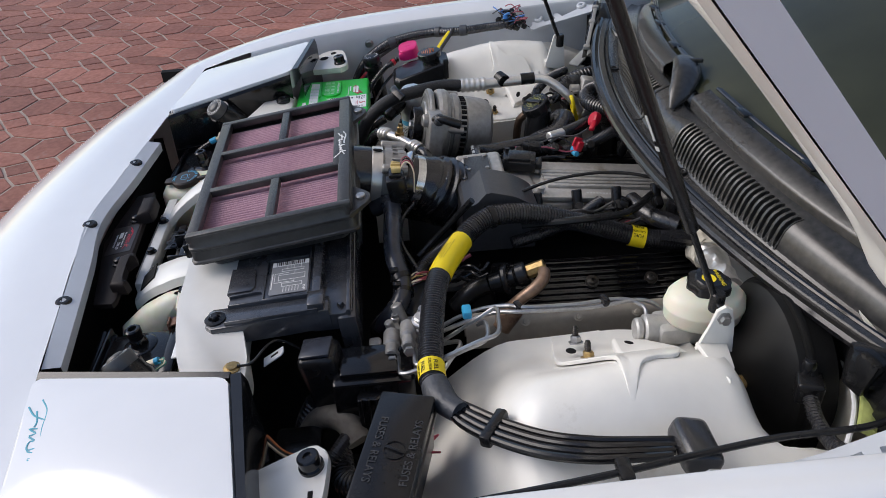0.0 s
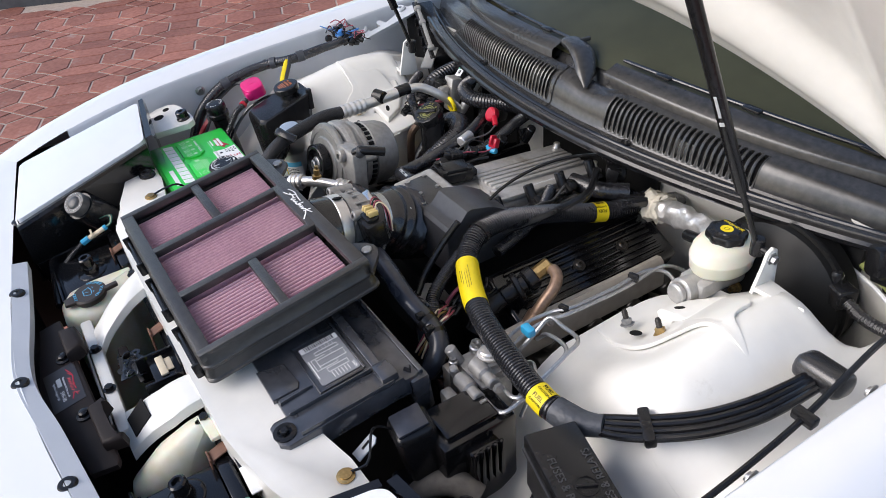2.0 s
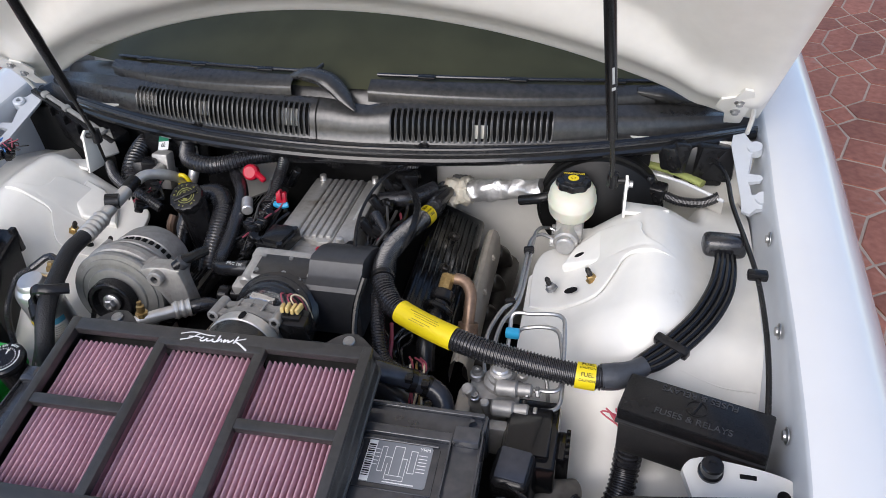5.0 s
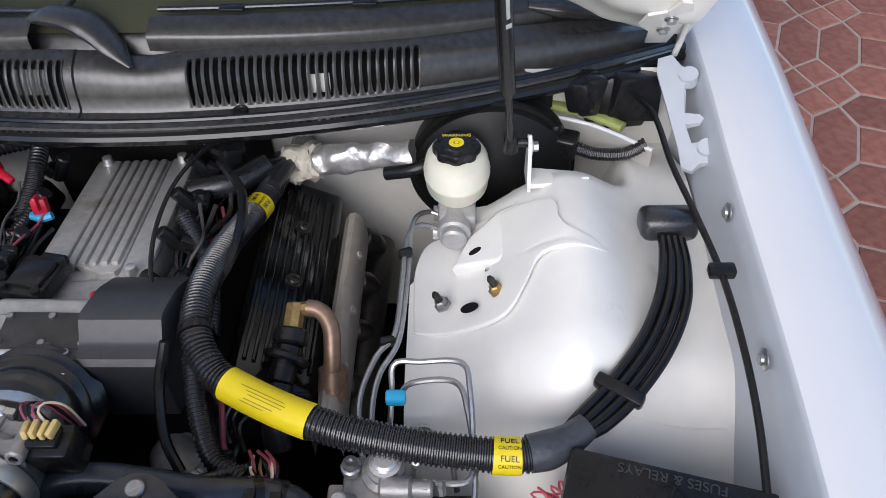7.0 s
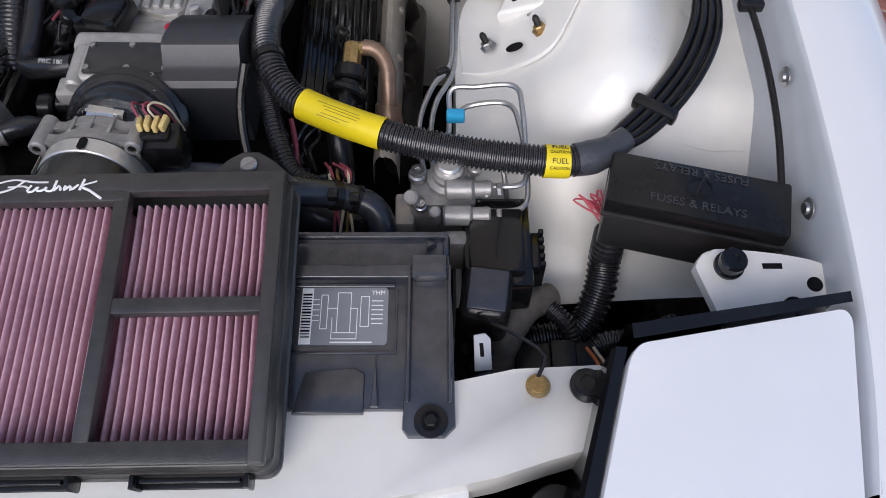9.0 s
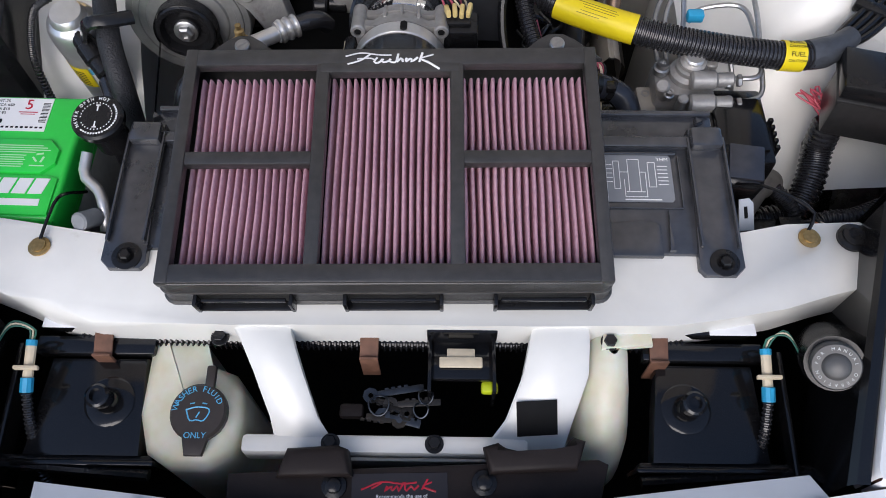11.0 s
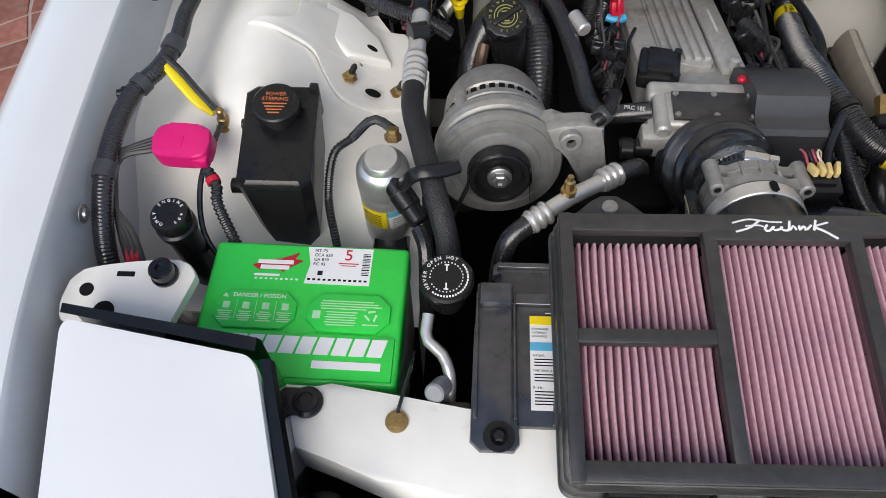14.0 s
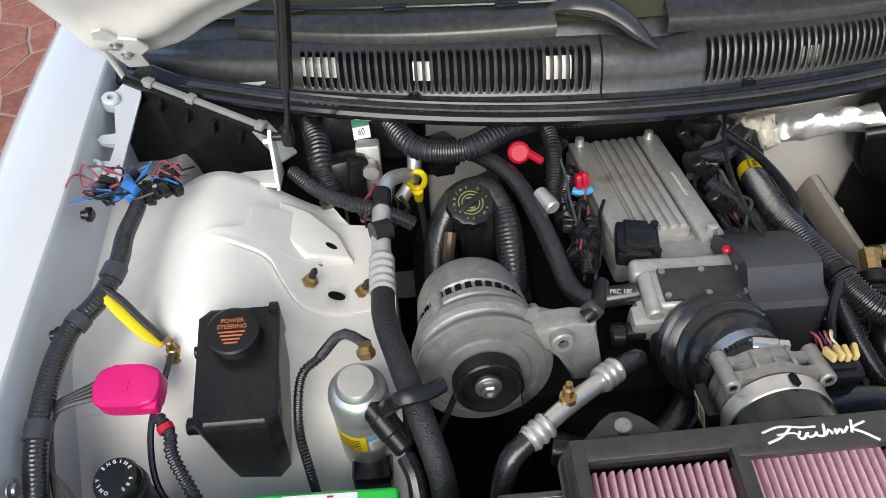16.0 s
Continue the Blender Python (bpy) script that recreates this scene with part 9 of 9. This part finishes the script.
for i in range(3):
    s = Shape()
    s.tube([(0.545 + 0.004 * i, 0.18, 0.68), (0.55 + 0.004 * i, 0.155, 0.70), (0.545 + 0.006 * i, 0.135, 0.73)], 0.002, 5, 0.006)
    solo("lamp_wire", s, (M_ORANGE, M_SATIN, M_CREAM)[i], "thin coloured wire running to the headlamp", "wire", "lamp wires")

# engine wiring: loose wires and small plugs along both sides of the plenum
rng = random.Random(21)
for cx, cy, cz, ly, n, lab in ((-0.125, 0.63, 0.795, 0.14, 12, "bundle of black engine wires with small plugs"), (0.115, 0.68, 0.78, 0.16, 10, "tangle of black injector wires and plugs"), (0.20, 0.42, 0.735, 0.08, 8, "wires and plugs below the fuel hose"), (-0.40, 0.70, 0.79, 0.08, 7, "plugs and wires by the firewall")):
    w = thing("engine_wiring", (cx, cy, cz - 0.03), lab, "wiring")
    for i in range(n):
        s = Shape()
        y = cy - ly * 0.5 + rng.uniform(0, 0.05)
        pts = [Vector((cx + rng.uniform(-0.02, 0.02), y, cz - 0.03 + rng.uniform(0, 0.03)))]
        for k in range(4):
            pts.append(pts[-1] + Vector((rng.uniform(-0.016, 0.016), ly / 4 * rng.uniform(0.6, 1.2), rng.uniform(-0.012, 0.014))))
        s.tube(pts, rng.choice((0.0018, 0.0026, 0.0035)), 6, 0.008)
        part("wire", s, rng.choice((M_SATIN, M_SATIN, M_SATIN, M_RUBBER, M_SATIN, M_GLOSS, M_RUBBER, M_DULLPINK, bpy.data.materials["grey_wire"])), w)
    for i in range(n // 3):
        s = Shape()
        m = pose(cx + rng.uniform(-0.02, 0.02), cy + rng.uniform(-0.5, 0.5) * ly, cz + rng.uniform(-0.01, 0.008), rng.uniform(-30, 30), rng.uniform(-30, 30), rng.uniform(0, 180))
        s.box((0.026, 0.016, 0.014), m, 0.003)
        s.box((0.010, 0.018, 0.018), m @ pose(0.006, 0, 0), 0.002)
        part("plug", s, M_SATIN, w)

# ---- wheels and the paving ----
for x in (0.78, -0.78):
    for y in (0.55, 3.1):
        s = Shape()
        s.lathe([(0.2, -0.11), (0.31, -0.115), (0.325, -0.09), (0.33, 0), (0.325, 0.09), (0.31, 0.115), (0.2, 0.11)], pose(x, y, 0.33, 0, 90, 0), 40)
        part("tyre", s, M_RUBBER, car)

PU, PV = 0.54, 0.42
TILES = {
    "hexagon": [(0, 0.06), (0.09, 0.0), (0.18, 0.06), (0.18, 0.21), (0.09, 0.27), (0, 0.21)],
    "block": [(0.36, 0.06), (0.54, 0.06), (0.54, 0.21), (0.36, 0.21)],
    "low_gem": [(0.18, 0.21), (0.27, 0.27), (0.18, 0.345), (0.09, 0.27)],
    "high_gem": [(0.18, 0.345), (0.27, 0.42), (0.18, 0.48), (0.09, 0.42)],
    "gem_side": [(0.09, 0.27), (0.18, 0.345), (0.09, 0.42)],
    "low_flat": [(0.27, 0.27), (0.36, 0.21), (0.54, 0.21), (0.63, 0.27), (0.55, 0.345), (0.35, 0.345)],
    "high_flat": [(0.35, 0.345), (0.55, 0.345), (0.63, 0.42), (0.54, 0.48), (0.36, 0.48), (0.27, 0.42)],
}
TILES["gem_side"] = [(0.27, 0.27), (0.35, 0.345), (0.27, 0.42), (0.18, 0.345)]
TILES["gem_far"] = [(0.63, 0.27), (0.72, 0.345), (0.63, 0.42), (0.55, 0.345)]
PAV = frame_at((-1.0, 0, 0), (0.34, 0.94, 0), (-0.94, 0.34, 0))


def tile_mesh(name, pts):
    c = Vector((sum(p[0] for p in pts) / len(pts), sum(p[1] for p in pts) / len(pts), 0))
    verts, n = [], len(pts)
    for inset, z in ((0.0058, 0.0), (0.0063, 0.003), (0.009, 0.0045)):
        for x, y in pts:
            d = Vector((x, y, 0)) - c
            verts.append(d * (1 - inset * 1.35 / d.length) + Vector((0, 0, z)))
    faces = [tuple(range(2 * n, 3 * n))]
    for a in (0, n):
        faces += [(a + i, a + (i + 1) % n, a + n + (i + 1) % n, a + n + i) for i in range(n)]
    me = bpy.data.meshes.new(name)
    me.from_pydata([tuple(v) for v in verts], [], faces)
    me.materials.append(M_PAVER)
    return me, c, verts, faces


made = {k: tile_mesh("paver", v) for k, v in TILES.items()}
spots = []
for i in range(-24, 28):
    for j in range(-24, 28):
        for k, (me, c, verts, faces) in made.items():
            for du in ((0, 0.18) if k == "hexagon" else (0,)):
                o = PAV @ Vector((i * PU + du + c.x, j * PV + c.y, 0))
                kx = KERB.inverted() @ o
                if kx.y < -0.10 and -7 < o.x < 6 and -5 < o.y < 7 and not (-0.7 < o.x < 0.7 and -0.3 < o.y < 3.6):
                    spots.append((o, k))
spots.sort(key=lambda q: min((q[0] - Vector((-2.4, -0.2, 0))).length, (q[0] - Vector((-1.6, 2.0, 0))).length + 0.4, (q[0] - Vector((1.6, 2.0, 0))).length + 0.4))
turn = PAV.to_3x3().to_4x4()
rng = random.Random(3)
for o, k in spots[:300]:
    ob = new("paver", made[k][0])
    ob.parent = ground
    ob.matrix_basis = Matrix.Translation(o + Vector((0, 0, rng.uniform(-0.0015, 0.001)))) @ turn @ pose(0, 0, 0, rng.uniform(-0.4, 0.4), rng.uniform(-0.4, 0.4), 0)
av, af = [], []
for o, k in spots[300:]:
    _, c, verts, faces = made[k]
    base = len(av)
    m = Matrix.Translation(o + Vector((0, 0, rng.uniform(-0.0015, 0.001)))) @ turn
    av += [tuple(m @ v) for v in verts]
    af += [tuple(base + q for q in f) for f in faces]
me = bpy.data.meshes.new("paver_field")
me.from_pydata(av, [], af)
me.materials.append(M_PAVER)
field = new("paver_field", me)
field.parent = ground
tagged(field, "field of reddish clay pavers farther off", kind="stuff")
